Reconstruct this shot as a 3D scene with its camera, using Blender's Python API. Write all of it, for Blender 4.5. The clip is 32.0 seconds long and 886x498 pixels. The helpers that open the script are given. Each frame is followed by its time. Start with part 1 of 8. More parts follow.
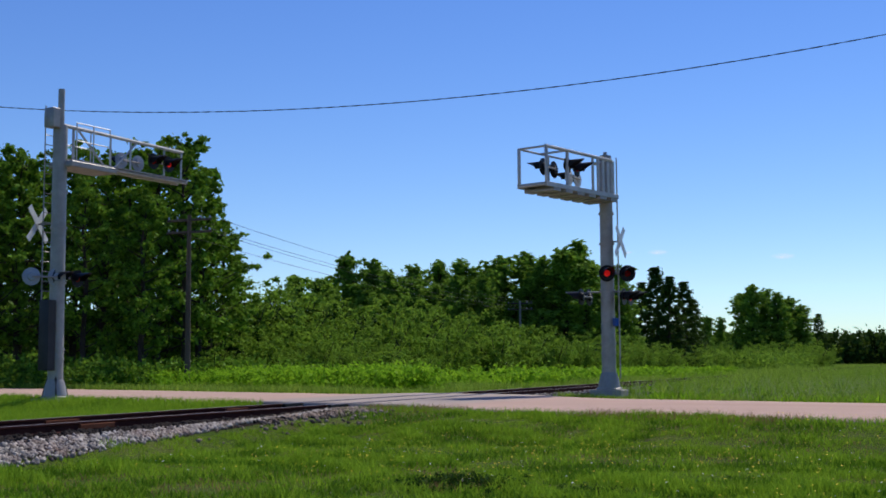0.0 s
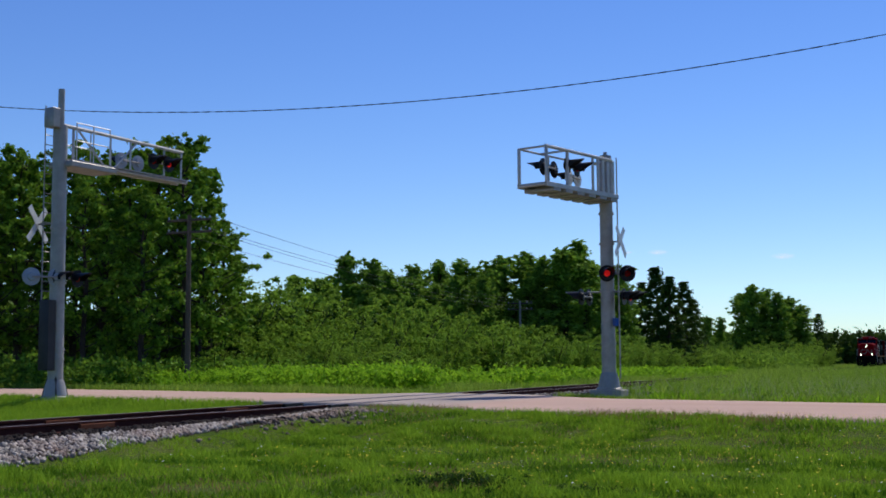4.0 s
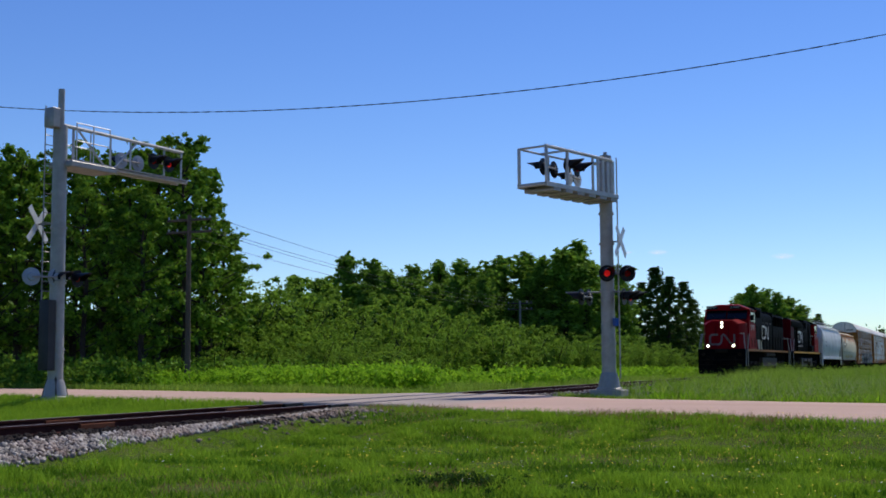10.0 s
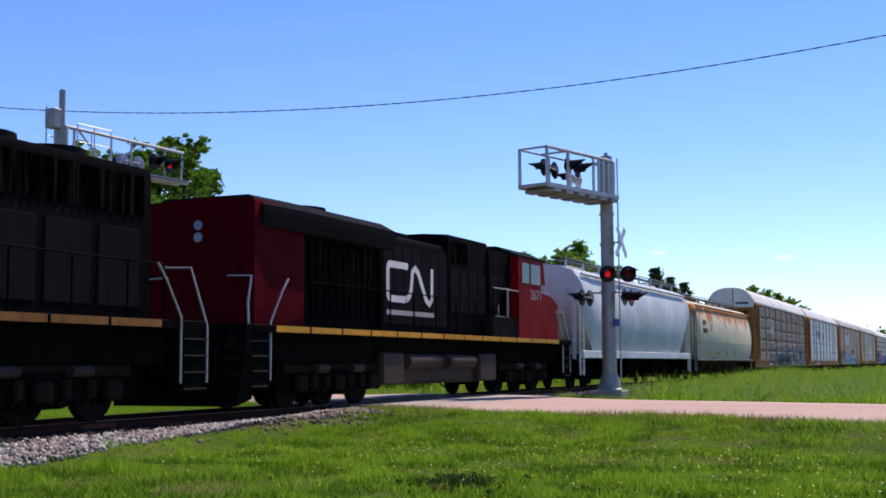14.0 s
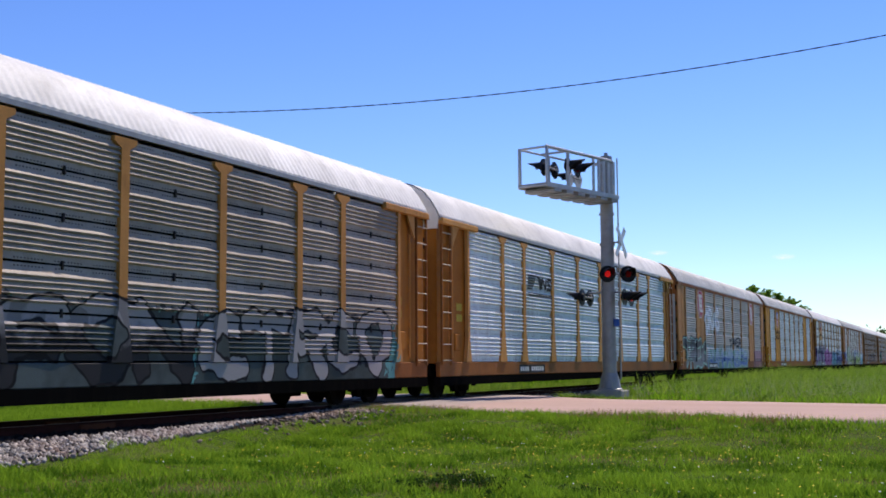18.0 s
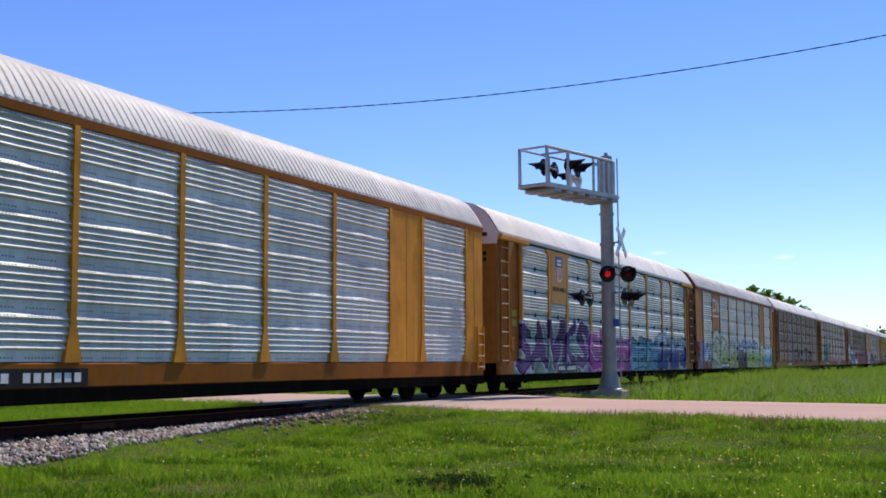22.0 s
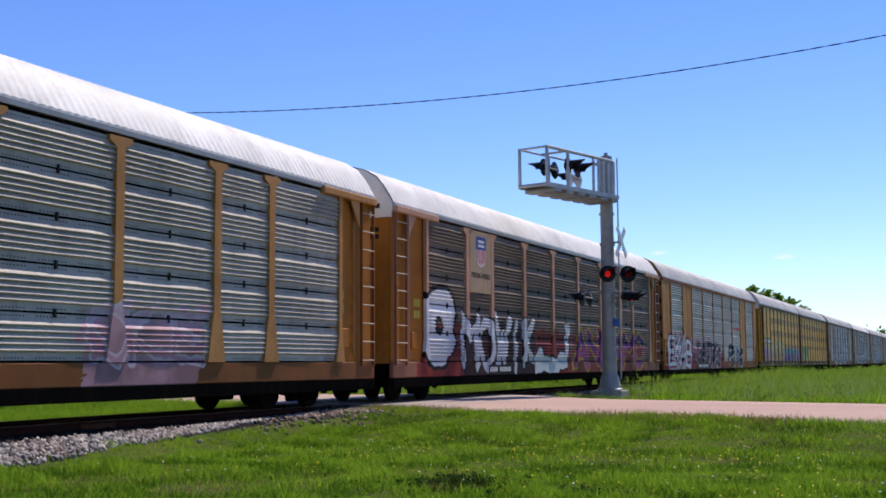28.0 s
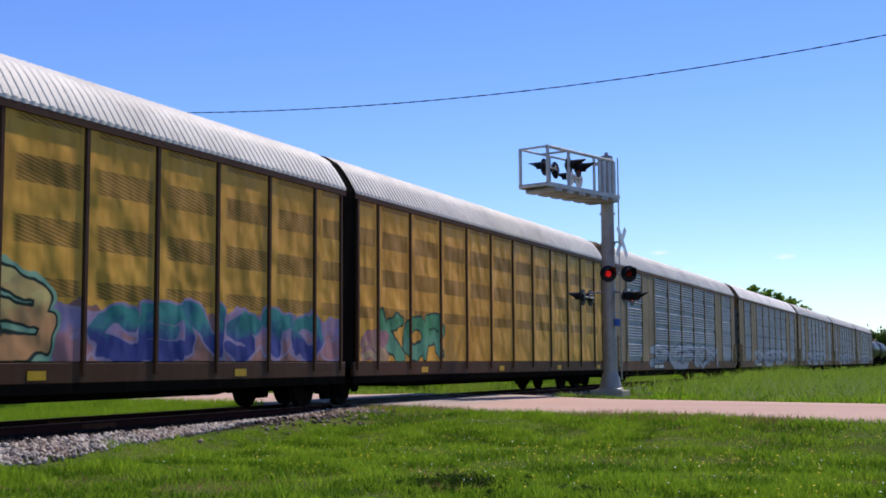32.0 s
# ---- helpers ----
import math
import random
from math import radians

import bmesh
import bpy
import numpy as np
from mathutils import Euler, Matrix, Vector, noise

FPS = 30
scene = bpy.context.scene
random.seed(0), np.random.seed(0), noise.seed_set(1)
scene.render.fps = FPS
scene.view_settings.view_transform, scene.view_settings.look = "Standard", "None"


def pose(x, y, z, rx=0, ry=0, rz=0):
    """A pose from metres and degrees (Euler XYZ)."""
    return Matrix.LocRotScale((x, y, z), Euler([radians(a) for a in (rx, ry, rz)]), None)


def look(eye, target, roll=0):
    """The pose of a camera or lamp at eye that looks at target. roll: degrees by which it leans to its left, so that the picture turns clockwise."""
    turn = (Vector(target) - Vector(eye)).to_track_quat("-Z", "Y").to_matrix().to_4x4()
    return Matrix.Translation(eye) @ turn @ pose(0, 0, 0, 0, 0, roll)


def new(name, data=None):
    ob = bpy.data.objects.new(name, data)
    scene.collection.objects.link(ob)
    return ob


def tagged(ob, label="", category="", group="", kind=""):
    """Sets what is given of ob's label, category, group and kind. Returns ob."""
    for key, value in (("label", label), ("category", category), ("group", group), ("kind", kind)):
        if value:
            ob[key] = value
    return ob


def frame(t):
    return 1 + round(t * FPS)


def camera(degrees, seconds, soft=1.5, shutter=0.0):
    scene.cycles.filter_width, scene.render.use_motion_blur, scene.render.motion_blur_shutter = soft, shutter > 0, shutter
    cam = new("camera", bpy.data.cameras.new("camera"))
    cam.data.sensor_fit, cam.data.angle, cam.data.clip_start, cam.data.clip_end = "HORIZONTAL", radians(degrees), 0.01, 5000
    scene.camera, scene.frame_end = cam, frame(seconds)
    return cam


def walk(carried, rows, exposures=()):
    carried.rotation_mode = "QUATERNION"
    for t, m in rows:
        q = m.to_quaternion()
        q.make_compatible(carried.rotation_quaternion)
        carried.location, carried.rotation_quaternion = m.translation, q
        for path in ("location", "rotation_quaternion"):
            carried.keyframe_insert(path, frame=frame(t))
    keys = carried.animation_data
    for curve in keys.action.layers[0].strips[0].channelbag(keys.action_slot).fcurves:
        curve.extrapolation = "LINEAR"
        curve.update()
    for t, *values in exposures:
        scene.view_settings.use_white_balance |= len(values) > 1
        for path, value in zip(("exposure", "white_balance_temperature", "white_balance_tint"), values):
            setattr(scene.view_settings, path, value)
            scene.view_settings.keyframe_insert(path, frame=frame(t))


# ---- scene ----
# World: x runs along the track away from the crossing's near side, y to the
# left of it, z = 0 at the top of the rails.
EYE = Vector((0.0, -14.434, 0.928))
TURN, TILT, LEAN = 23.087, 5.342, -0.367
SPEED = 20.31          # of the train, m/s


def aim(right=0.0, down=0.0):
    """The standing camera, nudged by a few hundredths of a degree."""
    a, e = radians(TURN + right), radians(TILT + down)
    way = Vector((math.cos(e) * math.cos(a), math.cos(e) * math.sin(a), math.sin(e)))
    return look(EYE, EYE + way, LEAN)


cam = camera(39.764, 32.0, soft=1.75)
walk(cam, [(0.0, aim()), (12.2, aim()), (12.5, aim(-0.06, 0.07)), (12.8, aim(0.01, 0.05)), (13.2, aim(0.03, 0.03)),
           (17.0, aim(0.03, 0.03)), (31.5, aim(0.03, 0.025)), (32.0, aim(0.06, 0.02))],
     [(0.0, -0.3, 6500, 10), (12.6, -0.3, 6500, 10), (13.1, -0.22, 6520, 12), (13.6, 0.05, 6600, 17), (14.5, 0.22, 6650, 19), (16.5, 0.06, 6640, 18),
      (18.0, 0.04, 6600, 16), (32.0, 0.04, 6600, 16)])

# ---- light ----
SUN_EL, SUN_AZ = radians(52), radians(-9)      # azimuth from +x towards +y
world = bpy.data.worlds.new("sky")
scene.world = world
world.use_nodes = True
wn, wl = world.node_tree.nodes, world.node_tree.links
sky = wn.new("ShaderNodeTexSky")
sky.sky_type, sky.sun_disc = "NISHITA", False
sky.sun_elevation, sky.sun_rotation = SUN_EL, math.pi / 2 - SUN_AZ
sky.air_density, sky.dust_density, sky.ozone_density = 1.0, 0.0, 2.5
wn["Background"].inputs["Strength"].default_value = 0.13
vivid = wn.new("ShaderNodeHueSaturation")
vivid.inputs["Saturation"].default_value = 1.2
vivid.inputs["Hue"].default_value = 0.512
wl.new(sky.outputs[0], vivid.inputs["Color"])
tint = wn.new("ShaderNodeMix")
tint.data_type, tint.blend_type = "RGBA", "MULTIPLY"
tint.inputs[0].default_value, tint.inputs[7].default_value = 1.0, (0.785, 0.93, 1.15, 1)
wl.new(vivid.outputs[0], tint.inputs[6])
wl.new(tint.outputs[2], wn["Background"].inputs["Color"])
sun = new("sun", bpy.data.lights.new("sun", "SUN"))
sun.data.energy, sun.data.angle, sun.data.color = 5.0, radians(0.53), (1.0, 0.93, 0.82)
sun.matrix_world = look((math.cos(SUN_AZ) * 50, math.sin(SUN_AZ) * 50, math.tan(SUN_EL) * 50), (0, 0, 0))


# ---- mesh helpers ----
class Geo:
    """Vertices and faces of one part, gathered piece by piece."""

    def __init__(self):
        self.v, self.f = [], []

    def add(self, verts, faces):
        n = len(self.v)
        self.v += [tuple(p) for p in verts]
        self.f += [tuple(i + n for i in f) for f in faces]
        return self

    def box(self, x0, x1, y0, y1, z0, z1, c=0.0):
        """A box; c chamfers its edges."""
        if x1 < x0:
            x0, x1 = x1, x0
        if y1 < y0:
            y0, y1 = y1, y0
        if c <= 0:
            return self.add([(x, y, z) for x in (x0, x1) for y in (y0, y1) for z in (z0, z1)],
                            [(0, 1, 3, 2), (4, 6, 7, 5), (0, 4, 5, 1), (2, 3, 7, 6), (0, 2, 6, 4), (1, 5, 7, 3)])
        c = min(c, (x1 - x0) * 0.45, (y1 - y0) * 0.45, (z1 - z0) * 0.45)
        prof = [(y0 + c, z0), (y1 - c, z0), (y1, z0 + c), (y1, z1 - c), (y1 - c, z1), (y0 + c, z1), (y0, z1 - c), (y0, z0 + c)]
        my, mz = (y0 + y1) / 2, (z0 + z1) / 2
        hy, hz = (y1 - y0) / 2, (z1 - z0) / 2

        def ring(k):
            return [(my + (y - my) * (hy - k) / hy, mz + (z - mz) * (hz - k) / hz) for y, z in prof]
        return self.loft([(x0, ring(c)), (x0 + c, prof), (x1 - c, prof), (x1, ring(c))])

    def loft(self, rings, caps=True, closed=True):
        """Rings of (y, z) points at x stations, skinned."""
        n = len(rings[0][1])
        verts = [(x, y, z) for x, r in rings for y, z in r]
        faces = []
        for k in range(len(rings) - 1):
            for i in range(n if closed else n - 1):
                j = (i + 1) % n
                faces.append((k * n + i, (k + 1) * n + i, (k + 1) * n + j, k * n + j))
        if caps and closed:
            faces.append(tuple(range(n)))
            faces.append(tuple(range(len(verts) - 1, len(verts) - n - 1, -1)))
        return self.add(verts, faces)

    def prism(self, prof, y0, y1):
        """(x, z) outline pushed along y."""
        n = len(prof)
        verts = [(x, y0, z) for x, z in prof] + [(x, y1, z) for x, z in prof]
        faces = [(i, (i + 1) % n, n + (i + 1) % n, n + i) for i in range(n)]
        return self.add(verts, faces + [tuple(range(n - 1, -1, -1)), tuple(range(n, 2 * n))])

    def tube(self, pts, r, seg=6, r1=None, caps=True):
        """A round bar through pts; r1: radius at its far end."""
        pts = [Vector(p) for p in pts]
        r1 = r if r1 is None else r1
        verts, faces, m = [], [], len(pts)
        up = None
        for k, p in enumerate(pts):
            d = (pts[min(k + 1, m - 1)] - pts[max(k - 1, 0)]).normalized()
            if up is None or abs(up.dot(d)) > 0.95:
                up = Vector((0, 0, 1)) if abs(d.z) < 0.9 else Vector((1, 0, 0))
            a = d.cross(up).normalized()
            b = a.cross(d).normalized()
            up = b
            rad = r + (r1 - r) * k / max(m - 1, 1)
            verts += [p + (a * math.cos(2 * math.pi * i / seg) + b * math.sin(2 * math.pi * i / seg)) * rad for i in range(seg)]
        for k in range(m - 1):
            for i in range(seg):
                j = (i + 1) % seg
                faces.append((k * seg + i, k * seg + j, (k + 1) * seg + j, (k + 1) * seg + i))
        if caps:
            faces += [tuple(range(seg - 1, -1, -1)), tuple(range((m - 1) * seg, m * seg))]
        return self.add(verts, faces)

    def disc(self, c, n, r, depth, seg=16, r1=None):
        """A short drum from c along n."""
        c, n = Vector(c), Vector(n).normalized()
        return self.tube([c, c + n * depth], r, seg, r1)

    def lathe(self, prof, c, n, seg=16):
        """(radius, along) points turned round the axis n through c."""
        c, n = Vector(c), Vector(n).normalized()
        a = n.orthogonal().normalized()
        b = n.cross(a)
        verts = [c + n * h + (a * math.cos(2 * math.pi * i / seg) + b * math.sin(2 * math.pi * i / seg)) * max(r, 1e-4)
                 for r, h in prof for i in range(seg)]
        faces = [(k * seg + i, k * seg + (i + 1) % seg, (k + 1) * seg + (i + 1) % seg, (k + 1) * seg + i)
                 for k in range(len(prof) - 1) for i in range(seg)]
        return self.add(verts, faces)

    def moved(self, m):
        self.v = [tuple(m @ Vector(p)) for p in self.v]
        return self

    def mesh(self, name, smooth=40):
        me = bpy.data.meshes.new(name)
        me.from_pydata(self.v, [], self.f)
        bm = bmesh.new()
        bm.from_mesh(me)
        bmesh.ops.recalc_face_normals(bm, faces=bm.faces)
        bm.to_mesh(me)
        bm.free()
        if smooth:
            me.polygons.foreach_set("use_smooth", [True] * len(me.polygons))
            me.set_sharp_from_angle(angle=radians(smooth))
        return me


def part(name, geo, material, parent, label="", smooth=40):
    """One mesh under a thing or a part; geo is a Geo or a mesh."""
    me = geo.mesh(name, smooth) if isinstance(geo, Geo) else geo
    if not me.materials:
        me.materials.append(material)
    ob = new(name, me)
    ob.parent = parent
    if label:
        ob["label"] = label
    return ob


def thing(name, m, label, category, group="", kind=""):
    ob = new(name)
    ob.empty_display_size = 0.3
    ob.matrix_world = m
    return tagged(ob, label, category, group, kind)


def raw_mesh(name, verts, faces, size, material):
    """A mesh from numpy arrays with faces of one size."""
    me = bpy.data.meshes.new(name)
    nv, nf = len(verts), len(faces)
    me.vertices.add(nv)
    me.vertices.foreach_set("co", np.asarray(verts, dtype=np.float32).ravel())
    me.loops.add(nf * size)
    me.loops.foreach_set("vertex_index", np.asarray(faces, dtype=np.int32).ravel())
    me.polygons.add(nf)
    me.polygons.foreach_set("loop_start", np.arange(0, nf * size, size, dtype=np.int32))
    me.polygons.foreach_set("loop_total", np.full(nf, size, dtype=np.int32))
    me.update()
    me.validate()
    me.materials.append(material)
    return me


# ---- materials ----
def material(name, rough=0.6, metal=0.0):
    m = bpy.data.materials.new(name)
    m.use_nodes = True
    b = m.node_tree.nodes["Principled BSDF"]
    b.inputs["Roughness"].default_value, b.inputs["Metallic"].default_value = rough, metal
    return m, m.node_tree.nodes, m.node_tree.links, b


def mix(nodes, links, fac, a, b, kind="MIX"):
    n = nodes.new("ShaderNodeMix")
    n.data_type, n.blend_type = "RGBA", kind
    for sock, val in ((n.inputs[0], fac), (n.inputs[6], a), (n.inputs[7], b)):
        if isinstance(val, bpy.types.NodeSocket):
            links.new(val, sock)
        elif isinstance(val, (int, float)):
            sock.default_value = val
        else:
            sock.default_value = (*val[:3], 1)
    return n.outputs[2]


def tex(nodes, links, scale, detail=4.0, rough=0.6, stretch=(1, 1, 1), distort=0.0):
    co, mp, nz = nodes.new("ShaderNodeTexCoord"), nodes.new("ShaderNodeMapping"), nodes.new("ShaderNodeTexNoise")
    mp.inputs["Scale"].default_value = stretch
    nz.inputs["Scale"].default_value, nz.inputs["Detail"].default_value, nz.inputs["Roughness"].default_value = scale, detail, rough
    nz.inputs["Distortion"].default_value = distort
    links.new(co.outputs["Object"], mp.inputs[0])
    links.new(mp.outputs[0], nz.inputs["Vector"])
    return nz.outputs[0]


def ramp(nodes, links, src, lo, hi, a=0.0, b=1.0):
    n = nodes.new("ShaderNodeMapRange")
    n.inputs[1].default_value, n.inputs[2].default_value, n.inputs[3].default_value, n.inputs[4].default_value = lo, hi, a, b
    links.new(src, n.inputs[0])
    return n.outputs[0]


def bump(nodes, links, b, src, strength, dist):
    n = nodes.new("ShaderNodeBump")
    n.inputs["Strength"].default_value, n.inputs["Distance"].default_value = strength, dist
    links.new(src, n.inputs["Height"])
    links.new(n.outputs[0], b.inputs["Normal"])


def worn(name, col, rough=0.55, metal=0.0, dirt=(0.09, 0.06, 0.045), amount=0.5, scale=1.2, grain=25, relief=0.004, streak=(1, 1, 0.25), shine=0.3, gloss=1.3):
    """Paint or metal with blotches, run-down streaks and fine grain."""
    m, n, l, b = material(name, rough, metal)
    big = ramp(n, l, tex(n, l, scale, 6, 0.65), 0.35, 0.75)
    runs = ramp(n, l, tex(n, l, 6, 4, 0.6, (1, 1, streak[2] * 0.3)), 0.5, 0.8, 0, amount)
    fine = tex(n, l, grain, 3, 0.7)
    c = mix(n, l, big, tuple(x * 0.78 for x in col), tuple(min(x * 1.12, 1) for x in col))
    c = mix(n, l, runs, c, dirt)
    c = mix(n, l, ramp(n, l, fine, 0.3, 0.8, 0, 0.25), c, tuple(x * 0.6 for x in col))
    l.new(c, b.inputs["Base Color"])
    l.new(ramp(n, l, fine, 0.2, 0.8, max(rough - 0.12, 0.05), min(rough + 0.15, 1)), b.inputs["Roughness"])
    bump(n, l, b, fine, 0.35, relief)
    b.inputs["Specular IOR Level"].default_value = shine
    b.inputs["IOR"].default_value = gloss
    return m


def leafy(name, dark, light, gloss=0.5, thru=0.35):
    """Leaves or blades: each island its own green, some light passing through."""
    m, n, l, b = material(name, gloss)
    b.inputs["Specular IOR Level"].default_value = 0.15
    b.inputs["IOR"].default_value = 1.15
    g = n.new("ShaderNodeNewGeometry")
    c = mix(n, l, g.outputs["Random Per Island"], dark, light)
    patch = ramp(n, l, tex(n, l, 0.35, 3), 0.35, 0.7)
    c = mix(n, l, patch, c, mix(n, l, 0.55, c, light))
    c = mix(n, l, ramp(n, l, tex(n, l, 1.9, 3), 0.5, 0.68, 0, 0.4), c, dark)
    l.new(c, b.inputs["Base Color"])
    t, s = n.new("ShaderNodeBsdfTranslucent"), n.new("ShaderNodeMixShader")
    l.new(mix(n, l, 0.35, c, (0.25, 0.4, 0.03)), t.inputs["Color"])
    s.inputs[0].default_value = thru
    l.new(b.outputs[0], s.inputs[1])
    l.new(t.outputs[0], s.inputs[2])
    l.new(s.outputs[0], n["Material Output"].inputs["Surface"])
    return m


def glow(name, col, strength):
    m, n, l, b = material(name, 0.3)
    b.inputs["Base Color"].default_value = (*col, 1)
    b.inputs["Emission Color"].default_value = (*col, 1)
    b.inputs["Emission Strength"].default_value = strength
    return m


# ---- materials of the place ----
LAWN = leafy("lawn blades", (0.07, 0.185, 0.009), (0.36, 0.53, 0.04), 0.6, 0.38)
WEED = leafy("tall grass blades", (0.075, 0.17, 0.012), (0.40, 0.52, 0.085), 0.6, 0.38)
FERN = leafy("bright weeds", (0.10, 0.26, 0.01), (0.34, 0.57, 0.03), 0.55, 0.42)
LEAF = leafy("poplar leaves", (0.014, 0.05, 0.007), (0.21, 0.39, 0.04), 0.45, 0.25)
NEEDLE_AND_SHADE = leafy("spruce needle and deep-shade green", (0.012, 0.035, 0.008), (0.035, 0.085, 0.016), 0.6, 0.15)
SHRUB = leafy("willow leaves", (0.05, 0.13, 0.016), (0.32, 0.49, 0.06), 0.6, 0.36)
MID_LEAF = leafy("young poplar leaves", (0.03, 0.095, 0.014), (0.27, 0.46, 0.06), 0.5, 0.36)
CLOVER = leafy("clover leaves", (0.03, 0.10, 0.006), (0.13, 0.27, 0.015), 0.6, 0.25)
DRY = leafy("dry blades", (0.22, 0.12, 0.05), (0.44, 0.27, 0.13), 0.7, 0.2)
SEED = leafy("pale seed heads", (0.26, 0.30, 0.10), (0.5, 0.5, 0.28), 0.7, 0.2)
BARK = worn("grey bark", (0.055, 0.045, 0.036), 0.9, 0, (0.04, 0.035, 0.03), 0.6, 2, 18, 0.02)
FLOWER = worn("yellow petals", (0.78, 0.58, 0.012), 0.6, 0, (0.6, 0.4, 0.01), 0.2)
FLOWER_WHITE = worn("white petals", (0.75, 0.75, 0.7), 0.6)
STEEL = worn("galvanised steel", (0.36, 0.35, 0.34), 0.5, 0.35, (0.2, 0.19, 0.18), 0.25, 2.5, 40, 0.002)
ALU = worn("bright aluminium", (0.5, 0.51, 0.52), 0.5, 0.3, (0.3, 0.29, 0.28), 0.2, 3, 40, 0.002)
BLACK = worn("black enamel", (0.012, 0.012, 0.014), 0.4, 0, (0.03, 0.03, 0.03), 0.3)
WHITE_SIGN = worn("reflective white", (0.75, 0.76, 0.78), 0.35, 0, (0.4, 0.38, 0.35), 0.2)
DISC_GREY = worn("pale lamp housing", (0.33, 0.38, 0.46), 0.45, 0, (0.2, 0.2, 0.2), 0.2)
BLUE = worn("blue plate", (0.02, 0.10, 0.42), 0.4)
RED_LIT = glow("red lens alight", (0.85, 0.015, 0.015), 0.32)
RED_DIM = worn("red lens", (0.22, 0.008, 0.01), 0.2, 0, (0.1, 0.0, 0.0), 0.2)
CONCRETE = worn("concrete", (0.36, 0.34, 0.31), 0.9, 0, (0.12, 0.11, 0.1), 0.4, 2, 30, 0.01)
RAIL_SIDE = worn("rusted rail", (0.07, 0.024, 0.02), 0.75, 0.2, (0.03, 0.02, 0.016), 0.5, 4, 40, 0.004, gloss=1.1)
RAIL_TOP = worn("polished rail head", (0.36, 0.28, 0.25), 0.45, 0.5, (0.15, 0.09, 0.06), 0.4, 5, 40, 0.001)
TIE = worn("creosoted oak", (0.022, 0.014, 0.011), 0.9, 0, (0.03, 0.025, 0.02), 0.6, 3, 25, 0.012, gloss=1.1)
WIRE = worn("cable sheath", (0.03, 0.03, 0.035), 0.6)
POLE = worn("weathered pole wood", (0.12, 0.095, 0.075), 0.9, 0, (0.04, 0.035, 0.03), 0.5, 3, 25, 0.01)


def soil_material():
    m, n, l, b = material("meadow soil", 0.95)
    b.inputs["IOR"].default_value = 1.1
    big = ramp(n, l, tex(n, l, 0.25, 5, 0.65), 0.35, 0.7)
    c = mix(n, l, big, (0.07, 0.12, 0.018), (0.15, 0.18, 0.045))
    c = mix(n, l, ramp(n, l, tex(n, l, 1.3, 5, 0.7), 0.55, 0.72, 0, 0.75), c, (0.13, 0.09, 0.055))
    fine = tex(n, l, 30, 4, 0.75)
    c = mix(n, l, ramp(n, l, fine, 0.35, 0.7), c, mix(n, l, 0.6, c, (0.02, 0.03, 0.006)))
    l.new(c, b.inputs["Base Color"])
    bump(n, l, b, fine, 0.9, 0.04)
    return m


def road_material():
    m, n, l, b = material("pinkish chip-seal road", 0.9)
    b.inputs["IOR"].default_value = 1.1
    big = ramp(n, l, tex(n, l, 0.5, 5, 0.6, (1, 0.25, 1)), 0.3, 0.75)
    c = mix(n, l, big, (0.46, 0.315, 0.25), (0.57, 0.405, 0.335))
    # grey patch where the rails cross
    co, sp = n.new("ShaderNodeTexCoord"), n.new("ShaderNodeSeparateXYZ")
    l.new(co.outputs["Object"], sp.inputs[0])
    ab = n.new("ShaderNodeMath")
    ab.operation = "ABSOLUTE"
    l.new(sp.outputs[1], ab.inputs[0])
    wob = n.new("ShaderNodeMath")
    wob.operation = "MULTIPLY_ADD"
    l.new(tex(n, l, 0.9, 4), wob.inputs[0])
    wob.inputs[1].default_value = 1.6
    l.new(ab.outputs[0], wob.inputs[2])
    c = mix(n, l, ramp(n, l, wob.outputs[0], 3.3, 4.6), (0.40, 0.335, 0.295), c)
    fine = tex(n, l, 90, 3, 0.8)
    c = mix(n, l, ramp(n, l, fine, 0.3, 0.75, 0, 0.35), c, (0.2, 0.15, 0.13))
    c = mix(n, l, ramp(n, l, tex(n, l, 3, 5, 0.7), 0.55, 0.8, 0, 0.35), c, (0.22, 0.18, 0.16))
    l.new(c, b.inputs["Base Color"])
    bump(n, l, b, fine, 0.6, 0.01)
    return m


def stone_material(name="crushed grey stone", dark=(0.045, 0.042, 0.042), light=(0.60, 0.555, 0.50), dust=(0.38, 0.23, 0.17)):
    m, n, l, b = material(name, 0.9)
    b.inputs["IOR"].default_value = 1.1
    g = n.new("ShaderNodeNewGeometry")
    c = mix(n, l, g.outputs["Random Per Island"], dark, light)
    c = mix(n, l, ramp(n, l, tex(n, l, 0.7, 4), 0.45, 0.7, 0, 0.7), c, mix(n, l, 0.6, c, dust))
    fine = tex(n, l, 60, 3, 0.7)
    c = mix(n, l, ramp(n, l, fine, 0.3, 0.8, 0, 0.4), c, (0.1, 0.09, 0.09))
    l.new(c, b.inputs["Base Color"])
    bump(n, l, b, fine, 0.5, 0.01)
    return m


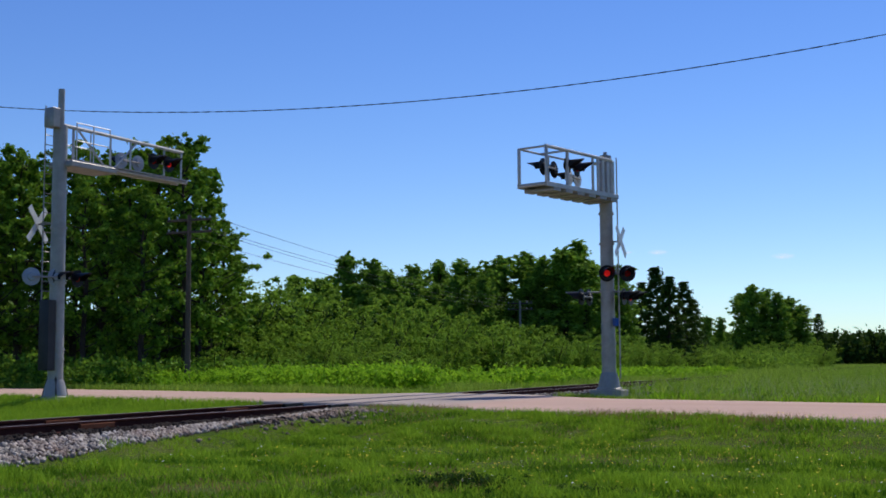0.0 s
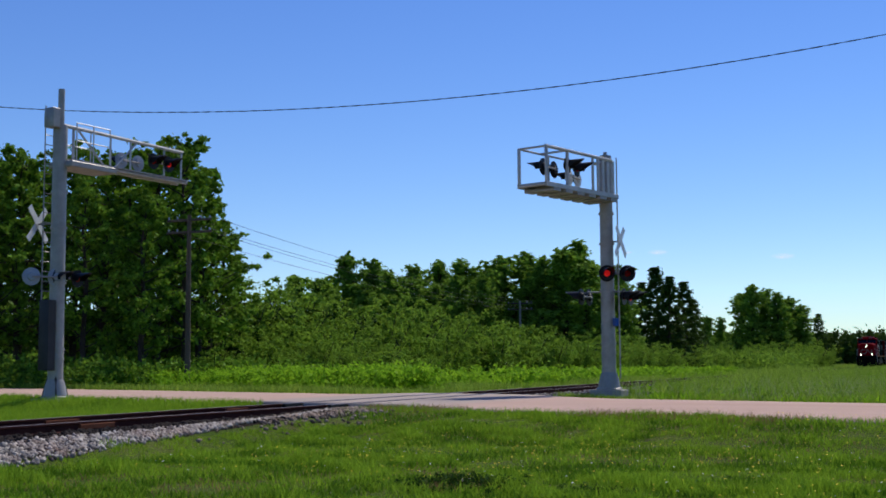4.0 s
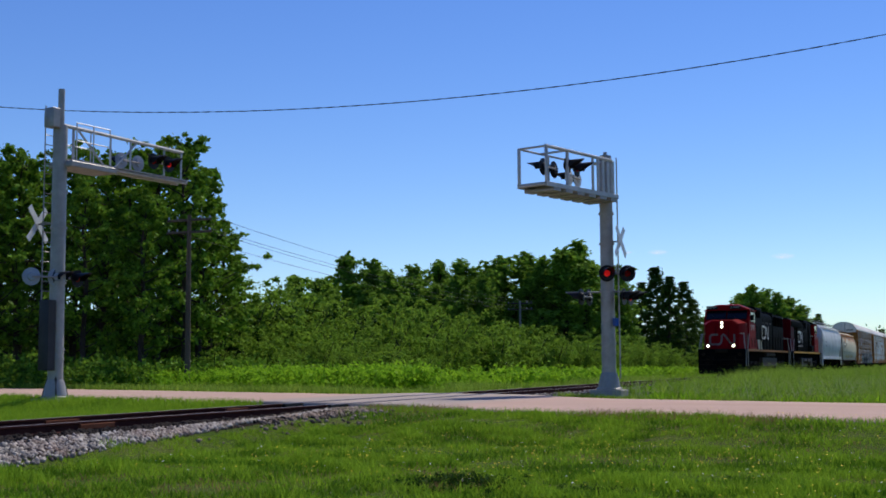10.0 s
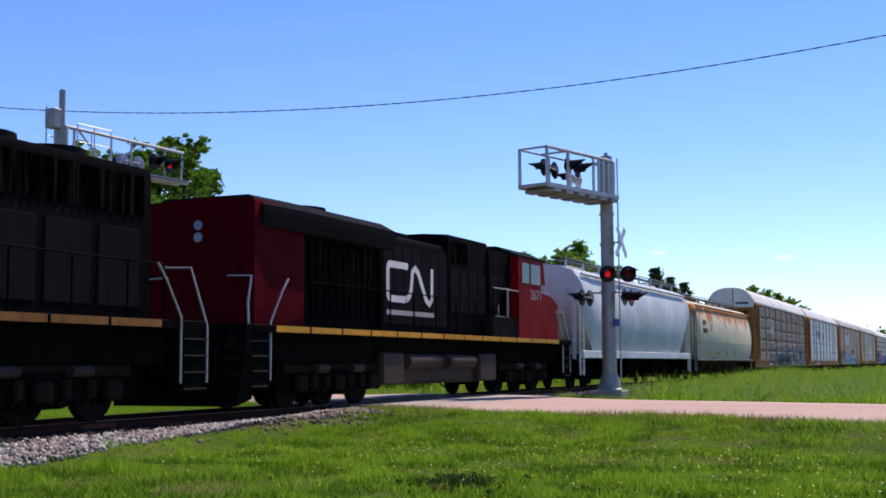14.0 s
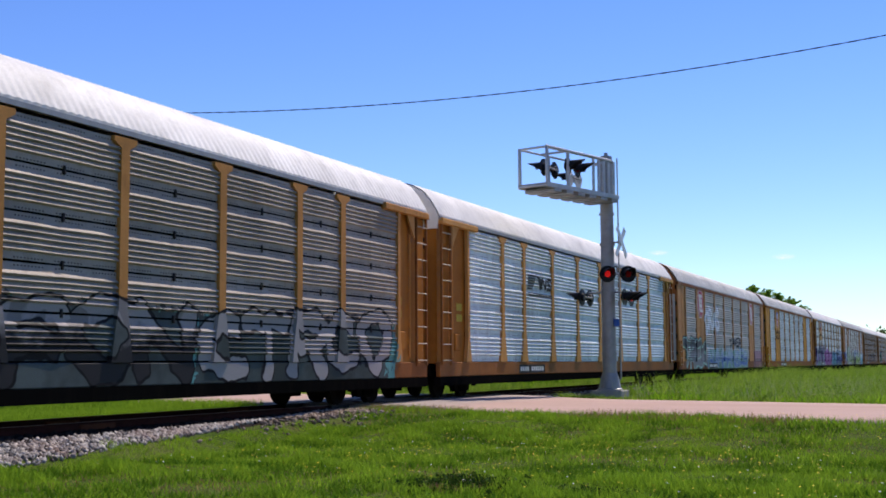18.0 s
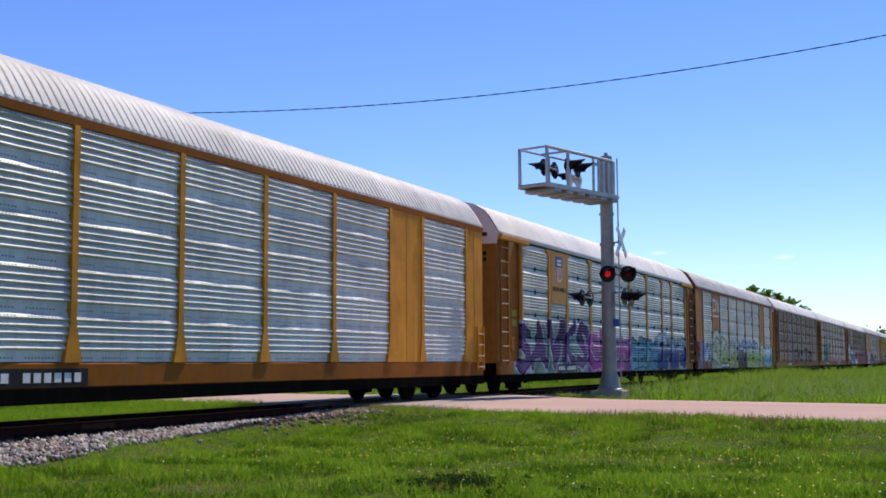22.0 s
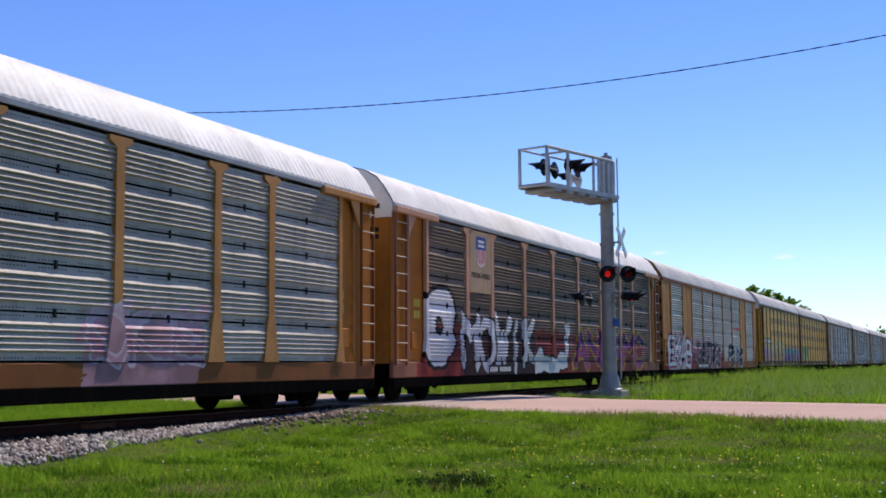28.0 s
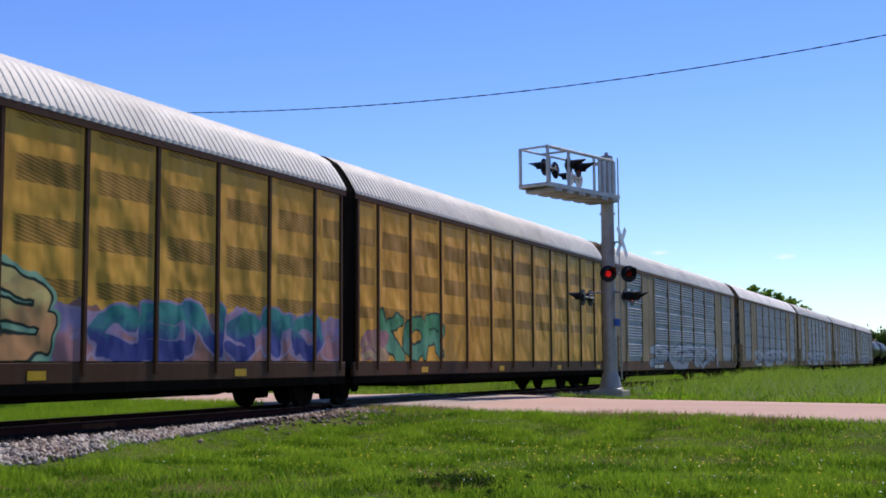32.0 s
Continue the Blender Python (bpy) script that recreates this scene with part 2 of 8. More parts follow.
def bed_material():
    m, n, l, b = material("ballast bed", 0.95)
    b.inputs["IOR"].default_value = 1.1
    v = n.new("ShaderNodeTexVoronoi")
    v.inputs["Scale"].default_value = 16
    co = n.new("ShaderNodeTexCoord")
    l.new(co.outputs["Object"], v.inputs["Vector"])
    c = mix(n, l, ramp(n, l, v.outputs["Color"], 0.1, 0.9), (0.006, 0.0055, 0.005), (0.045, 0.038, 0.034))
    c = mix(n, l, ramp(n, l, tex(n, l, 0.8, 4), 0.45, 0.7, 0, 0.8), c, (0.03, 0.016, 0.012))
    l.new(c, b.inputs["Base Color"])
    bump(n, l, b, v.outputs["Distance"], 1.0, 0.04)
    return m


SOIL, ROAD, STONE, BED = soil_material(), road_material(), stone_material(), bed_material()
# Oily brown, with the shade under the train put into the colour.
OILY_SHADED = stone_material("oily brown stone darkened for train shade", (0.004, 0.0035, 0.003), (0.035, 0.027, 0.022), (0.03, 0.016, 0.012))
GRIT = stone_material("brown grit", (0.10, 0.075, 0.055), (0.46, 0.36, 0.28), (0.34, 0.22, 0.16))

# ---- ground ----
ROAD_X, ROAD_SKEW, ROAD_HALF = 31.0, 0.35, 4.75     # centre on the track, x per y, half width along x


def road_off(x, y):
    """How far a point lies beyond the road's edge (negative: on it)."""
    return (np.abs(x - ROAD_X - ROAD_SKEW * y) - ROAD_HALF) * 0.944


def ease(t):
    t = np.clip(t, 0, 1)
    return t * t * (3 - 2 * t)


def ground_z(x, y):
    x, y = np.asarray(x, float), np.asarray(y, float)
    z = np.where(y < 0, -0.52, -0.36) + 0.05 * np.sin(x * 0.31 + 1) * np.sin(y * 0.43) + 0.02 * np.sin(x * 1.7) * np.cos(y * 1.3 + 2)
    rise = ease((np.abs(y) - 1.55) / 1.25)
    z = -0.24 + (z + 0.24) * rise
    lift = ease(road_off(x, y) / np.where((y < 0) & (y > -8), 3.2 + 3.3 * ease((y + 8) / 4), 3.2))
    z = -0.11 + (z + 0.11) * lift
    # far behind the crossing the land lies a little higher on the camera's side
    return z + 0.22 * ease((x - 44) / 20) * ease((-y - 2.5) / 4)


def spread(a, b, fine, n):
    """Stations close together round the crossing, wide apart far off."""
    t = np.linspace(-1, 1, n)
    return (a + b) / 2 + np.sign(t) * (np.abs(t) * fine + (np.abs(t) ** 7) * ((b - a) / 2 - fine))


gx, gy = spread(-2460, 2500, 34, 260), spread(-2500, 2500, 26, 240)
GX, GY = np.meshgrid(gx, gy, indexing="ij")
GZ = ground_z(GX, GY)
n0, n1 = GX.shape
ids = np.arange(n0 * n1).reshape(n0, n1)
quads = np.stack([ids[:-1, :-1], ids[1:, :-1], ids[1:, 1:], ids[:-1, 1:]], -1).reshape(-1, 4)
ground = tagged(new("ground", raw_mesh("ground", np.stack([GX, GY, GZ], -1).reshape(-1, 3), quads, 4, SOIL)),
                "grassy meadow ground on both sides of the railway", "ground", kind="structure")
ground.data.polygons.foreach_set("use_smooth", [True] * len(ground.data.polygons))

# road: a crowned strip, level with the rail heads at the crossing
rows = []
for y in [-2000, -800, -300, -120] + [k * 1.0 for k in range(-60, 61)] + [120, 300, 800, 2000]:
    up = -0.012 + -0.05 * ease((abs(y) - 1.6) / 4.0)
    for k in range(9):
        e = k / 4 - 1
        wob = 0.10 * noise.noise((y * 0.6, e * 5, 0)) if abs(e) == 1 else 0
        rows.append((ROAD_X + ROAD_SKEW * y + e * (ROAD_HALF + wob), y, float(up) - 0.03 * e * e * float(ease((abs(y) - 1.6) / 3))))
geo = Geo()
m_rows = len(rows) // 9
geo.add(rows, [(k * 9 + i, k * 9 + i + 1, (k + 1) * 9 + i + 1, (k + 1) * 9 + i) for k in range(m_rows - 1) for i in range(8)])
road_mesh = geo.mesh("road", 60)
road_mesh.materials.append(ROAD)
bm = bmesh.new()
bm.from_mesh(road_mesh)
edge = [e for e in bm.edges if e.is_boundary]
skirt = bmesh.ops.extrude_edge_only(bm, edges=edge)
for v in (g for g in skirt["geom"] if isinstance(g, bmesh.types.BMVert)):
    v.co.z -= 0.12
bm.to_mesh(road_mesh)
bm.free()
road = tagged(new("road", road_mesh), "pinkish-grey two-lane road crossing the rails on the level", "road", kind="structure")

# ---- track ----
bed = Geo()
prof = [(-2.35, -0.5), (-1.62, -0.20), (-1.25, -0.175), (1.25, -0.175), (1.62, -0.20), (2.35, -0.5)]
for a, b in ((-60, 24.5), (37.6, 1500)):
    bed.loft([(a, prof), (b, prof)], caps=True)
tagged(new("track_bed", bed.mesh("track_bed")), "grey crushed-stone ballast bed under the rails", "ballast", kind="structure").data.materials.append(BED)

track = thing("railway_track", pose(0, 0, 0), "single railway track with rusted rails on dark wooden ties", "railway track", kind="structure")
for side in (-1, 1):
    y = 0.755 * side
    web = [(y - 0.07, -0.172), (y + 0.07, -0.172), (y + 0.07, -0.155), (y + 0.012, -0.135), (y + 0.012, -0.045), (y + 0.036, -0.032),
           (y + 0.036, -0.003), (y - 0.036, -0.003), (y - 0.036, -0.032), (y - 0.012, -0.045), (y - 0.012, -0.135), (y - 0.07, -0.155)]
    rail = part("rail", Geo().loft([(-60, web), (1500, web)]), RAIL_SIDE, track, "rusty steel rail with a worn head")
    head = [(y + 0.026, -0.002), (y + 0.026, 0.001), (y + 0.018, 0.003), (y - 0.018, 0.003), (y - 0.026, 0.001), (y - 0.026, -0.002)]
    part("running_surface", Geo().loft([(-60, head), (1500, head)]), RAIL_TOP, rail, "polished steel running surface")
tie_mesh = Geo().box(-0.115, 0.115, -1.3, 1.3, -0.33, -0.172, 0.012).mesh("tie")
rnd = random.Random(4)
for k in range(-10, 130):
    x = k * 0.52 + 6 + rnd.uniform(-0.03, 0.03)
    if 24.4 < x < 37.6:
        continue
    t = part("tie", tie_mesh, TIE, track)
    t.location, t.rotation_euler = (x, rnd.uniform(-0.05, 0.05), rnd.uniform(0, 0.012)), (0, 0, rnd.uniform(-0.02, 0.02))
for x, y in ((17.0, -0.755), (17.9, 0.755), (28.0 - 4.3, 0.755)):
    part("joint_bar", Geo().box(x - 0.45, x + 0.45, y - 0.05, y + 0.05, -0.13, -0.04, 0.01), worn("orange rust", (0.15, 0.05, 0.025), 0.9), track, "rusty rail joint bar")
# rubber flangeways beside the rails through the road
for y in (-0.86, -0.655, 0.655, 0.86):
    g = Geo().box(25.4 + ROAD_SKEW * y, 36.6 + ROAD_SKEW * y, y - 0.05, y + 0.05, -0.12, -0.002, 0.01)
    part("flangeway_strip", g, BLACK, track, "black rubber strip beside the rail")


def stones(name, n, seed, where, label, mat=STONE, category="ballast stones"):
    """Crushed stones strewn over a patch: small rough lumps in one mesh."""
    r = np.random.RandomState(seed)
    base = np.array([(1, 0, 0), (-1, 0, 0), (0, 1, 0), (0, -1, 0), (0, 0, 1), (0, 0, -1), (0.6, 0.6, 0.5), (-0.6, 0.5, 0.6), (0.5, -0.7, 0.5), (-0.6, -0.6, 0.5)])
    hull = bmesh.new()
    for p in base:
        hull.verts.new(p)
    bmesh.ops.convex_hull(hull, input=hull.verts)
    bmesh.ops.triangulate(hull, faces=hull.faces)
    hull.verts.index_update()
    bv = np.array([v.co for v in hull.verts])
    bf = np.array([[v.index for v in f.verts] for f in hull.faces])
    hull.free()
    x, y = where(r, n)
    z = np.maximum(ground_z(x, y), np.interp(np.abs(y), [p[0] for p in prof[3:]], [p[1] for p in prof[3:]]))
    size = r.uniform(0.022, 0.062, n)
    ang = r.uniform(0, 6.28, n)
    sc = size[:, None, None] * r.uniform(0.6, 1.2, (n, 1, 3)) * r.uniform(0.8, 1.2, (n, len(bv), 3))
    v = bv[None] * sc
    ca, sa = np.cos(ang)[:, None], np.sin(ang)[:, None]
    vx, vy = v[:, :, 0] * ca - v[:, :, 1] * sa, v[:, :, 0] * sa + v[:, :, 1] * ca
    tip = r.uniform(-0.7, 0.7, n)[:, None]
    vz = v[:, :, 2] * np.cos(tip) + vx * np.sin(tip)
    P = np.stack([vx + x[:, None], vy + y[:, None], vz + (z + size * 0.35)[:, None]], -1).reshape(-1, 3)
    F = (bf[None] + (np.arange(n) * len(bv))[:, None, None]).reshape(-1, 3)
    return tagged(new(name, raw_mesh(name, P, F, 3, mat)), label, category, kind="stuff")


def shoulder(r, n):
    x = r.uniform(7, 24.5, n)
    return x, -(1.5 + r.triangular(0.0, 0.35, 1.0, n) * (2.55 - 0.125 * (x - 12.9) - 1.5))


stones("ballast_stones", 9000, 5, shoulder,
       "loose grey crushed stones on the ballast shoulder")
stones("ballast_stones", 2500, 6, lambda r, n: (r.uniform(7, 25.2, n), r.uniform(-0.7, 2.0, n)), "oily brown crushed stones between the rails, darkened for the train's shade", OILY_SHADED)
stones("brown_gravel", 1500, 8, lambda r, n: (25.4 - r.gamma(1.6, 1.2, n), -1.2 - r.gamma(1.5, 0.3, n)), "brown dusty gravel beside the crossing", GRIT, "gravel")
# Darkened strip where the train's shadow lies along the near rail.
stones("ballast_stones", 3600, 4, lambda r, n: (r.uniform(7, 25.0, n), -r.uniform(0.84, 1.62, n)), "dark brown crushed stones beside the near rail, coloured for the train's shadow", OILY_SHADED)
stones("ballast_stones", 2500, 7, lambda r, n: (r.uniform(37.2, 62, n), r.uniform(-1.9, 1.9, n)), "grey crushed stones beyond the crossing")


# ---- grass ----
def blades(name, x, y, height, width, seed, mat, label, lean=0.5, category="grass", base=None):
    """Blades with a bend: three triangles each, all in one mesh."""
    r = np.random.RandomState(seed)
    n = len(x)
    z = ground_z(x, y) - 0.01 if base is None else base
    h = height * r.uniform(0.55, 1.25, n)
    w = width * r.uniform(0.6, 1.3, n)
    a, b = r.uniform(0, 6.283, n), r.uniform(0, 6.283, n)
    k = lean * r.uniform(0.1, 1.0, n) * h
    dx, dy = np.cos(a) * w / 2, np.sin(a) * w / 2
    bx, by = np.cos(b) * k, np.sin(b) * k
    P = np.stack([np.stack([x - dx, y - dy, z], -1), np.stack([x + dx, y + dy, z], -1),
                  np.stack([x - dx * 0.8 + bx * 0.35, y - dy * 0.8 + by * 0.35, z + h * 0.55], -1),
                  np.stack([x + dx * 0.8 + bx * 0.35, y + dy * 0.8 + by * 0.35, z + h * 0.55], -1),
                  np.stack([x + bx, y + by, z + h], -1)], 1).reshape(-1, 3)
    F = (np.array([[0, 1, 3], [0, 3, 2], [2, 3, 4]])[None] + (np.arange(n) * 5)[:, None, None]).reshape(-1, 3)
    return tagged(new(name, raw_mesh(name, P, F, 3, mat)), label, category, kind="stuff")


def field(seed, n, x0, x1, y0, y1, keep):
    r = np.random.RandomState(seed)
    x, y = r.uniform(x0, x1, n), r.uniform(y0, y1, n)
    k = keep(x, y, r)
    return x[k], y[k]


def clumpy(x, y, s, seed):
    """Smooth patches between 0 and 1."""
    r = np.random.RandomState(seed)
    v = np.zeros_like(x)
    for k in range(6):
        a, p, f = r.uniform(0, 6.28), r.uniform(0, 6.28), s * r.uniform(0.6, 1.8)
        v += np.sin((x * np.cos(a) + y * np.sin(a)) * f + p)
    return ease(v / 6 + 0.5)


def in_view(x, y, pad=1.5):
    """Keeps the lawn to the wedge before the standing point."""
    a = np.degrees(np.arctan2(y - EYE.y, x - EYE.x)) - TURN
    return np.abs(a) < 21 + pad * 2


def lawn_keep(x, y, r):
    bare = clumpy(x, y, 0.9, 3)
    dirt = (np.hypot(x - 13.7, (y + 8.85) * 1.6) < 0.75 + 0.15 * np.sin(y * 9)) & (r.uniform(0, 1, len(x)) < 0.72) | (np.hypot(x - 13.5, (y + 10.6) * 1.3) < 0.34)
    dirt |= (np.hypot((x - 23.3) / 1.1, (y + 3.3) / 1.7) < 1) & (r.uniform(0, 1, len(x)) < 0.8)
    return (road_off(x, y) > 0.05) & (y < -2.35 + 0.125 * (np.minimum(x, 22) - 12.9) + 0.18 * np.sin(x * 2.1) + 0.25 * r.uniform(-1, 1, len(x))) & (r.uniform(0, 1, len(x)) < 0.25 + 0.75 * bare) & ~dirt & in_view(x, y)


x, y = field(11, 620000, 9, 27, -22, -2.0, lawn_keep)
blades("lawn", x, y, (0.035 + 0.11 * clumpy(x, y, 2.6, 8) ** 2) * (0.55 + 0.9 * clumpy(x, y, 7.0, 6)), 0.011, 12, LAWN, "short green lawn with bare and yellowed patches", 0.9)


def verge_keep(x, y, r):
    o = road_off(x, y)
    return (o > -0.05 - 0.12 * r.uniform(0, 1, len(x))) & (o < 0.9) & (x < 32) & in_view(x, y) & (y < -1.7)


x, y = field(13, 100000, 12, 30, -24, -1.7, verge_keep)
blades("verge_grass", x, y, 0.13, 0.012, 14, LAWN, "longer green grass along the road's edge", 0.7)
x, y = field(35, 90000, 12, 30, -24, -1.7, lambda x, y, r: verge_keep(x, y, r) & (clumpy(x, y, 0.7, 21) > 0.2) & (road_off(x, y) < 0.75))
blades("dry_grass", x, y, 0.17, 0.013, 36, DRY, "brown dry grass along the road's edge", 0.8)


def left_keep(x, y, r):
    return (road_off(x, y) > 0.0) & (x < 34) & (y > 1.9) & in_view(x, y)


x, y = field(15, 150000, 14, 33, 1.9, 22, left_keep)
blades("verge_grass", x, y, 0.2, 0.016, 16, LAWN, "green grass between the track and the road", 0.7)


def right_keep(x, y, r):
    return (road_off(x, y) > 0.25) & (x > 28) & (y < -2.4) & in_view(x, y) & (r.uniform(0, 1, len(x)) < 0.4 + 0.6 * clumpy(x, y, 0.5, 5))


x, y = field(17, 200000, 28, 75, -22, -2.1, right_keep)
h = (0.16 + 0.42 * ease(road_off(x, y) / 3.5)) * (0.35 + 1.15 * clumpy(x, y, 1.6, 9)) * np.where((x < 45) & (y > -6), 0.35, 1.0) * (0.75 + 0.5 * clumpy(x, y, 4.0, 31))
blades("tall_grass", x, y, h, 0.022, 18, WEED, "tall pale-green grass beside the far side of the road", 0.9)
x, y = field(39, 70000, 28, 75, -22, -2.1, lambda x, y, r: right_keep(x, y, r) & (clumpy(x, y, 1.1, 51) > 0.55))
blades("bright_weeds", x, y, (0.2 + 0.4 * ease(road_off(x, y) / 3.5)) * np.where((x < 45) & (y > -6), 0.35, 1.0), 0.05, 40, FERN, "leafy bright-green weeds in the tall grass", 0.9, "weeds")
x, y = field(41, 40000, 28, 75, -22, -2.1, lambda x, y, r: right_keep(x, y, r) & (clumpy(x, y, 0.9, 53) > 0.62))
blades("dark_weeds", x, y, (0.16 + 0.38 * ease(road_off(x, y) / 3.5)) * np.where((x < 45) & (y > -6), 0.35, 1.0), 0.06, 42, CLOVER, "darker leafy weeds in the tall grass", 0.9, "weeds")


def far_right_keep(x, y, r):
    return (y < -3) & in_view(x, y)


x, y = field(19, 90000, 75, 260, -14, -3, far_right_keep)
blades("tall_grass", x, y, 0.35 + 0.35 * clumpy(x, y, 0.6, 4), 0.06, 20, WEED, "tall meadow grass along the track", 0.5)


def behind_keep(x, y, r):
    return (road_off(x, y) > 0.1) & (x > 34) & (y > 2.2) & in_view(x, y)


x, y = field(21, 220000, 34, 75, 2.2, 45, behind_keep)
blades("verge_grass", x, y, 0.28 + 0.2 * ease((road_off(x, y) - 1) / 4), 0.03, 22, WEED, "green grass on the far side of the road", 0.6)
x, y = field(23, 60000, 75, 330, 2.5, 140, lambda x, y, r: in_view(x, y))
blades("meadow_grass", x, y, 0.6, 0.11, 24, WEED, "distant meadow grass beyond the crossing", 0.6)


def flowers(seed, n, mat, where, size, label, category):
    r = np.random.RandomState(seed)
    x, y = where(r, n)
    z = ground_z(x, y) + r.uniform(0.07, 0.16, n)
    a = np.linspace(0, 2 * np.pi, 7)[:-1]
    ring = np.stack([np.cos(a), np.sin(a), np.zeros(6)], -1)
    s = size * r.uniform(0.6, 1.2, n)
    P = np.concatenate([ring[None] * s[:, None, None], np.broadcast_to([[[0, 0, 0.4]]], (n, 1, 3)) * s[:, None, None]], 1)
    P = P + np.stack([x, y, z], -1)[:, None]
    F = np.array([[i, (i + 1) % 6, 6] for i in range(6)])[None] + (np.arange(n) * 7)[:, None, None]
    return tagged(new("wild_flowers", raw_mesh("wild_flowers", P.reshape(-1, 3), F.reshape(-1, 3), 3, mat)), label, category, kind="stuff")


x, y = field(27, 9000, 29, 60, -20, -4.5, lambda x, y, r: (road_off(x, y) > 2.0) & in_view(x, y) & (clumpy(x, y, 0.5, 7) > 0.55))
blades("seed_grass", x, y, 0.8, 0.02, 28, SEED, "pale seed heads above the tall grass", 0.55)
x, y = field(37, 90000, 10, 27, -22, -2.5, lambda x, y, r: (road_off(x, y) > 0.6) & in_view(x, y) & (clumpy(x, y, 2.2, 41) > 0.58))
blades("clover", x, y, 0.10, 0.02, 38, CLOVER, "darker clumps of broad-leaved clover in the lawn", 1.0, "clover")
x, y = field(29, 26000, 11, 27, -20, -3, lambda x, y, r: (road_off(x, y) > 0.1) & in_view(x, y) & (clumpy(x, y, 1.1, 12) > 0.62))
blades("dry_grass", x, y, 0.07, 0.012, 30, DRY, "yellow-brown dry patches in the lawn", 1.0)
flowers(34, 360, FLOWER, lambda r, n: (r.uniform(13, 23, n), r.uniform(-15, -3.5, n)), 0.014, "scattered yellow dandelion flowers in the lawn", "flowers")
flowers(31, 330, FLOWER, lambda r, n: (r.normal(18.3, 2.4, n), r.normal(-9.2, 2.8, n)), 0.017, "small yellow dandelion flowers in the lawn", "flowers")
flowers(32, 150, FLOWER_WHITE, lambda r, n: (r.uniform(13, 23, n), r.uniform(-14, -3.5, n)), 0.014, "small white clover flowers in the lawn", "flowers")
flowers(33, 120, FLOWER_WHITE, lambda r, n: (r.normal(44, 1.5, n), r.normal(5.5, 1.6, n)), 0.035, "white wild flowers behind the track", "flowers")


# ---- trees ----
def leaf_cloud(r, centres, radii, per, size, flat=0.6):
    """Small four-cornered leaves strewn in lumps round the centres."""
    n = len(centres) * per
    c = np.repeat(centres, per, 0)
    rad = np.repeat(radii, per)[:, None]
    d = r.normal(0, 1, (n, 3))
    d /= np.linalg.norm(d, axis=1)[:, None]
    p = c + d * rad * np.abs(r.normal(0, 0.62, (n, 1))) * np.array([1, 1, flat])
    u = r.normal(0, 1, (n, 3))
    u /= np.linalg.norm(u, axis=1)[:, None]
    w = np.cross(u, d + r.normal(0, 0.6, (n, 3)))
    w /= np.linalg.norm(w, axis=1)[:, None] + 1e-6
    s = (size * r.uniform(0.6, 1.4, n))[:, None]
    P = np.stack([p - u * s, p + w * s * 0.55, p + u * s, p - w * s * 0.55], 1).reshape(-1, 3)
    return P


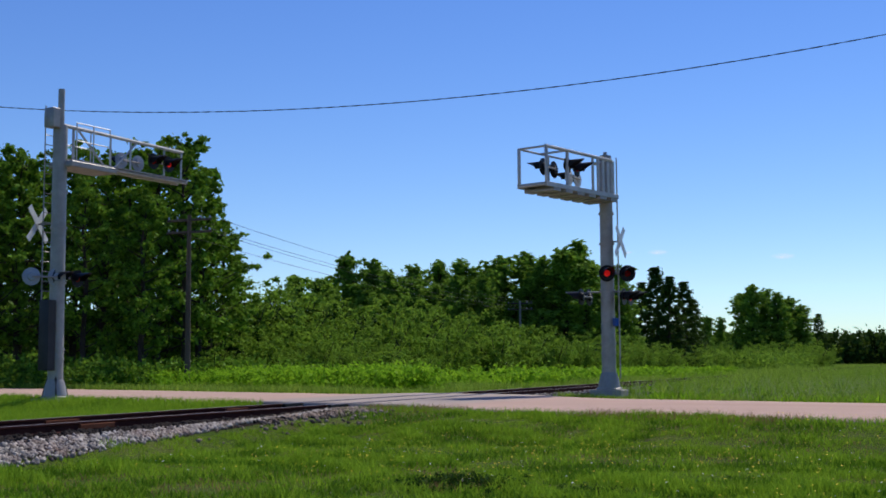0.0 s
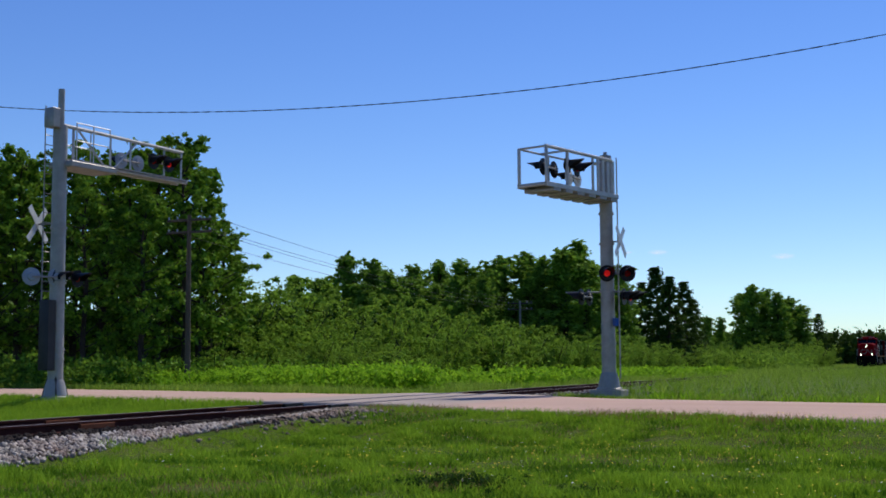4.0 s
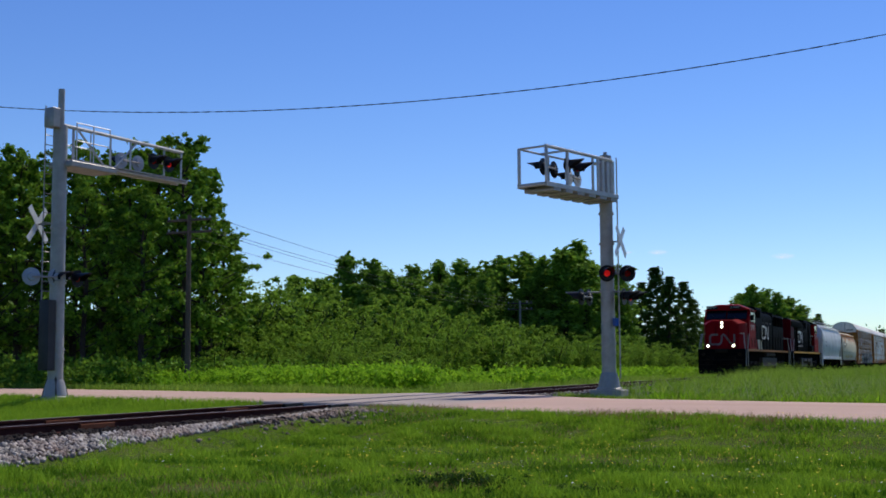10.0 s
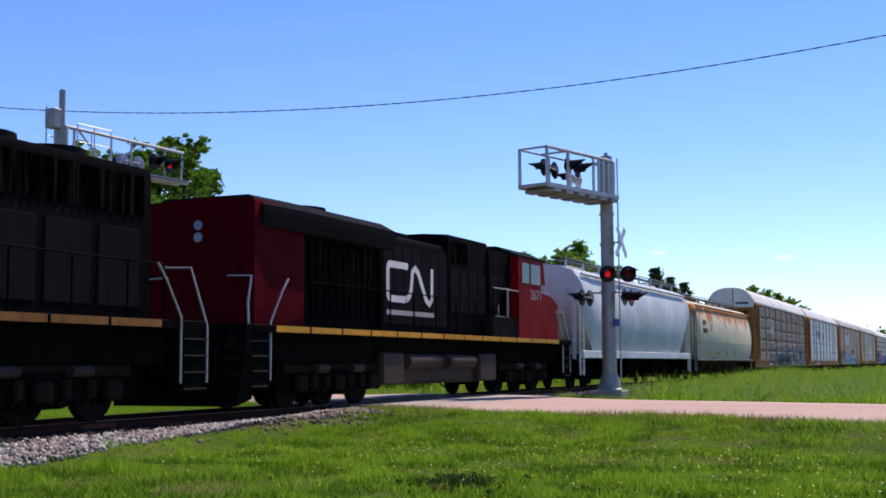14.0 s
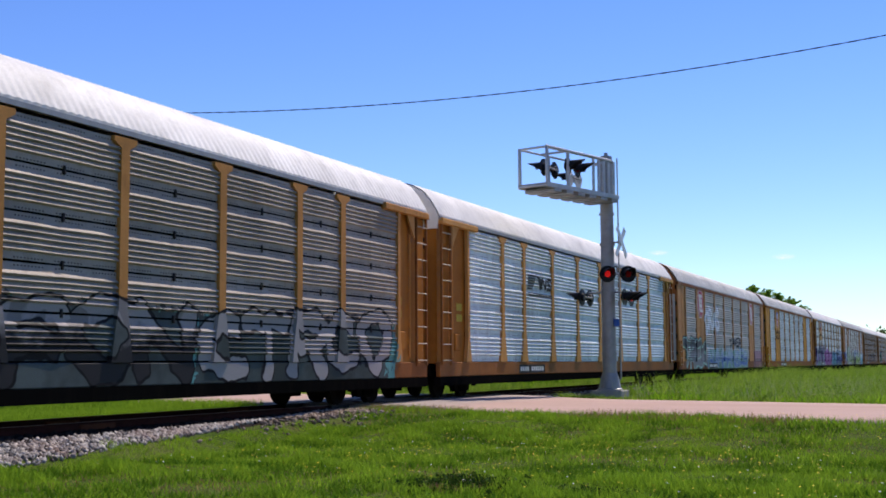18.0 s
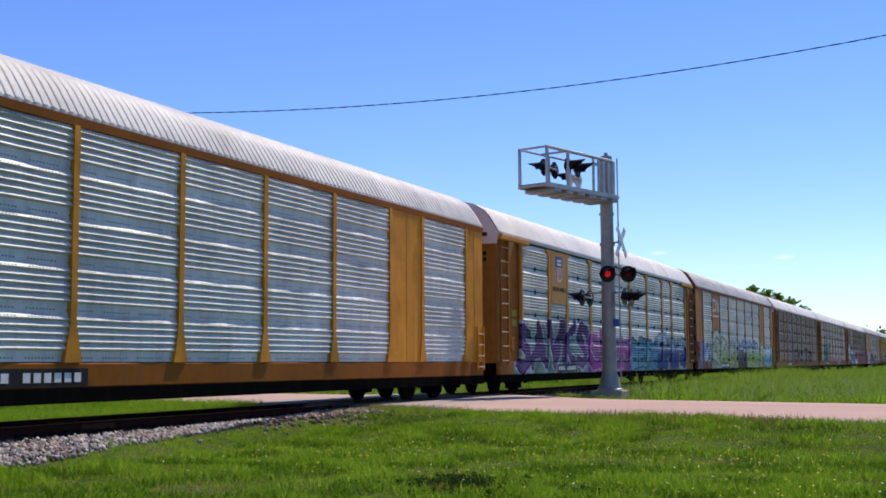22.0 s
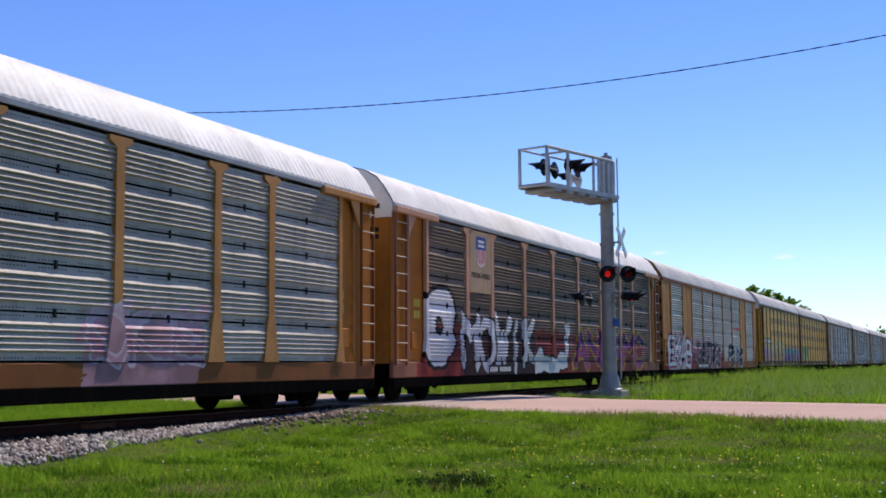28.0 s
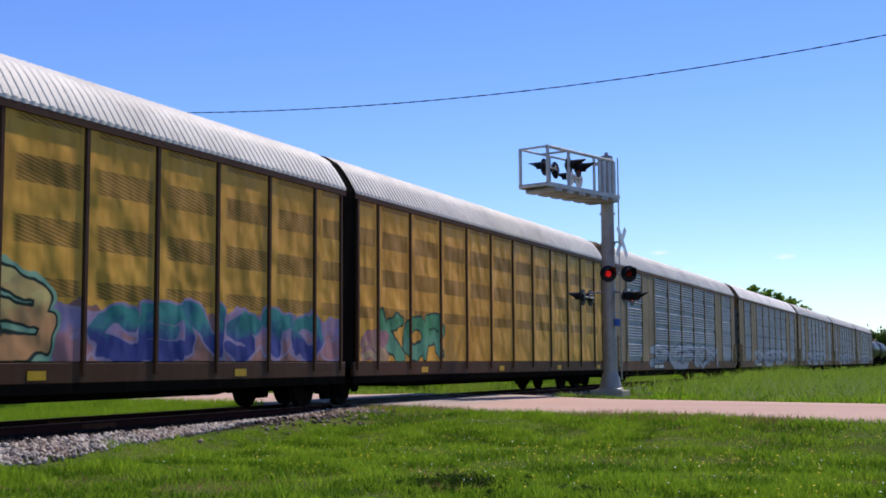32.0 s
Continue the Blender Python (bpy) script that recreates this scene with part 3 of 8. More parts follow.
def tree_kind(name, seed, form, leaf, size, per, low=0.06):
    """Trunk-with-limbs mesh and crown mesh of a tree one metre... scaled to 12 m tall."""
    r = np.random.RandomState(seed)
    H = 12.0
    wood = Geo()
    bend = r.uniform(-0.4, 0.4, (5, 2))
    spine = [Vector((bend[k][0] * k / 4, bend[k][1] * k / 4, H * 0.95 * k / 4)) for k in range(5)]
    if form == "shrub":
        spine = spine[:3]
        for k in range(7):
            a = k * 0.9 + r.uniform(0, 0.6)
            wood.tube([(0.1 * math.cos(a), 0.1 * math.sin(a), -0.3), (1.6 * math.cos(a), 1.6 * math.sin(a), H * 0.35),
                       (3.4 * math.cos(a), 3.4 * math.sin(a), H * 0.62)], 0.16, 5, 0.03)
    else:
        wood.tube([Vector((0, 0, -0.4))] + spine[1:], 0.19, 7, 0.03)
    cs, rs = [], []
    if form == "poplar":
        for k in range(58):
            h0 = low + (0.93 - low) * (k / 57) ** 0.9
            long = (2.7 * (1 - h0) ** 0.7 + 0.3) * r.uniform(0.35, 1.25) * (0.6 + 0.4 * min(h0 / 0.3, 1))
            a, up = k * 2.4 + r.uniform(-0.6, 0.6), r.uniform(0.55, 1.3)
            base = Vector((0, 0, H * h0))
            way = Vector((math.cos(a) * math.cos(up), math.sin(a) * math.cos(up), math.sin(up)))
            tip = base + way * long
            wood.tube([base, base + way * long * 0.5 + Vector((0, 0, -0.06 * long)), tip], 0.045, 4, 0.008, False)
            for t in (0.3, 0.46, 0.62, 0.76, 0.9, 1.02, 1.12):
                if r.uniform() < 0.16:
                    continue
                cs.append(base + way * long * t + Vector(tuple(r.uniform(-0.26, 0.26, 3))))
                rs.append(r.uniform(0.3, 0.7) * (1.15 - 0.6 * t) * (1.15 - 0.5 * h0))
        for k in range(9):
            cs.append(Vector((r.uniform(-0.12, 0.12), r.uniform(-0.12, 0.12), H * (0.84 + 0.02 * k))))
            rs.append(0.3 - 0.026 * k)
    elif form == "stand":
        for k in range(46):
            h0 = low + (0.94 - low) * (k / 45) ** 0.9
            long = (3.1 * (1 - h0) ** 0.6 + 0.35) * r.uniform(0.4, 1.2)
            a, up = k * 2.4 + r.uniform(-0.6, 0.6), r.uniform(0.25, 1.0)
            base = Vector((0, 0, H * h0))
            way = Vector((math.cos(a) * math.cos(up), math.sin(a) * math.cos(up), math.sin(up)))
            wood.tube([base, base + way * long * 0.5 + Vector((0, 0, -0.05 * long)), base + way * long], 0.045, 4, 0.008, False)
            for t in (0.5, 0.68, 0.84, 1.0, 1.1):
                if r.uniform() < 0.2:
                    continue
                cs.append(base + way * long * t + Vector(tuple(r.uniform(-0.3, 0.3, 3))))
                rs.append(r.uniform(0.3, 0.62) * (1.2 - 0.5 * t) * (1.1 - 0.4 * h0))
        for k in range(7):
            cs.append(Vector((r.uniform(-0.12, 0.12), r.uniform(-0.12, 0.12), H * (0.87 + 0.02 * k))))
            rs.append(0.28 - 0.03 * k)
    elif form == "spruce":
        for k in range(44):
            h = (k + 0.5) / 44
            span = 1.9 * (1 - h) ** 0.85 + 0.12
            for j in range(3):
                a = k * 2.4 + j * 2.1 + r.uniform(-0.4, 0.4)
                q = span * r.uniform(0.45, 1.0)
                tip = Vector((math.cos(a) * q, math.sin(a) * q, H * (0.08 + 0.92 * h) - q * 0.25))
                if j == 0:
                    wood.tube([(0, 0, H * (0.08 + 0.92 * h)), tip], 0.03, 3, 0.01, False)
                cs.append(tip)
                rs.append(0.28 + 0.35 * (1 - h))
    else:
        for k in range(46):
            a, e = r.uniform(0, 6.28), r.uniform(0.45, 1.5)
            long = H * 0.82 * r.uniform(0.6, 1.1)
            way = Vector((math.cos(a) * math.cos(e) * 0.75, math.sin(a) * math.cos(e) * 0.75, math.sin(e) * 0.95))
            for t in (0.3, 0.48, 0.65, 0.82, 1.0):
                cs.append(way * long * t + Vector(tuple(r.uniform(-0.35, 0.35, 3))))
                rs.append(r.uniform(0.5, 1.1) * (1.25 - 0.6 * t))
    P = leaf_cloud(r, np.array([tuple(c) for c in cs]), np.array(rs), per, size, {"poplar": 1.1, "stand": 0.6, "spruce": 0.5, "shrub": 0.9}[form])
    F = np.arange(len(P)).reshape(-1, 4)
    trunk = wood.mesh(name + " trunk")
    trunk.materials.append(BARK)
    return trunk, raw_mesh(name + " crown", P, F, 4, leaf)


POPLARS = [tree_kind("poplar", 40 + k, "poplar", MID_LEAF, 0.12, 44) for k in range(5)]
TALL = [tree_kind("tall poplar", 80 + k, "stand", LEAF, 0.12, 58, 0.14) for k in range(4)]
SPRUCES = [tree_kind("spruce", 50 + k, "spruce", NEEDLE_AND_SHADE, 0.13, 62) for k in range(2)]
SHRUBS = [tree_kind("shrub", 60 + k, "shrub", SHRUB, 0.15, 84) for k in range(3)]
tree_rnd = random.Random(9)


def tree(kinds, x, y, top, wide, label, category, group):
    z = float(ground_z(x, y))
    trunk, crown = tree_rnd.choice(kinds)
    ob = thing(category.replace(" ", "_"), pose(x, y, z, 0, 0, tree_rnd.uniform(0, 360)), label, category, group)
    s = (top - z) / 12.0
    ob.scale = (s * wide, s * wide, s)
    part("trunk", trunk, BARK, ob, "grey-brown stems")
    part("crown", crown, LEAF, ob, "dense leafy crown")
    return ob


for x, y, h in [(50.3, 35.9, 13.1), (49.6, 32.5, 12.3), (51.7, 32.6, 12.8), (55.4, 34.2, 12.7), (57.7, 33.8, 14.1), (56.8, 30.8, 13.4),
                (60.7, 31.8, 14.1), (58.0, 28.0, 13.9), (55.2, 24.3, 13.6), (58.1, 25.3, 12.2), (60.9, 26.4, 9.8), (66.3, 29.0, 9.4),
                (49.9, 26.6, 10.9), (51.5, 24.2, 10.0), (63.5, 36, 13), (66, 33, 12.5), (54, 39, 13.5), (60, 40, 13), (70, 37, 12), (66, 42, 12.5), (72, 42, 12), (58, 45, 13), (65, 48, 12.5),
                (78, 45, 12), (52, 43, 13), (48.5, 39, 13)]:
    tree(TALL, x, y, h, tree_rnd.uniform(1.0, 1.35), "tall dark-green poplar in a dense stand", "poplar tree", "trees beside the road")
for x, y, h in [(106.7, 41.2, 11.9), (109.5, 39.8, 11.3), (106.5, 36.5, 9.9), (113.9, 37.2, 11.0), (117.5, 36.2, 11.7), (114.8, 32.6, 11.4),
                (121.4, 32.4, 11.4), (118.2, 29.6, 11.9), (121.1, 27.8, 12.5), (118.0, 24.9, 11.7), (117.0, 22.2, 12.4), (121.4, 22.1, 13.3),
                (125.8, 21.9, 11.5), (114.8, 47.8, 10.2), (146.4, 24.6, 12.8), (112, 29, 9.5), (126, 35, 10.5), (110, 33.5, 8.5), (118, 40, 10),
                (128, 26, 10.5), (130, 30, 10), (124, 25, 10), (116, 27, 8.5), (127, 40, 10), (120, 45, 9.5), (112, 44, 9), (135, 24, 10.5), (140, 27, 10.5),
                (103, 45, 9.5), (100, 41, 8.8), (104, 38, 8.6), (108, 35, 9.2), (112, 41, 10.4), (116, 38.5, 10.2), (110, 31, 9.4), (115, 29.5, 10.3), (119, 32, 10.6), (117, 25.8, 10.4), (121, 24.6, 11), (119.5, 20.8, 11),
                (111, 38, 8), (115, 35, 8.5), (108, 31, 7.5), (121, 20, 9), (133, 20.5, 9.5)]:
    tree(POPLARS, x, y, h, tree_rnd.uniform(1.4, 2.1), "slim green poplar in the wood behind the shrubs", "poplar tree", "trees of the wood behind")
for x, y, h in [(163.0, 23.9, 13.7), (158.8, 21.1, 12.1), (167.5, 21.1, 11.9), (167.2, 26.9, 12.0), (174.9, 21.4, 9.9)]:
    tree(SPRUCES, x, y, h, 1.75, "dark conical spruce behind the crossing", "spruce tree", "spruces behind the crossing")
for x, y, h in [(208.1, 20.2, 12.3), (203.7, 17.7, 13.4), (208.6, 16.4, 13.0), (205.4, 13.8, 12.0), (212.3, 12.9, 11.8), (210.9, 10.9, 10.3),
                (231.0, 30.3, 9.5), (237.0, 28.8, 9.4)]:
    tree(POPLARS, x, y, h, tree_rnd.uniform(1.6, 2.1), "green poplar in a clump along the line", "poplar tree", "trees along the line")
tree(SPRUCES, 218.5, 8.9, 9.0, 1.6, "small dark spruce at the end of the clump", "spruce tree", "trees along the line")
for x, y, h in [(82.6, 34.1, 8.6), (80.6, 31.2, 8.0), (76.0, 31.8, 6.0), (68.5, 29.0, 7.1), (86.5, 32.5, 6.6), (84.7, 29.0, 6.0), (82.9, 25.7, 5.4),
                (86.5, 25.0, 5.3), (90.1, 24.2, 4.9), (92.8, 22.8, 4.3), (90.0, 19.3, 3.5), (98.4, 19.9, 3.7), (97.4, 17.1, 3.2), (104.2, 16.6, 3.0),
                (109.0, 15.4, 2.8), (114.0, 14.0, 2.6), (65.3, 26.1, 3.9), (64.3, 23.5, 2.5), (68.6, 23.6, 2.9), (67.7, 20.7, 2.5),
                (72.1, 20.5, 2.6), (71.1, 17.6, 2.0), (149.0, 18.5, 3.1), (160.4, 17.3, 3.6), (171.6, 16.4, 4.1), (178.0, 14.4, 3.8),
                (182.6, 11.1, 4.2), (188.4, 7.8, 4.3), (197.8, 7.0, 4.4), (78, 28, 4.6), (75, 25, 3.6), (80, 22, 3.4), (94, 28, 5.2), (100, 25, 4.6),
                (72, 27, 4.4), (70, 24, 3.6), (77, 23, 3.0), (84, 21, 3.2), (88, 28, 5.4), (95, 24, 4.4), (104, 21, 3.8), (110, 19, 3.4), (118, 17, 3.2), (126, 17, 3.2), (135, 17, 3.4), (142, 18, 3.4),
                (70.5, 30.5, 7.6), (73.5, 30.5, 7.0), (74.5, 28.5, 6.2), (62, 31, 4.2), (60, 35, 4.0), (57, 23.5, 2.6), (55, 28, 2.8), (53, 33, 2.6), (165, 15, 3.4), (172, 20, 4.4), (186, 14, 5), (192, 10, 4.6), (204, 9, 4.4), (212, 8, 4)]:
    h *= 1.42 if 74 < x < 130 and h < 6 else 1.12
    tree(SHRUBS, x, y, h, tree_rnd.uniform(1.0, 1.5), "rounded green willow shrub in rough grass", "shrub", "shrubs before the wood")


def greenery(name, n, seed, where, radius, per, leaf, mat, low, high, label, category):
    """Weeds or far woods: many low lumps of leaves joined into one object."""
    r = np.random.RandomState(seed)
    x, y = where(r, n)
    z = ground_z(x, y)
    c = np.stack([x, y, z + r.uniform(low, high, n)], -1)
    P = leaf_cloud(r, c, radius * r.uniform(0.6, 1.3, n), per, leaf, 0.8)
    return tagged(new(name, raw_mesh(name, P, np.arange(len(P)).reshape(-1, 4), 4, mat)), label, category, kind="stuff")


def fern_belt(r, n):
    y = r.uniform(3.0, 46, n * 3)
    x = ROAD_X + ROAD_SKEW * y + 9.2 + r.gamma(2.0, 3.4, n * 3) + 1.2 * np.sin(y * 0.9)
    thick = np.argsort(-clumpy(x, y, 0.55, 61) - r.uniform(0, 0.75, n * 3))[:n]
    return x[thick], y[thick]


greenery("roadside_ferns", 5200, 71, fern_belt, 0.42, 26, 0.085, FERN, 0.25, 0.95, "bright green ferns and weeds beyond the road", "ferns")
greenery("roadside_ferns", 1500, 72, lambda r, n: (r.uniform(48, 110, n), r.uniform(3.5, 13, n)), 0.42, 20, 0.1, FERN, 0.2, 0.75, "bright green weeds beside the track", "weeds")


def right_belt(r, n):
    y = r.uniform(-20, -5.0, n)
    return ROAD_X + ROAD_SKEW * y + ROAD_HALF + 2.6 + r.gamma(2.0, 4.5, n), y


greenery("leafy_weeds", 2200, 76, right_belt, 0.3, 30, 0.06, WEED, 0.05, 0.42, "leafy green weeds and clumps in the tall grass", "weeds")
greenery("leafy_weeds", 1700, 77, right_belt, 0.32, 26, 0.06, CLOVER, 0.03, 0.38, "darker leafy weeds in the tall grass", "weeds")
greenery("leafy_weeds", 900, 70, right_belt, 0.26, 28, 0.06, FERN, 0.08, 0.4, "bright leafy weeds in the tall grass", "weeds")
greenery("leafy_weeds", 1300, 78, right_belt, 0.16, 16, 0.04, SEED, 0.25, 0.5, "pale flower heads of weeds in the tall grass", "weeds")
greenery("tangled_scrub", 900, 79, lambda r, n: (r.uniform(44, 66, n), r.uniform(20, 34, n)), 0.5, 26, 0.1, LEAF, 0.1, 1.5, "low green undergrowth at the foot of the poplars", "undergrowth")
greenery("distant_wood", 2400, 73, lambda r, n: (r.uniform(480, 540, n), r.uniform(-140, 150, n)), 3.4, 60, 0.8, NEEDLE_AND_SHADE, 1.0, 11.5, "dark strip of distant woods on the horizon", "wood")
greenery("tangled_scrub", 900, 74, lambda r, n: (r.uniform(150, 215, n), r.uniform(6, 16, n)), 0.8, 26, 0.16, SHRUB, 0.3, 2.2, "tangled green scrub along the line", "scrub")
# The deep shade below the poplars is put in as needle-dark leaves.
greenery("tangled_scrub", 3000, 75, lambda r, n: (r.uniform(62, 92, n), r.uniform(27, 60, n)), 0.9, 26, 0.17, NEEDLE_AND_SHADE, 0.2, 5.0, "undergrowth coloured dark for the deep shade below the poplars", "undergrowth")

# Needle-dark tufts colour in a shaded hollow; the ground itself has none.
greenery("weed_clump", 190, 81, lambda r, n: (r.normal(13.7, 0.34, n), r.normal(-8.85, 0.3, n)), 0.08, 40, 0.018, NEEDLE_AND_SHADE, 0.01, 0.09, "low weeds coloured dark for a shaded hollow of the lawn", "weeds")
greenery("weed_clump", 60, 82, lambda r, n: (r.normal(13.5, 0.24, n), r.normal(-10.6, 0.2, n)), 0.07, 40, 0.018, NEEDLE_AND_SHADE, 0.01, 0.07, "dark low weeds in the lawn", "weeds")
x, y = field(83, 9000, 13, 14.6, -9.5, -8.2, lambda x, y, r: np.hypot(x - 13.7, (y + 8.85) * 1.5) < 0.7)
blades("dry_grass", x[:900], y[:900], 0.09, 0.012, 84, DRY, "dry brown stems in a hollow of the lawn", 0.8)

def cloud_material():
    """A white wisp, its sunlight put in as a glow, that thins out to its ragged edge."""
    m, n, l, b = material("glowing cloud white", 1.0)
    co, ln = n.new("ShaderNodeTexCoord"), n.new("ShaderNodeVectorMath")
    ln.operation = "LENGTH"
    l.new(co.outputs["Object"], ln.inputs[0])
    body = ramp(n, l, ln.outputs["Value"], 1.0, 0.25, 0, 1.0)
    rag = ramp(n, l, tex(n, l, 1.6, 5, 0.6, (1.6, 1.6, 0.9)), 0.3, 0.62)
    thick = n.new("ShaderNodeMath")
    thick.operation = "MULTIPLY"
    l.new(body, thick.inputs[0])
    l.new(rag, thick.inputs[1])
    glow_, clear, both = n.new("ShaderNodeEmission"), n.new("ShaderNodeBsdfTransparent"), n.new("ShaderNodeMixShader")
    glow_.inputs["Color"].default_value, glow_.inputs["Strength"].default_value = (0.72, 0.86, 1.0, 1), 1.15
    l.new(thick.outputs[0], both.inputs[0])
    l.new(clear.outputs[0], both.inputs[1])
    l.new(glow_.outputs[0], both.inputs[2])
    l.new(both.outputs[0], n["Material Output"].inputs["Surface"])
    return m


CLOUD = cloud_material()
for x, y, z, w in ((2967, 676, 270, 27), (2938, 743, 270, 12), (3036, 386, 254, 32)):
    g = Geo().add([(-1, 0, -1), (1, 0, -1), (1, 0, 1), (-1, 0, 1)], [(0, 1, 2, 3)])
    ob = tagged(new("cloud", g.mesh("cloud", 0)), "small white wisp of cloud low in the sky", "cloud", kind="structure")
    ob.data.materials.append(CLOUD)
    ob.matrix_world = pose(x, y, z, 0, 0, -75) @ Matrix.Diagonal((w, 1, w * 0.26, 1))


# ---- crossing signals, poles and wires ----
def lamp_unit(geo_back, geo_hood, lens, c, n, disc=0.27):
    """One flashing lamp: dark round backboard, visor and lens, facing n."""
    c, n = Vector(c), Vector(n).normalized()
    geo_back.lathe([(0.0, -0.10), (0.11, -0.10), (0.13, -0.03), (disc, -0.012), (disc, 0.0), (0.0, 0.0)], c, n, 20)
    side = n.cross(Vector((0, 0, 1))).normalized()
    up = side.cross(n)
    seg = 12
    verts, faces = [], []
    for k in range(seg + 1):
        a = math.pi * (-0.15 + 1.3 * k / seg)
        d = side * math.cos(a) + up * math.sin(a)
        reach = 0.2 + 0.36 * max(math.sin(a), 0)
        for rad in (0.17, 0.16):
            verts += [c + d * rad, c + d * rad + n * reach]
    for k in range(seg):
        i = k * 4
        faces += [(i, i + 4, i + 5, i + 1), (i + 2, i + 3, i + 7, i + 6), (i + 1, i + 5, i + 7, i + 3)]
    geo_hood.add(verts, faces)
    lens.lathe([(0.0, 0.045), (0.06, 0.035), (0.1, 0.012), (0.105, 0.0)], c, n, 18)


def lamp_pair(parent, c, n, lit, housing=None, gap=0.37):
    """Two lamps on a short crossarm."""
    c, n = Vector(c), Vector(n).normalized()
    side = n.cross(Vector((0, 0, 1))).normalized()
    arm = Geo().tube([c - side * gap, c + side * gap], 0.03, 8)
    part("lamp_crossarm", arm, STEEL, parent)
    for k, s in enumerate((-1, 1)):
        back, hood, lens = Geo(), Geo(), Geo()
        lamp_unit(back, hood, lens, c + side * s * gap + n * 0.10, n)
        lamp = part("flashing_lamp", back, housing or BLACK, parent, "round black lamp with a deep visor")
        part("visor", hood, BLACK, lamp)
        on = lit[k] if isinstance(lit, tuple) else lit
        part("lens", lens, RED_LIT if on else RED_DIM, lamp, "glowing red lens" if on else "dark red lens")


def crossbuck(parent, c, n, size=1.22):
    c, n = Vector(c), Vector(n).normalized()
    side = n.cross(Vector((0, 0, 1))).normalized()
    for s in (-1, 1):
        g = Geo().box(-size / 2, size / 2, -0.008, 0.008, -0.1, 0.1)
        d = (side * s + Vector((0, 0, 1.1))).normalized()
        m = Matrix((d, n, d.cross(n))).transposed().to_4x4()
        g.moved(Matrix.Translation(c + n * 0.02 * s) @ m)
        part("crossbuck_blade", g, WHITE_SIGN, parent, "white blade of the crossed sign")


def signal_mast(x, y, arm, height, base_h, pipe_top, ladder_side, label):
    """A cantilever signal: tapered mast, truss arm over the road, lamps, ladder, sign."""
    ob = thing("cantilever_signal", pose(x, y, base_h), label, "crossing signal", "crossing signals")
    d = Vector((arm[0], arm[1], 0)).normalized()
    q = Vector((-d.y, d.x, 0))
    g = Geo().lathe([(0.0, 0.05), (0.42, 0.05), (0.42, 0.1), (0.36, 0.13), (0.30, 0.45), (0.235, 0.62), (0.0, 0.62)], (0, 0, 0), (0, 0, 1), 14)
    part("base_casting", g, STEEL, ob, "flared grey base casting")
    part("foundation", Geo().box(-0.5, 0.5, -0.5, 0.5, -0.6, 0.06, 0.03), CONCRETE, ob, "concrete foundation block")
    g = Geo().tube([(0, 0, 0.5), (0, 0, height * 0.45), (0, 0, height)], 0.23, 18, 0.205)
    mast = part("mast", g, STEEL, ob, "tapered galvanised steel mast")
    part("mast_cap", Geo().lathe([(0.0, 0.16), (0.06, 0.15), (0.07, 0.04), (0.19, 0.03), (0.19, -0.03), (0, -0.03)], (0, 0, height), (0, 0, 1), 14), STEEL, ob)
    for h in (1.2, 1.5, height * 0.42, height * 0.62, height * 0.75):
        part("clamp_band", Geo().lathe([(0.215, 0), (0.25, 0), (0.25, 0.07), (0.215, 0.07)], (0, 0, h), (0, 0, 1), 16), STEEL, ob)
    if pipe_top > height:
        part("top_pipe", Geo().tube([(0, 0, height), (0, 0, pipe_top)], 0.10, 12), STEEL, ob, "slim service pipe on top of the mast")
    return ob, d, q


def truss_arm(ob, d, q, z0, z1, length, half):
    """Cantilever arm: two trussed sides, a cage at its end, flat balusters at the mast, stepped hangers below."""
    turn = Matrix((d, q, Vector((0, 0, 1)))).transposed().to_4x4()

    def P(a, s, z):
        v = d * a + q * s
        return (v.x, v.y, z)

    def bar(name, x0, x1, y0, y1, h0, h1, mat=ALU, label=""):
        part(name, Geo().box(x0, x1, y0, y1, h0, h1, 0.008).moved(turn), mat, ob, label)
    for s in (-1, 1):
        e = s * half
        bar("lower_chord", 0.1, length, e - 0.05, e + 0.05, z0 - 0.07, z0 + 0.07, ALU, "lower channel of the arm")
        part("upper_chord", Geo().tube([P(0.05, e * 0.6, z1 + 0.02), P(0.5, e, z1), P(length, e, z1)], 0.055 if s > 0 else 0.035, 8), ALU, ob, "upper tube of the arm")
        for a in (length - 0.04, length * (0.72 if s > 0 else 0.62)):
            bar("upright", a - 0.04, a + 0.04, e - 0.04, e + 0.04, z0, z1)
    for k in range(5):
        a = 0.35 + 0.3 * k
        bar("baluster", a - 0.06, a + 0.06, half - 0.02, half + 0.02, z0, z1)
    for a in (length - 0.04, length * 0.72, 0.4):
        part("cross_tube", Geo().tube([P(a, -half, z1), P(a, half, z1)], 0.035, 6), ALU, ob)
        part("cross_tube", Geo().tube([P(a, -half, z0), P(a, half, z0)], 0.05, 6), ALU, ob)
    bar("walkway_grating", 0.15, length, -half, half, z0 + 0.03, z0 + 0.06, STEEL, "grey steel walkway grating")
    for k in range(6):
        a = 0.35 + (length - 0.9) * k / 5
        bar("hanger", a - 0.2, a + 0.2, -half - 0.04, half + 0.04, z0 - 0.17, z0 - 0.07, STEEL)


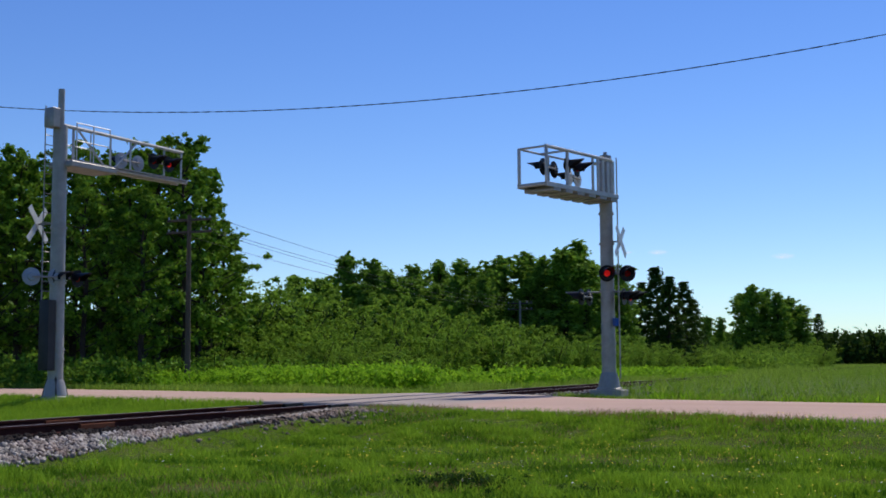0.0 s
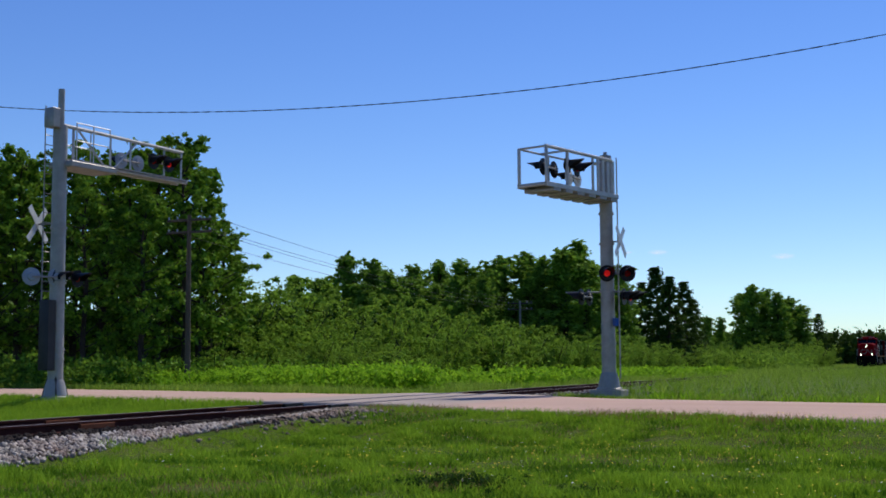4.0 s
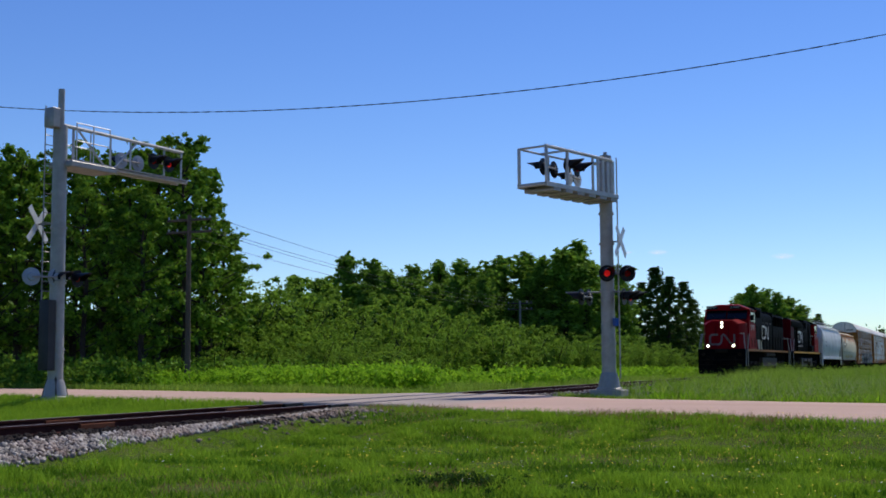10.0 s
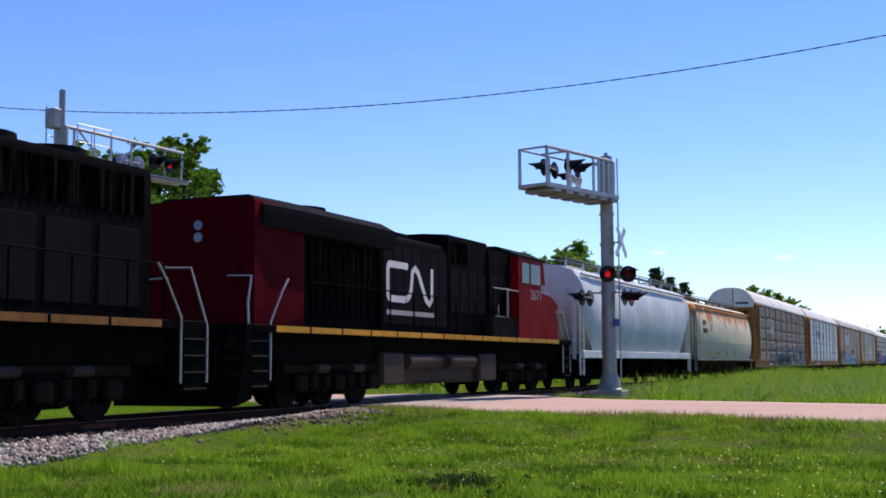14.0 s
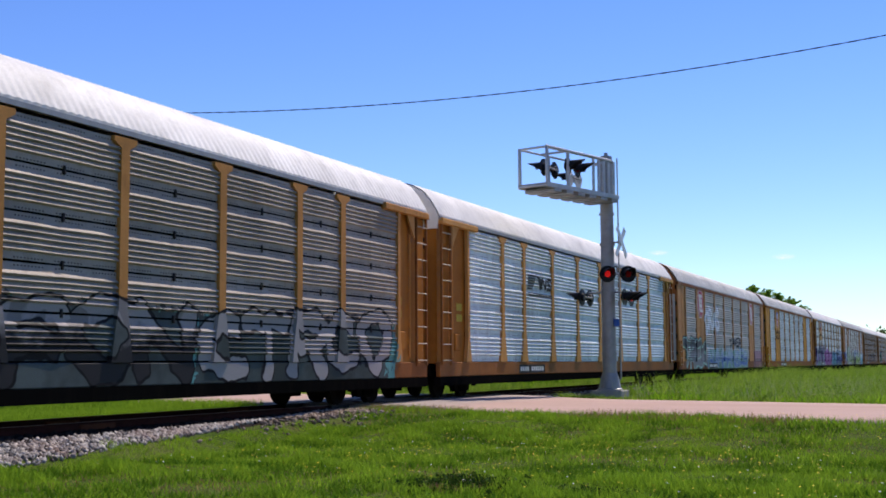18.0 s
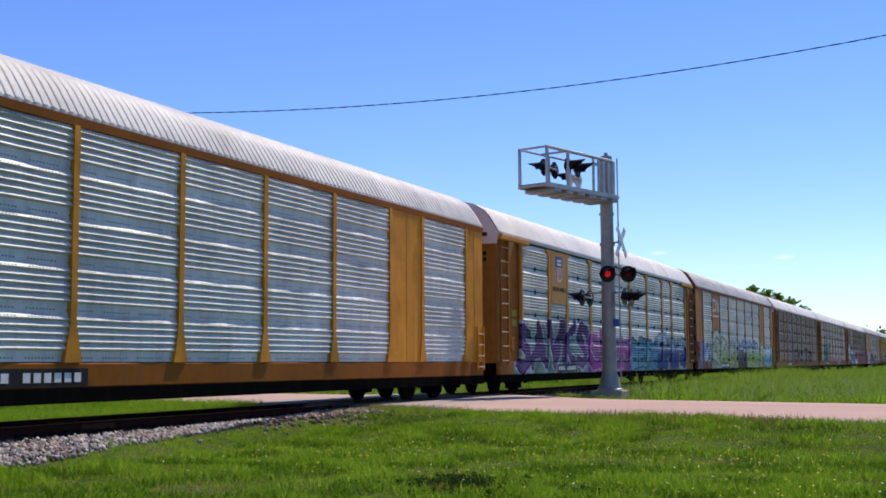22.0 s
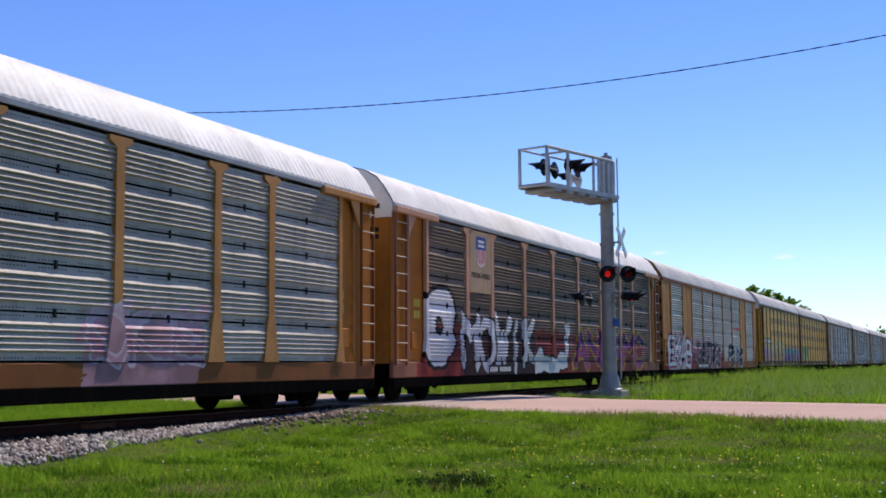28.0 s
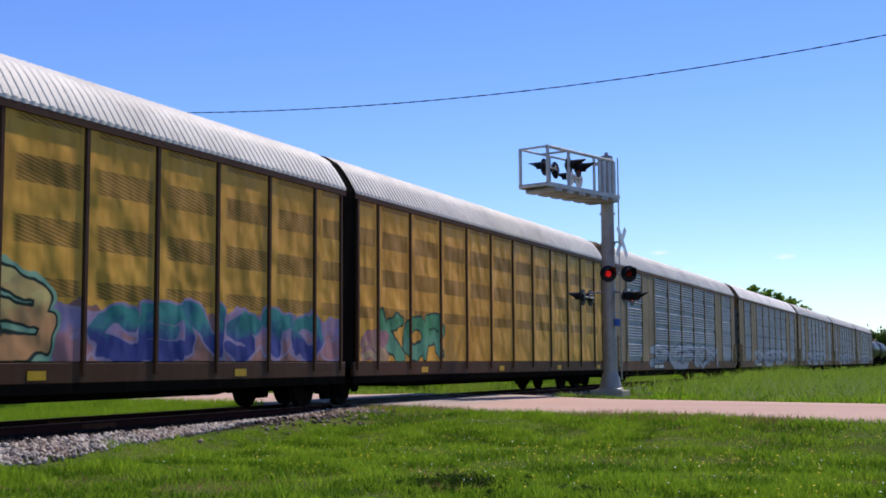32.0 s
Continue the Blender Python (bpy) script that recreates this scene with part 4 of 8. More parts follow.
def ladder(ob, d, off, z0, z1, wide=0.36):
    q = Vector((-d.y, d.x, 0))
    for s in (-1, 1):
        v = d * off + q * s * wide / 2
        part("ladder_rail", Geo().tube([(v.x, v.y, z0), (v.x, v.y, z1)], 0.022, 5), STEEL, ob)
    k = z0 + 0.2
    while k < z1:
        a, b = d * off + q * wide / 2, d * off - q * wide / 2
        part("rung", Geo().tube([(a.x, a.y, k), (b.x, b.y, k)], 0.014, 5), STEEL, ob)
        k += 0.3


UP_ROAD = Vector((-0.33, -0.944, 0)).normalized()     # along the road, towards the camera's side
RIGHT, LEFT, LEFT_BACK = Vector((-0.1, -1, 0)), Vector((0.15, 1, 0)), Vector((0.6, 0.8, 0))
ACROSS = Vector((0.944, -0.33, 0)).normalized()       # over the road, away from the camera

near_sig, d, q = signal_mast(38.5, -3.8, Vector((-0.96, 0.28, 0)), 7.62, 0.0, 7.6, 1, "grey cantilever crossing signal with red lamps beyond the road")
truss_arm(near_sig, d, q, 6.24, 7.38, 4.15, 0.5)
ladder(near_sig, Vector((0.25, -0.97, 0)), 0.36, 0.4, 7.55)
lamp_pair(near_sig, Vector((-0.22, -0.36, 3.77)), (-0.85, -0.53, 0), (False, True), None, 0.34)
lamp_pair(near_sig, Vector((0, 0.66, 3.05)), LEFT, False, None, 0.3)
lamp_pair(near_sig, Vector((0, -0.56, 3.02)), RIGHT, (True, False), None, 0.3)
part("lamp_bracket", Geo().tube([(0, 0.66, 3.2), (0, -0.56, 3.2)], 0.03, 8), STEEL, near_sig)
part("lamp_bracket", Geo().tube([(0, 0, 4.02), (-0.22, -0.36, 4.02), (-0.22, -0.36, 3.77)], 0.025, 6), STEEL, near_sig)
crossbuck(near_sig, Vector((0, -0.46, 4.82)), RIGHT)
part("sign_bracket", Geo().tube([(0, 0, 4.82), (0, -0.48, 4.82)], 0.03, 6), STEEL, near_sig)
for a, n_, side_ in ((2.75, LEFT, -0.25), (2.5, RIGHT, 0.25)):
    lamp_pair(near_sig, d * a + q * side_ + Vector((0, 0, 6.95)), n_, False)
# White housings put the sunlight on these lamps' backs into their colour.
lamp_pair(near_sig, d * 1.75 + Vector((0, 0, 6.72)), LEFT, False, WHITE_SIGN, 0.3)
for h in (1.9, 5.75, 6.0):
    part("junction_box", Geo().box(0.18, 0.34, -0.12, 0.12, h, h + 0.28, 0.015), STEEL, near_sig, "small grey junction box")
part("blue_plate", Geo().box(-0.16, 0.16, -0.01, 0.01, -0.12, 0.12).moved(
    Matrix.Translation(UP_ROAD * 0.3 + Vector((0, 0, 2.22))) @ Matrix((ACROSS, UP_ROAD, Vector((0, 0, 1)))).transposed().to_4x4()),
    BLUE, near_sig, "small blue notice plate")

far_sig, d, q = signal_mast(29.5, 10.85, Vector((0.993, -0.11, 0)), 8.35, -0.1, 9.5, -1, "grey cantilever crossing signal in front of the dark trees")
for s_, za, zb, r_ in ((-0.2, 7.26, 7.26, 0.055), (0.2, 7.26, 7.26, 0.055), (0.0, 8.4, 8.34, 0.06)):
    p, e = d * 0.1 + q * s_, d * 5.5 + q * s_
    part("chord", Geo().tube([(p.x, p.y, za), (e.x, e.y, zb)], r_, 7), ALU, far_sig, "arm tube")
part("walkway_grating", Geo().box(0.2, 5.5, -0.3, 0.3, 7.31, 7.35).moved(Matrix((d, q, Vector((0, 0, 1)))).transposed().to_4x4()), STEEL, far_sig, "narrow steel walkway")
for a_ in (0.5, 2.1, 3.0, 4.6, 5.45):
    p = d * a_
    part("upright", Geo().tube([(p.x, p.y, 7.26), (p.x, p.y, 8.36)], 0.035, 6), ALU, far_sig)
for a_, b_, z0_, z1_ in ((2.2, 3.3, 7.3, 8.35), (0.7, 1.9, 8.35, 7.3)):
    p, e = d * a_, d * b_
    part("diagonal", Geo().tube([(p.x, p.y, z0_), (e.x, e.y, z1_)], 0.035, 6), ALU, far_sig)
for a_ in (0.25, 0.95, 1.65):
    for s_ in (-0.42, 0.42):
        p = d * a_ + q * s_
        part("platform_post", Geo().tube([(p.x, p.y, 7.3), (p.x, p.y, 8.45)], 0.022, 5), ALU, far_sig)
for s_ in (-0.42, 0.42):
    for z_ in (7.9, 8.45):
        p, e = d * 0.25 + q * s_, d * 1.65 + q * s_
        part("platform_rail", Geo().tube([(p.x, p.y, z_), (e.x, e.y, z_)], 0.02, 5), ALU, far_sig)
part("platform_floor", Geo().box(0.0, 1.9, -0.5, 0.5, 7.08, 7.26, 0.02).moved(Matrix((d, q, Vector((0, 0, 1)))).transposed().to_4x4()), STEEL, far_sig, "grated service platform")
part("junction_box", Geo().box(-0.5, -0.2, -0.2, 0.2, 8.25, 8.85, 0.02).moved(Matrix((d, q, Vector((0, 0, 1)))).transposed().to_4x4()), STEEL, far_sig, "grey junction box")
part("control_case", Geo().box(-0.52, -0.2, -0.2, 0.2, 0.9, 3.0, 0.02).moved(Matrix((d, q, Vector((0, 0, 1)))).transposed().to_4x4()), worn("case grey", (0.05, 0.052, 0.056), 0.6), far_sig, "tall grey control case")
part("base_skirt", Geo().lathe([(0.40, 0.02), (0.36, 0.25), (0.2, 0.85), (0.18, 0.85)], (0, 0, 0), (0, 0, 1), 4), worn("skirt brown", (0.09, 0.075, 0.065), 0.7), far_sig, "dark flared base plates")
ladder(far_sig, (-d * 0.3 - UP_ROAD).normalized(), 0.45, 2.2, 9.0)
lamp_pair(far_sig, Vector((0, 0, 3.7)) + d * 0.35, RIGHT * 1.0, False)
lamp_pair(far_sig, Vector((0, 0, 3.7)) - d * 0.5, LEFT_BACK, False, DISC_GREY)
crossbuck(far_sig, Vector((-0.1, 0.72, 5.35)), Vector((-0.12, 1.0, 0)), 1.35)
part("sign_bracket", Geo().tube([(0, 0, 5.35), (-0.1, 0.8, 5.35)], 0.03, 6), STEEL, far_sig)
lamp_pair(far_sig, d * 3.3 + Vector((0, 0, 7.75)) - UP_ROAD * 0.3, LEFT, False, DISC_GREY)
lamp_pair(far_sig, d * 4.1 + Vector((0, 0, 7.75)) + UP_ROAD * 0.3, RIGHT, (True, False))


def wire_pts(f, n=40):
    return [f(k / n) for k in range(n + 1)]


line = thing("overhead_cable", pose(33, 0, 0), "black twisted overhead cable sagging across the road", "power line")
for turn_ in (0.0, math.pi):
    part("cable", Geo().tube(wire_pts(lambda t: (0.010 * math.cos(t * 430 + turn_), 34 - 62 * t, 0.004034 * (34 - 62 * t) ** 2 + 0.0092 * (34 - 62 * t) + 8.77 + 0.010 * math.sin(t * 430 + turn_)), 420), 0.009, 4), WIRE, line, "black twisted strand")
for y in (34, -28):
    part("utility_pole", Geo().tube([(0.25, y, -0.6), (0.25, y, 0.004034 * y * y + 0.0092 * y + 9.4)], 0.17, 10, 0.11), POLE, line, "brown wooden pole")

GREY_WOOD = worn("silver-grey pole wood", (0.30, 0.28, 0.26), 0.9)
POLES = [(50.3, 20.6, 8.3), (113.3, 25.7, 7.0), (177.6, 28.0, 7.0)]
for k, (x, y, top) in enumerate(POLES):
    z = float(ground_z(x, y))
    ob = thing("telegraph_pole", pose(x, y, z), "old wooden telegraph pole with two crossarms", "utility pole", "poles along the railway")
    part("pole", Geo().tube([(0, 0, -0.4), (0, 0, top - z)], 0.15, 10, 0.10), POLE if k == 0 else GREY_WOOD, ob)
    for h in (0.25, 0.85):
        part("crossarm", Geo().box(-0.05, 0.05, -1.3, 1.3, top - z - h - 0.06, top - z - h + 0.06, 0.01), POLE, ob)
        for s in (-1.2, -0.7, 0.7, 1.2):
            part("insulator", Geo().lathe([(0, 0.14), (0.035, 0.12), (0.045, 0.0), (0, 0)], (0, s, top - z - h + 0.06), (0, 0, 1), 8), DISC_GREY, ob)
wires = thing("telegraph_wires", pose(0, 0, 0), "thin sagging wires strung between telegraph poles", "wires")
for (xa, ya, za), (xb, yb, zb) in zip(POLES, POLES[1:]):
    for h, s in ((0.1, -1.2), (0.1, 0.7), (0.7, -0.7), (0.7, 1.2)):
        part("wire", Geo().tube(wire_pts(lambda t: (xa + (xb - xa) * t, ya + (yb - ya) * t + s, za + (zb - za) * t - h - 2.4 * t * (1 - t)), 16), 0.012, 3), WIRE, wires)


# ---- train ----
def axes(n, l):
    co, sp = n.new("ShaderNodeTexCoord"), n.new("ShaderNodeSeparateXYZ")
    l.new(co.outputs["Object"], sp.inputs[0])
    return sp.outputs


def calc(n, l, op, a, b=0.0, c=0.0):
    m = n.new("ShaderNodeMath")
    m.operation = op
    for k, v in enumerate((a, b, c)):
        if isinstance(v, bpy.types.NodeSocket):
            l.new(v, m.inputs[k])
        else:
            m.inputs[k].default_value = v
    return m.outputs[0]


# strokes of the sprayed letters on a grid of nine by nine, corner by corner
GLYPHS = {"A": "00 48 80,23 63", "B": "00 08 67 54 04,54 73 60 00", "C": "77 38 05 12 50 81", "E": "80 00 08 88,04 64", "G": "77 38 05 12 50 81 84 54",
          "H": "00 08,80 88,04 84", "I": "40 48", "J": "68 62 40 20 02", "F": "00 08 88,04 64", "X": "00 88,08 80", "c": "76 58 28 06 02 20 50 72", "j": "22 10 40 81 88,60 40", "K": "00 08,78 04 80", "L": "08 00 80", "M": "00 08 44 88 80", "N": "00 08 80 88", "O": "30 03 06 38 58 86 83 50 30",
          "P": "00 08 68 86 64 04", "R": "00 08 68 86 64 04,44 80", "S": "77 48 16 35 63 71 40 11", "T": "08 88,48 40", "U": "08 02 30 60 82 88",
          "V": "08 40 88", "W": "08 20 45 60 88", "Y": "08 44 88,44 40", "Z": "08 88 00 80", "1": "16 48 40", " ": ""}


spray_groups = {}


def vcalc(n, l, op, a, b=None, scale=None):
    m = n.new("ShaderNodeVectorMath")
    m.operation = op
    for k, v in enumerate((a, b)):
        if isinstance(v, bpy.types.NodeSocket):
            l.new(v, m.inputs[k])
        elif v is not None:
            m.inputs[k].default_value = v
    if scale is not None:
        l.new(scale, m.inputs["Scale"])
    return m


def spray(n, l, base, zones):
    """Sprayed letters: swinging strokes with fill, outline, halo and a cloud behind them."""
    for zone in zones:
        if zone not in spray_groups:
            spray_groups[zone] = spray_zone(zone)
        g = n.new("ShaderNodeGroup")
        g.node_tree = spray_groups[zone]
        l.new(base, g.inputs[0])
        base = g.outputs[0]
    return base


def spray_zone(zone):
    """One sprayed word as a node group over any paint."""
    tree = bpy.data.node_groups.new("sprayed word", "ShaderNodeTree")
    tree.interface.new_socket("under", in_out="INPUT", socket_type="NodeSocketColor")
    tree.interface.new_socket("painted", in_out="OUTPUT", socket_type="NodeSocketColor")
    n, l = tree.nodes, tree.links
    base = n.new("NodeGroupInput").outputs[0]
    x, _, z = axes(n, l)
    k = len(spray_groups) % 5
    x0, x1, z0, z1, fill, second, line, text = zone[:8]
    cloud, halo, fat = (zone[8:] + (None, None, None))[:3]
    r = random.Random(len(text) * 31 + int(x0 * 10))
    h = z1 - z0
    step = (x1 - x0) / len(text)
    half = (fat or 0.125) * min(h, step * 1.25)
    wide = max(0.05, half * 0.3)
    co, nz = n.new("ShaderNodeTexCoord"), n.new("ShaderNodeTexNoise")
    nz.inputs["Scale"].default_value, nz.inputs["Detail"].default_value = 1.1 + 0.1 * k, 2
    l.new(co.outputs["Object"], nz.inputs["Vector"])
    bend = vcalc(n, l, "MULTIPLY", vcalc(n, l, "SUBTRACT", nz.outputs["Color"], (0.5, 0.5, 0.5)).outputs[0], (0.75, 0.0, 0.6)).outputs[0]
    flat = vcalc(n, l, "MULTIPLY", co.outputs["Object"], (1, 0, 1)).outputs[0]
    p = vcalc(n, l, "ADD", flat, bend).outputs[0]
    near = None
    for i, ch in enumerate(text):
        u0, v0 = x0 + step * i + half * 0.9, z0 + half + r.uniform(0, 0.1) * h
        su, sv, lean = (step - half * 1.3) / 8, (h - half * 2 - r.uniform(0, 0.16) * h) / 8, r.uniform(-0.12, 0.16)
        for line_text in GLYPHS[ch].split(","):
            pts = [(u0 + int(c[0]) * su + int(c[1]) * sv * lean, v0 + int(c[1]) * sv) for c in line_text.split()]
            for (ax, az), (bx, bz) in zip(pts, pts[1:]):
                d = (bx - ax, 0, bz - az)
                at = p
                if near is not None:
                    # one stroke after the other keeps the shader small
                    m = vcalc(n, l, "MULTIPLY_ADD", near, (1e-7, 0, 0))
                    l.new(p, m.inputs[2])
                    at = m.outputs[0]
                pa = vcalc(n, l, "SUBTRACT", at, (ax, 0, az)).outputs[0]
                t = calc(n, l, "MULTIPLY", vcalc(n, l, "DOT_PRODUCT", pa, d).outputs["Value"], 1 / max(d[0] ** 2 + d[2] ** 2, 1e-6))
                t.node.use_clamp = True
                way = vcalc(n, l, "SCALE", d, None, t).outputs[0]
                gap = vcalc(n, l, "DISTANCE", pa, way).outputs["Value"]
                near = gap if near is None else calc(n, l, "MINIMUM", near, gap)
    rough = tex(n, l, 2.2 + 0.2 * k, 4, 0.6)
    if cloud:
        e = calc(n, l, "MULTIPLY_ADD", rough, 1.3, -0.65)
        e2 = calc(n, l, "MULTIPLY", e, 0.7)
        inside = calc(n, l, "LESS_THAN", calc(n, l, "ADD", z, e2), z0 + h * 0.9)
        for op, edge in (("GREATER_THAN", x0), ("LESS_THAN", x1)):
            inside = calc(n, l, "MULTIPLY", inside, calc(n, l, op, calc(n, l, "ADD", x, e), edge))
        tone = mix(n, l, ramp(n, l, tex(n, l, 0.8, 3), 0.42, 0.58), cloud, tuple(v * 0.55 for v in cloud))
        base = mix(n, l, calc(n, l, "MULTIPLY", inside, 0.88), base, tone)
    out = n.new("NodeGroupOutput")
    if near is None:
        l.new(base, out.inputs[0])
        return tree
    if halo:
        base = mix(n, l, ramp(n, l, near, half + wide + 0.09, half + wide + 0.06), base, halo)
    base = mix(n, l, ramp(n, l, near, half + wide + 0.01, half + wide - 0.01), base, line)
    body = mix(n, l, ramp(n, l, calc(n, l, "ADD", z, calc(n, l, "MULTIPLY", rough, 0.9)), z0 + h * 0.55 + 0.3, z0 + h * 0.8 + 0.3), second, fill)
    body = mix(n, l, ramp(n, l, tex(n, l, 1.3, 2), 0.53, 0.56, 0, 0.4), body, second)
    base = mix(n, l, ramp(n, l, near, half + 0.005, half - 0.015), base, body)
    l.new(base, out.inputs[0])
    return tree


def side_paint(name, col, zones=(), rough=0.5, metal=0.0, dirt=(0.12, 0.075, 0.05), amount=0.45, sheet=False, shine=0.3, gloss=1.2, dent=0.0):
    """Paint or zinc of a wagon's side with rust runs, grime and sprayed letters."""
    m, n, l, b = material(name, rough, metal)
    big = ramp(n, l, tex(n, l, 0.55, 6, 0.65), 0.3, 0.75)
    c = mix(n, l, big, tuple(v * 0.74 for v in col), tuple(min(v * 1.12, 1) for v in col))
    if sheet:
        # each sheet of metal aged a little differently
        x, _, z = axes(n, l)
        cell = n.new("ShaderNodeTexWhiteNoise")
        cell.noise_dimensions = "2D"
        cx = n.new("ShaderNodeCombineXYZ")
        l.new(calc(n, l, "FLOOR", calc(n, l, "DIVIDE", x, 2.9)), cx.inputs[0])
        l.new(calc(n, l, "FLOOR", calc(n, l, "DIVIDE", z, 0.93)), cx.inputs[1])
        l.new(cx.outputs[0], cell.inputs["Vector"])
        c = mix(n, l, calc(n, l, "MULTIPLY", cell.outputs["Value"], 0.4), c, tuple(v * 0.55 for v in col))
        if sheet:
            # rows of small vent holes along the sheet edges
            fz = calc(n, l, "FRACT", calc(n, l, "DIVIDE", calc(n, l, "SUBTRACT", z, 1.0), 0.745))
            row = calc(n, l, "LESS_THAN", calc(n, l, "ABSOLUTE", calc(n, l, "SUBTRACT", calc(n, l, "ABSOLUTE", calc(n, l, "SUBTRACT", fz, 0.5)), 0.42)), 0.016)
            dot = calc(n, l, "MULTIPLY", calc(n, l, "LESS_THAN", calc(n, l, "FRACT", calc(n, l, "DIVIDE", x, 0.075)), 0.5), calc(n, l, "LESS_THAN", calc(n, l, "FRACT", calc(n, l, "DIVIDE", x, 0.9)), 0.75))
            c = mix(n, l, calc(n, l, "MULTIPLY", calc(n, l, "MULTIPLY", row, dot), 0.8), c, (0.02, 0.02, 0.022))
    c = mix(n, l, ramp(n, l, tex(n, l, 1.7, 5, 0.7), 0.5, 0.72, 0, 0.5), c, tuple(v * 0.5 for v in col))
    runs = ramp(n, l, tex(n, l, 5, 5, 0.65, (1, 1, 0.09)), 0.52, 0.8, 0, amount)
    c = mix(n, l, runs, c, dirt)
    if zones:
        c = spray(n, l, c, zones)
    fine = tex(n, l, 30, 3, 0.7)
    c = mix(n, l, ramp(n, l, fine, 0.3, 0.8, 0, 0.22), c, tuple(v * 0.5 for v in dirt))
    l.new(c, b.inputs["Base Color"])
    l.new(ramp(n, l, fine, 0.2, 0.8, max(rough - 0.1, 0.05), min(rough + 0.15, 1)), b.inputs["Roughness"])
    bump(n, l, b, fine, 0.25, 0.004)
    if dent:
        # broad buckles of thin plate below the fine grain
        low = n.new("ShaderNodeBump")
        low.inputs["Strength"].default_value, low.inputs["Distance"].default_value = 1.0, dent
        l.new(tex(n, l, 1.1, 1.5, 0.5, (1.3, 1, 0.8)), low.inputs["Height"])
        l.new(low.outputs[0], b.inputs["Normal"].links[0].from_node.inputs["Normal"])
    b.inputs["Specular IOR Level"].default_value = shine
    b.inputs["IOR"].default_value = gloss
    return m


GRIME_AND_SHADE = worn("oily underframe and inside-shade black", (0.007, 0.0065, 0.006), 0.9, 0, (0.02, 0.015, 0.011), 0.5, shine=0.04, gloss=1.04)
WHEEL = worn("worn wheel steel", (0.02, 0.016, 0.014), 0.7, 0.0, (0.03, 0.02, 0.015), 0.6, shine=0.1, gloss=1.1)
ROOF = side_paint("white roof sheet", (0.85, 0.82, 0.765), (), 0.5, 0.0, (0.5, 0.46, 0.4), 0.2)
ROOF_GREY = side_paint("greyed roof sheet", (0.70, 0.675, 0.61), (), 0.5, 0.0, (0.4, 0.36, 0.31), 0.3)
LETTER = worn("white lettering", (0.78, 0.77, 0.73), 0.6, 0, (0.4, 0.35, 0.3), 0.3)
LETTER_DULL = worn("faded lettering", (0.45, 0.42, 0.4), 0.6, 0, (0.2, 0.1, 0.08), 0.4)
PLATE = worn("black marking plate", (0.02, 0.018, 0.018), 0.6)
RUNGS = worn("pale handrail paint", (0.5, 0.42, 0.3), 0.5, 0, (0.3, 0.2, 0.12), 0.4)


def words(parent, text, x, y, z, height, mat, name="lettering", label="", width=0.0, back=False):
    """Built-in lettering on the side that faces -y (or on the face that looks to -x)."""
    cu = bpy.data.curves.new(name, "FONT")
    cu.body, cu.size, cu.extrude = text, height / 0.69, 0.003
    tmp = bpy.data.objects.new(name, cu)
    scene.collection.objects.link(tmp)
    me = bpy.data.meshes.new_from_object(tmp)
    bpy.data.objects.remove(tmp)
    bpy.data.curves.remove(cu)
    xs = [v.co.x for v in me.vertices]
    s = width / (max(xs) - min(xs)) if width else 1.0
    for v in me.vertices:
        a, h, d = (v.co.x - min(xs)) * s, v.co.y, v.co.z
        v.co = Vector((x - d, y - a, z + h)) if back else Vector((x + a, y - d, z + h))
    return part(name, me, mat, parent, label, 0)


def bars(parent, x0, x1, y, z0, z1, n, mat, name="marking"):
    """Unreadable small print: plain bars."""
    g = Geo()
    for k in range(n):
        a = z0 + (z1 - z0) * (k + 0.2) / n
        g.box(x0, x1 - (x1 - x0) * (0.3 if k % 3 == 1 else 0.0), y - 0.003, y, a, a + (z1 - z0) / n * 0.55)
    return part(name, g, mat, parent, "small faded marking")


def flat_stroke(g, pts, w, y, d=0.004):
    """A ribbon of width w through (x, z) points on a side."""
    n = len(pts)
    L, R = [], []
    for k, (x, z) in enumerate(pts):
        a, b = pts[max(k - 1, 0)], pts[min(k + 1, n - 1)]
        t = Vector((b[0] - a[0], b[1] - a[1])).normalized()
        L.append((x - t.y * w / 2, z + t.x * w / 2))
        R.append((x + t.y * w / 2, z - t.x * w / 2))
    for k in range(n - 1):
        g.prism([L[k], L[k + 1], R[k + 1], R[k]], y - d, y)
    return g


def emblem(parent, x0, x1, z0, z1, y, mat, label):
    """A ribbon emblem: an open bracket and a bent wave."""
    w, h = x1 - x0, z1 - z0
    s = h * 0.165
    g = Geo()
    arc = []
    for k in range(6):
        a = math.pi / 2 + math.pi / 2 * k / 5
        arc.append((x0 + h * 0.2 + math.cos(a) * h * 0.13, z1 - h * 0.2 - s * 0.1 + math.sin(a) * h * 0.13))
    low = [(x, z0 + z1 - z) for x, z in reversed(arc)]
    flat_stroke(g, [(x0 + w * 0.43, arc[0][1])] + arc + low + [(x0 + w * 0.38, low[-1][1])], s, y)
    flat_stroke(g, [(x0 + w * 0.4, low[-1][1]), (x0 + w * 0.47, z0 + h * 0.2), (x0 + w * 0.5, z0 + h * 0.35), (x0 + w * 0.53, z1 - h * 0.2), (x0 + w * 0.585, z1 - h * 0.1), (x0 + w * 0.65, z1 - h * 0.2),
                    (x0 + w * 0.83, z0 + h * 0.12), (x0 + w * 0.9, z0 + h * 0.03), (x0 + w * 0.955, z0 + h * 0.15), (x0 + w * 0.96, z1 - h * 0.05)], s, y)
    return part("emblem", g, mat, parent, label)


wheel_meshes = {}


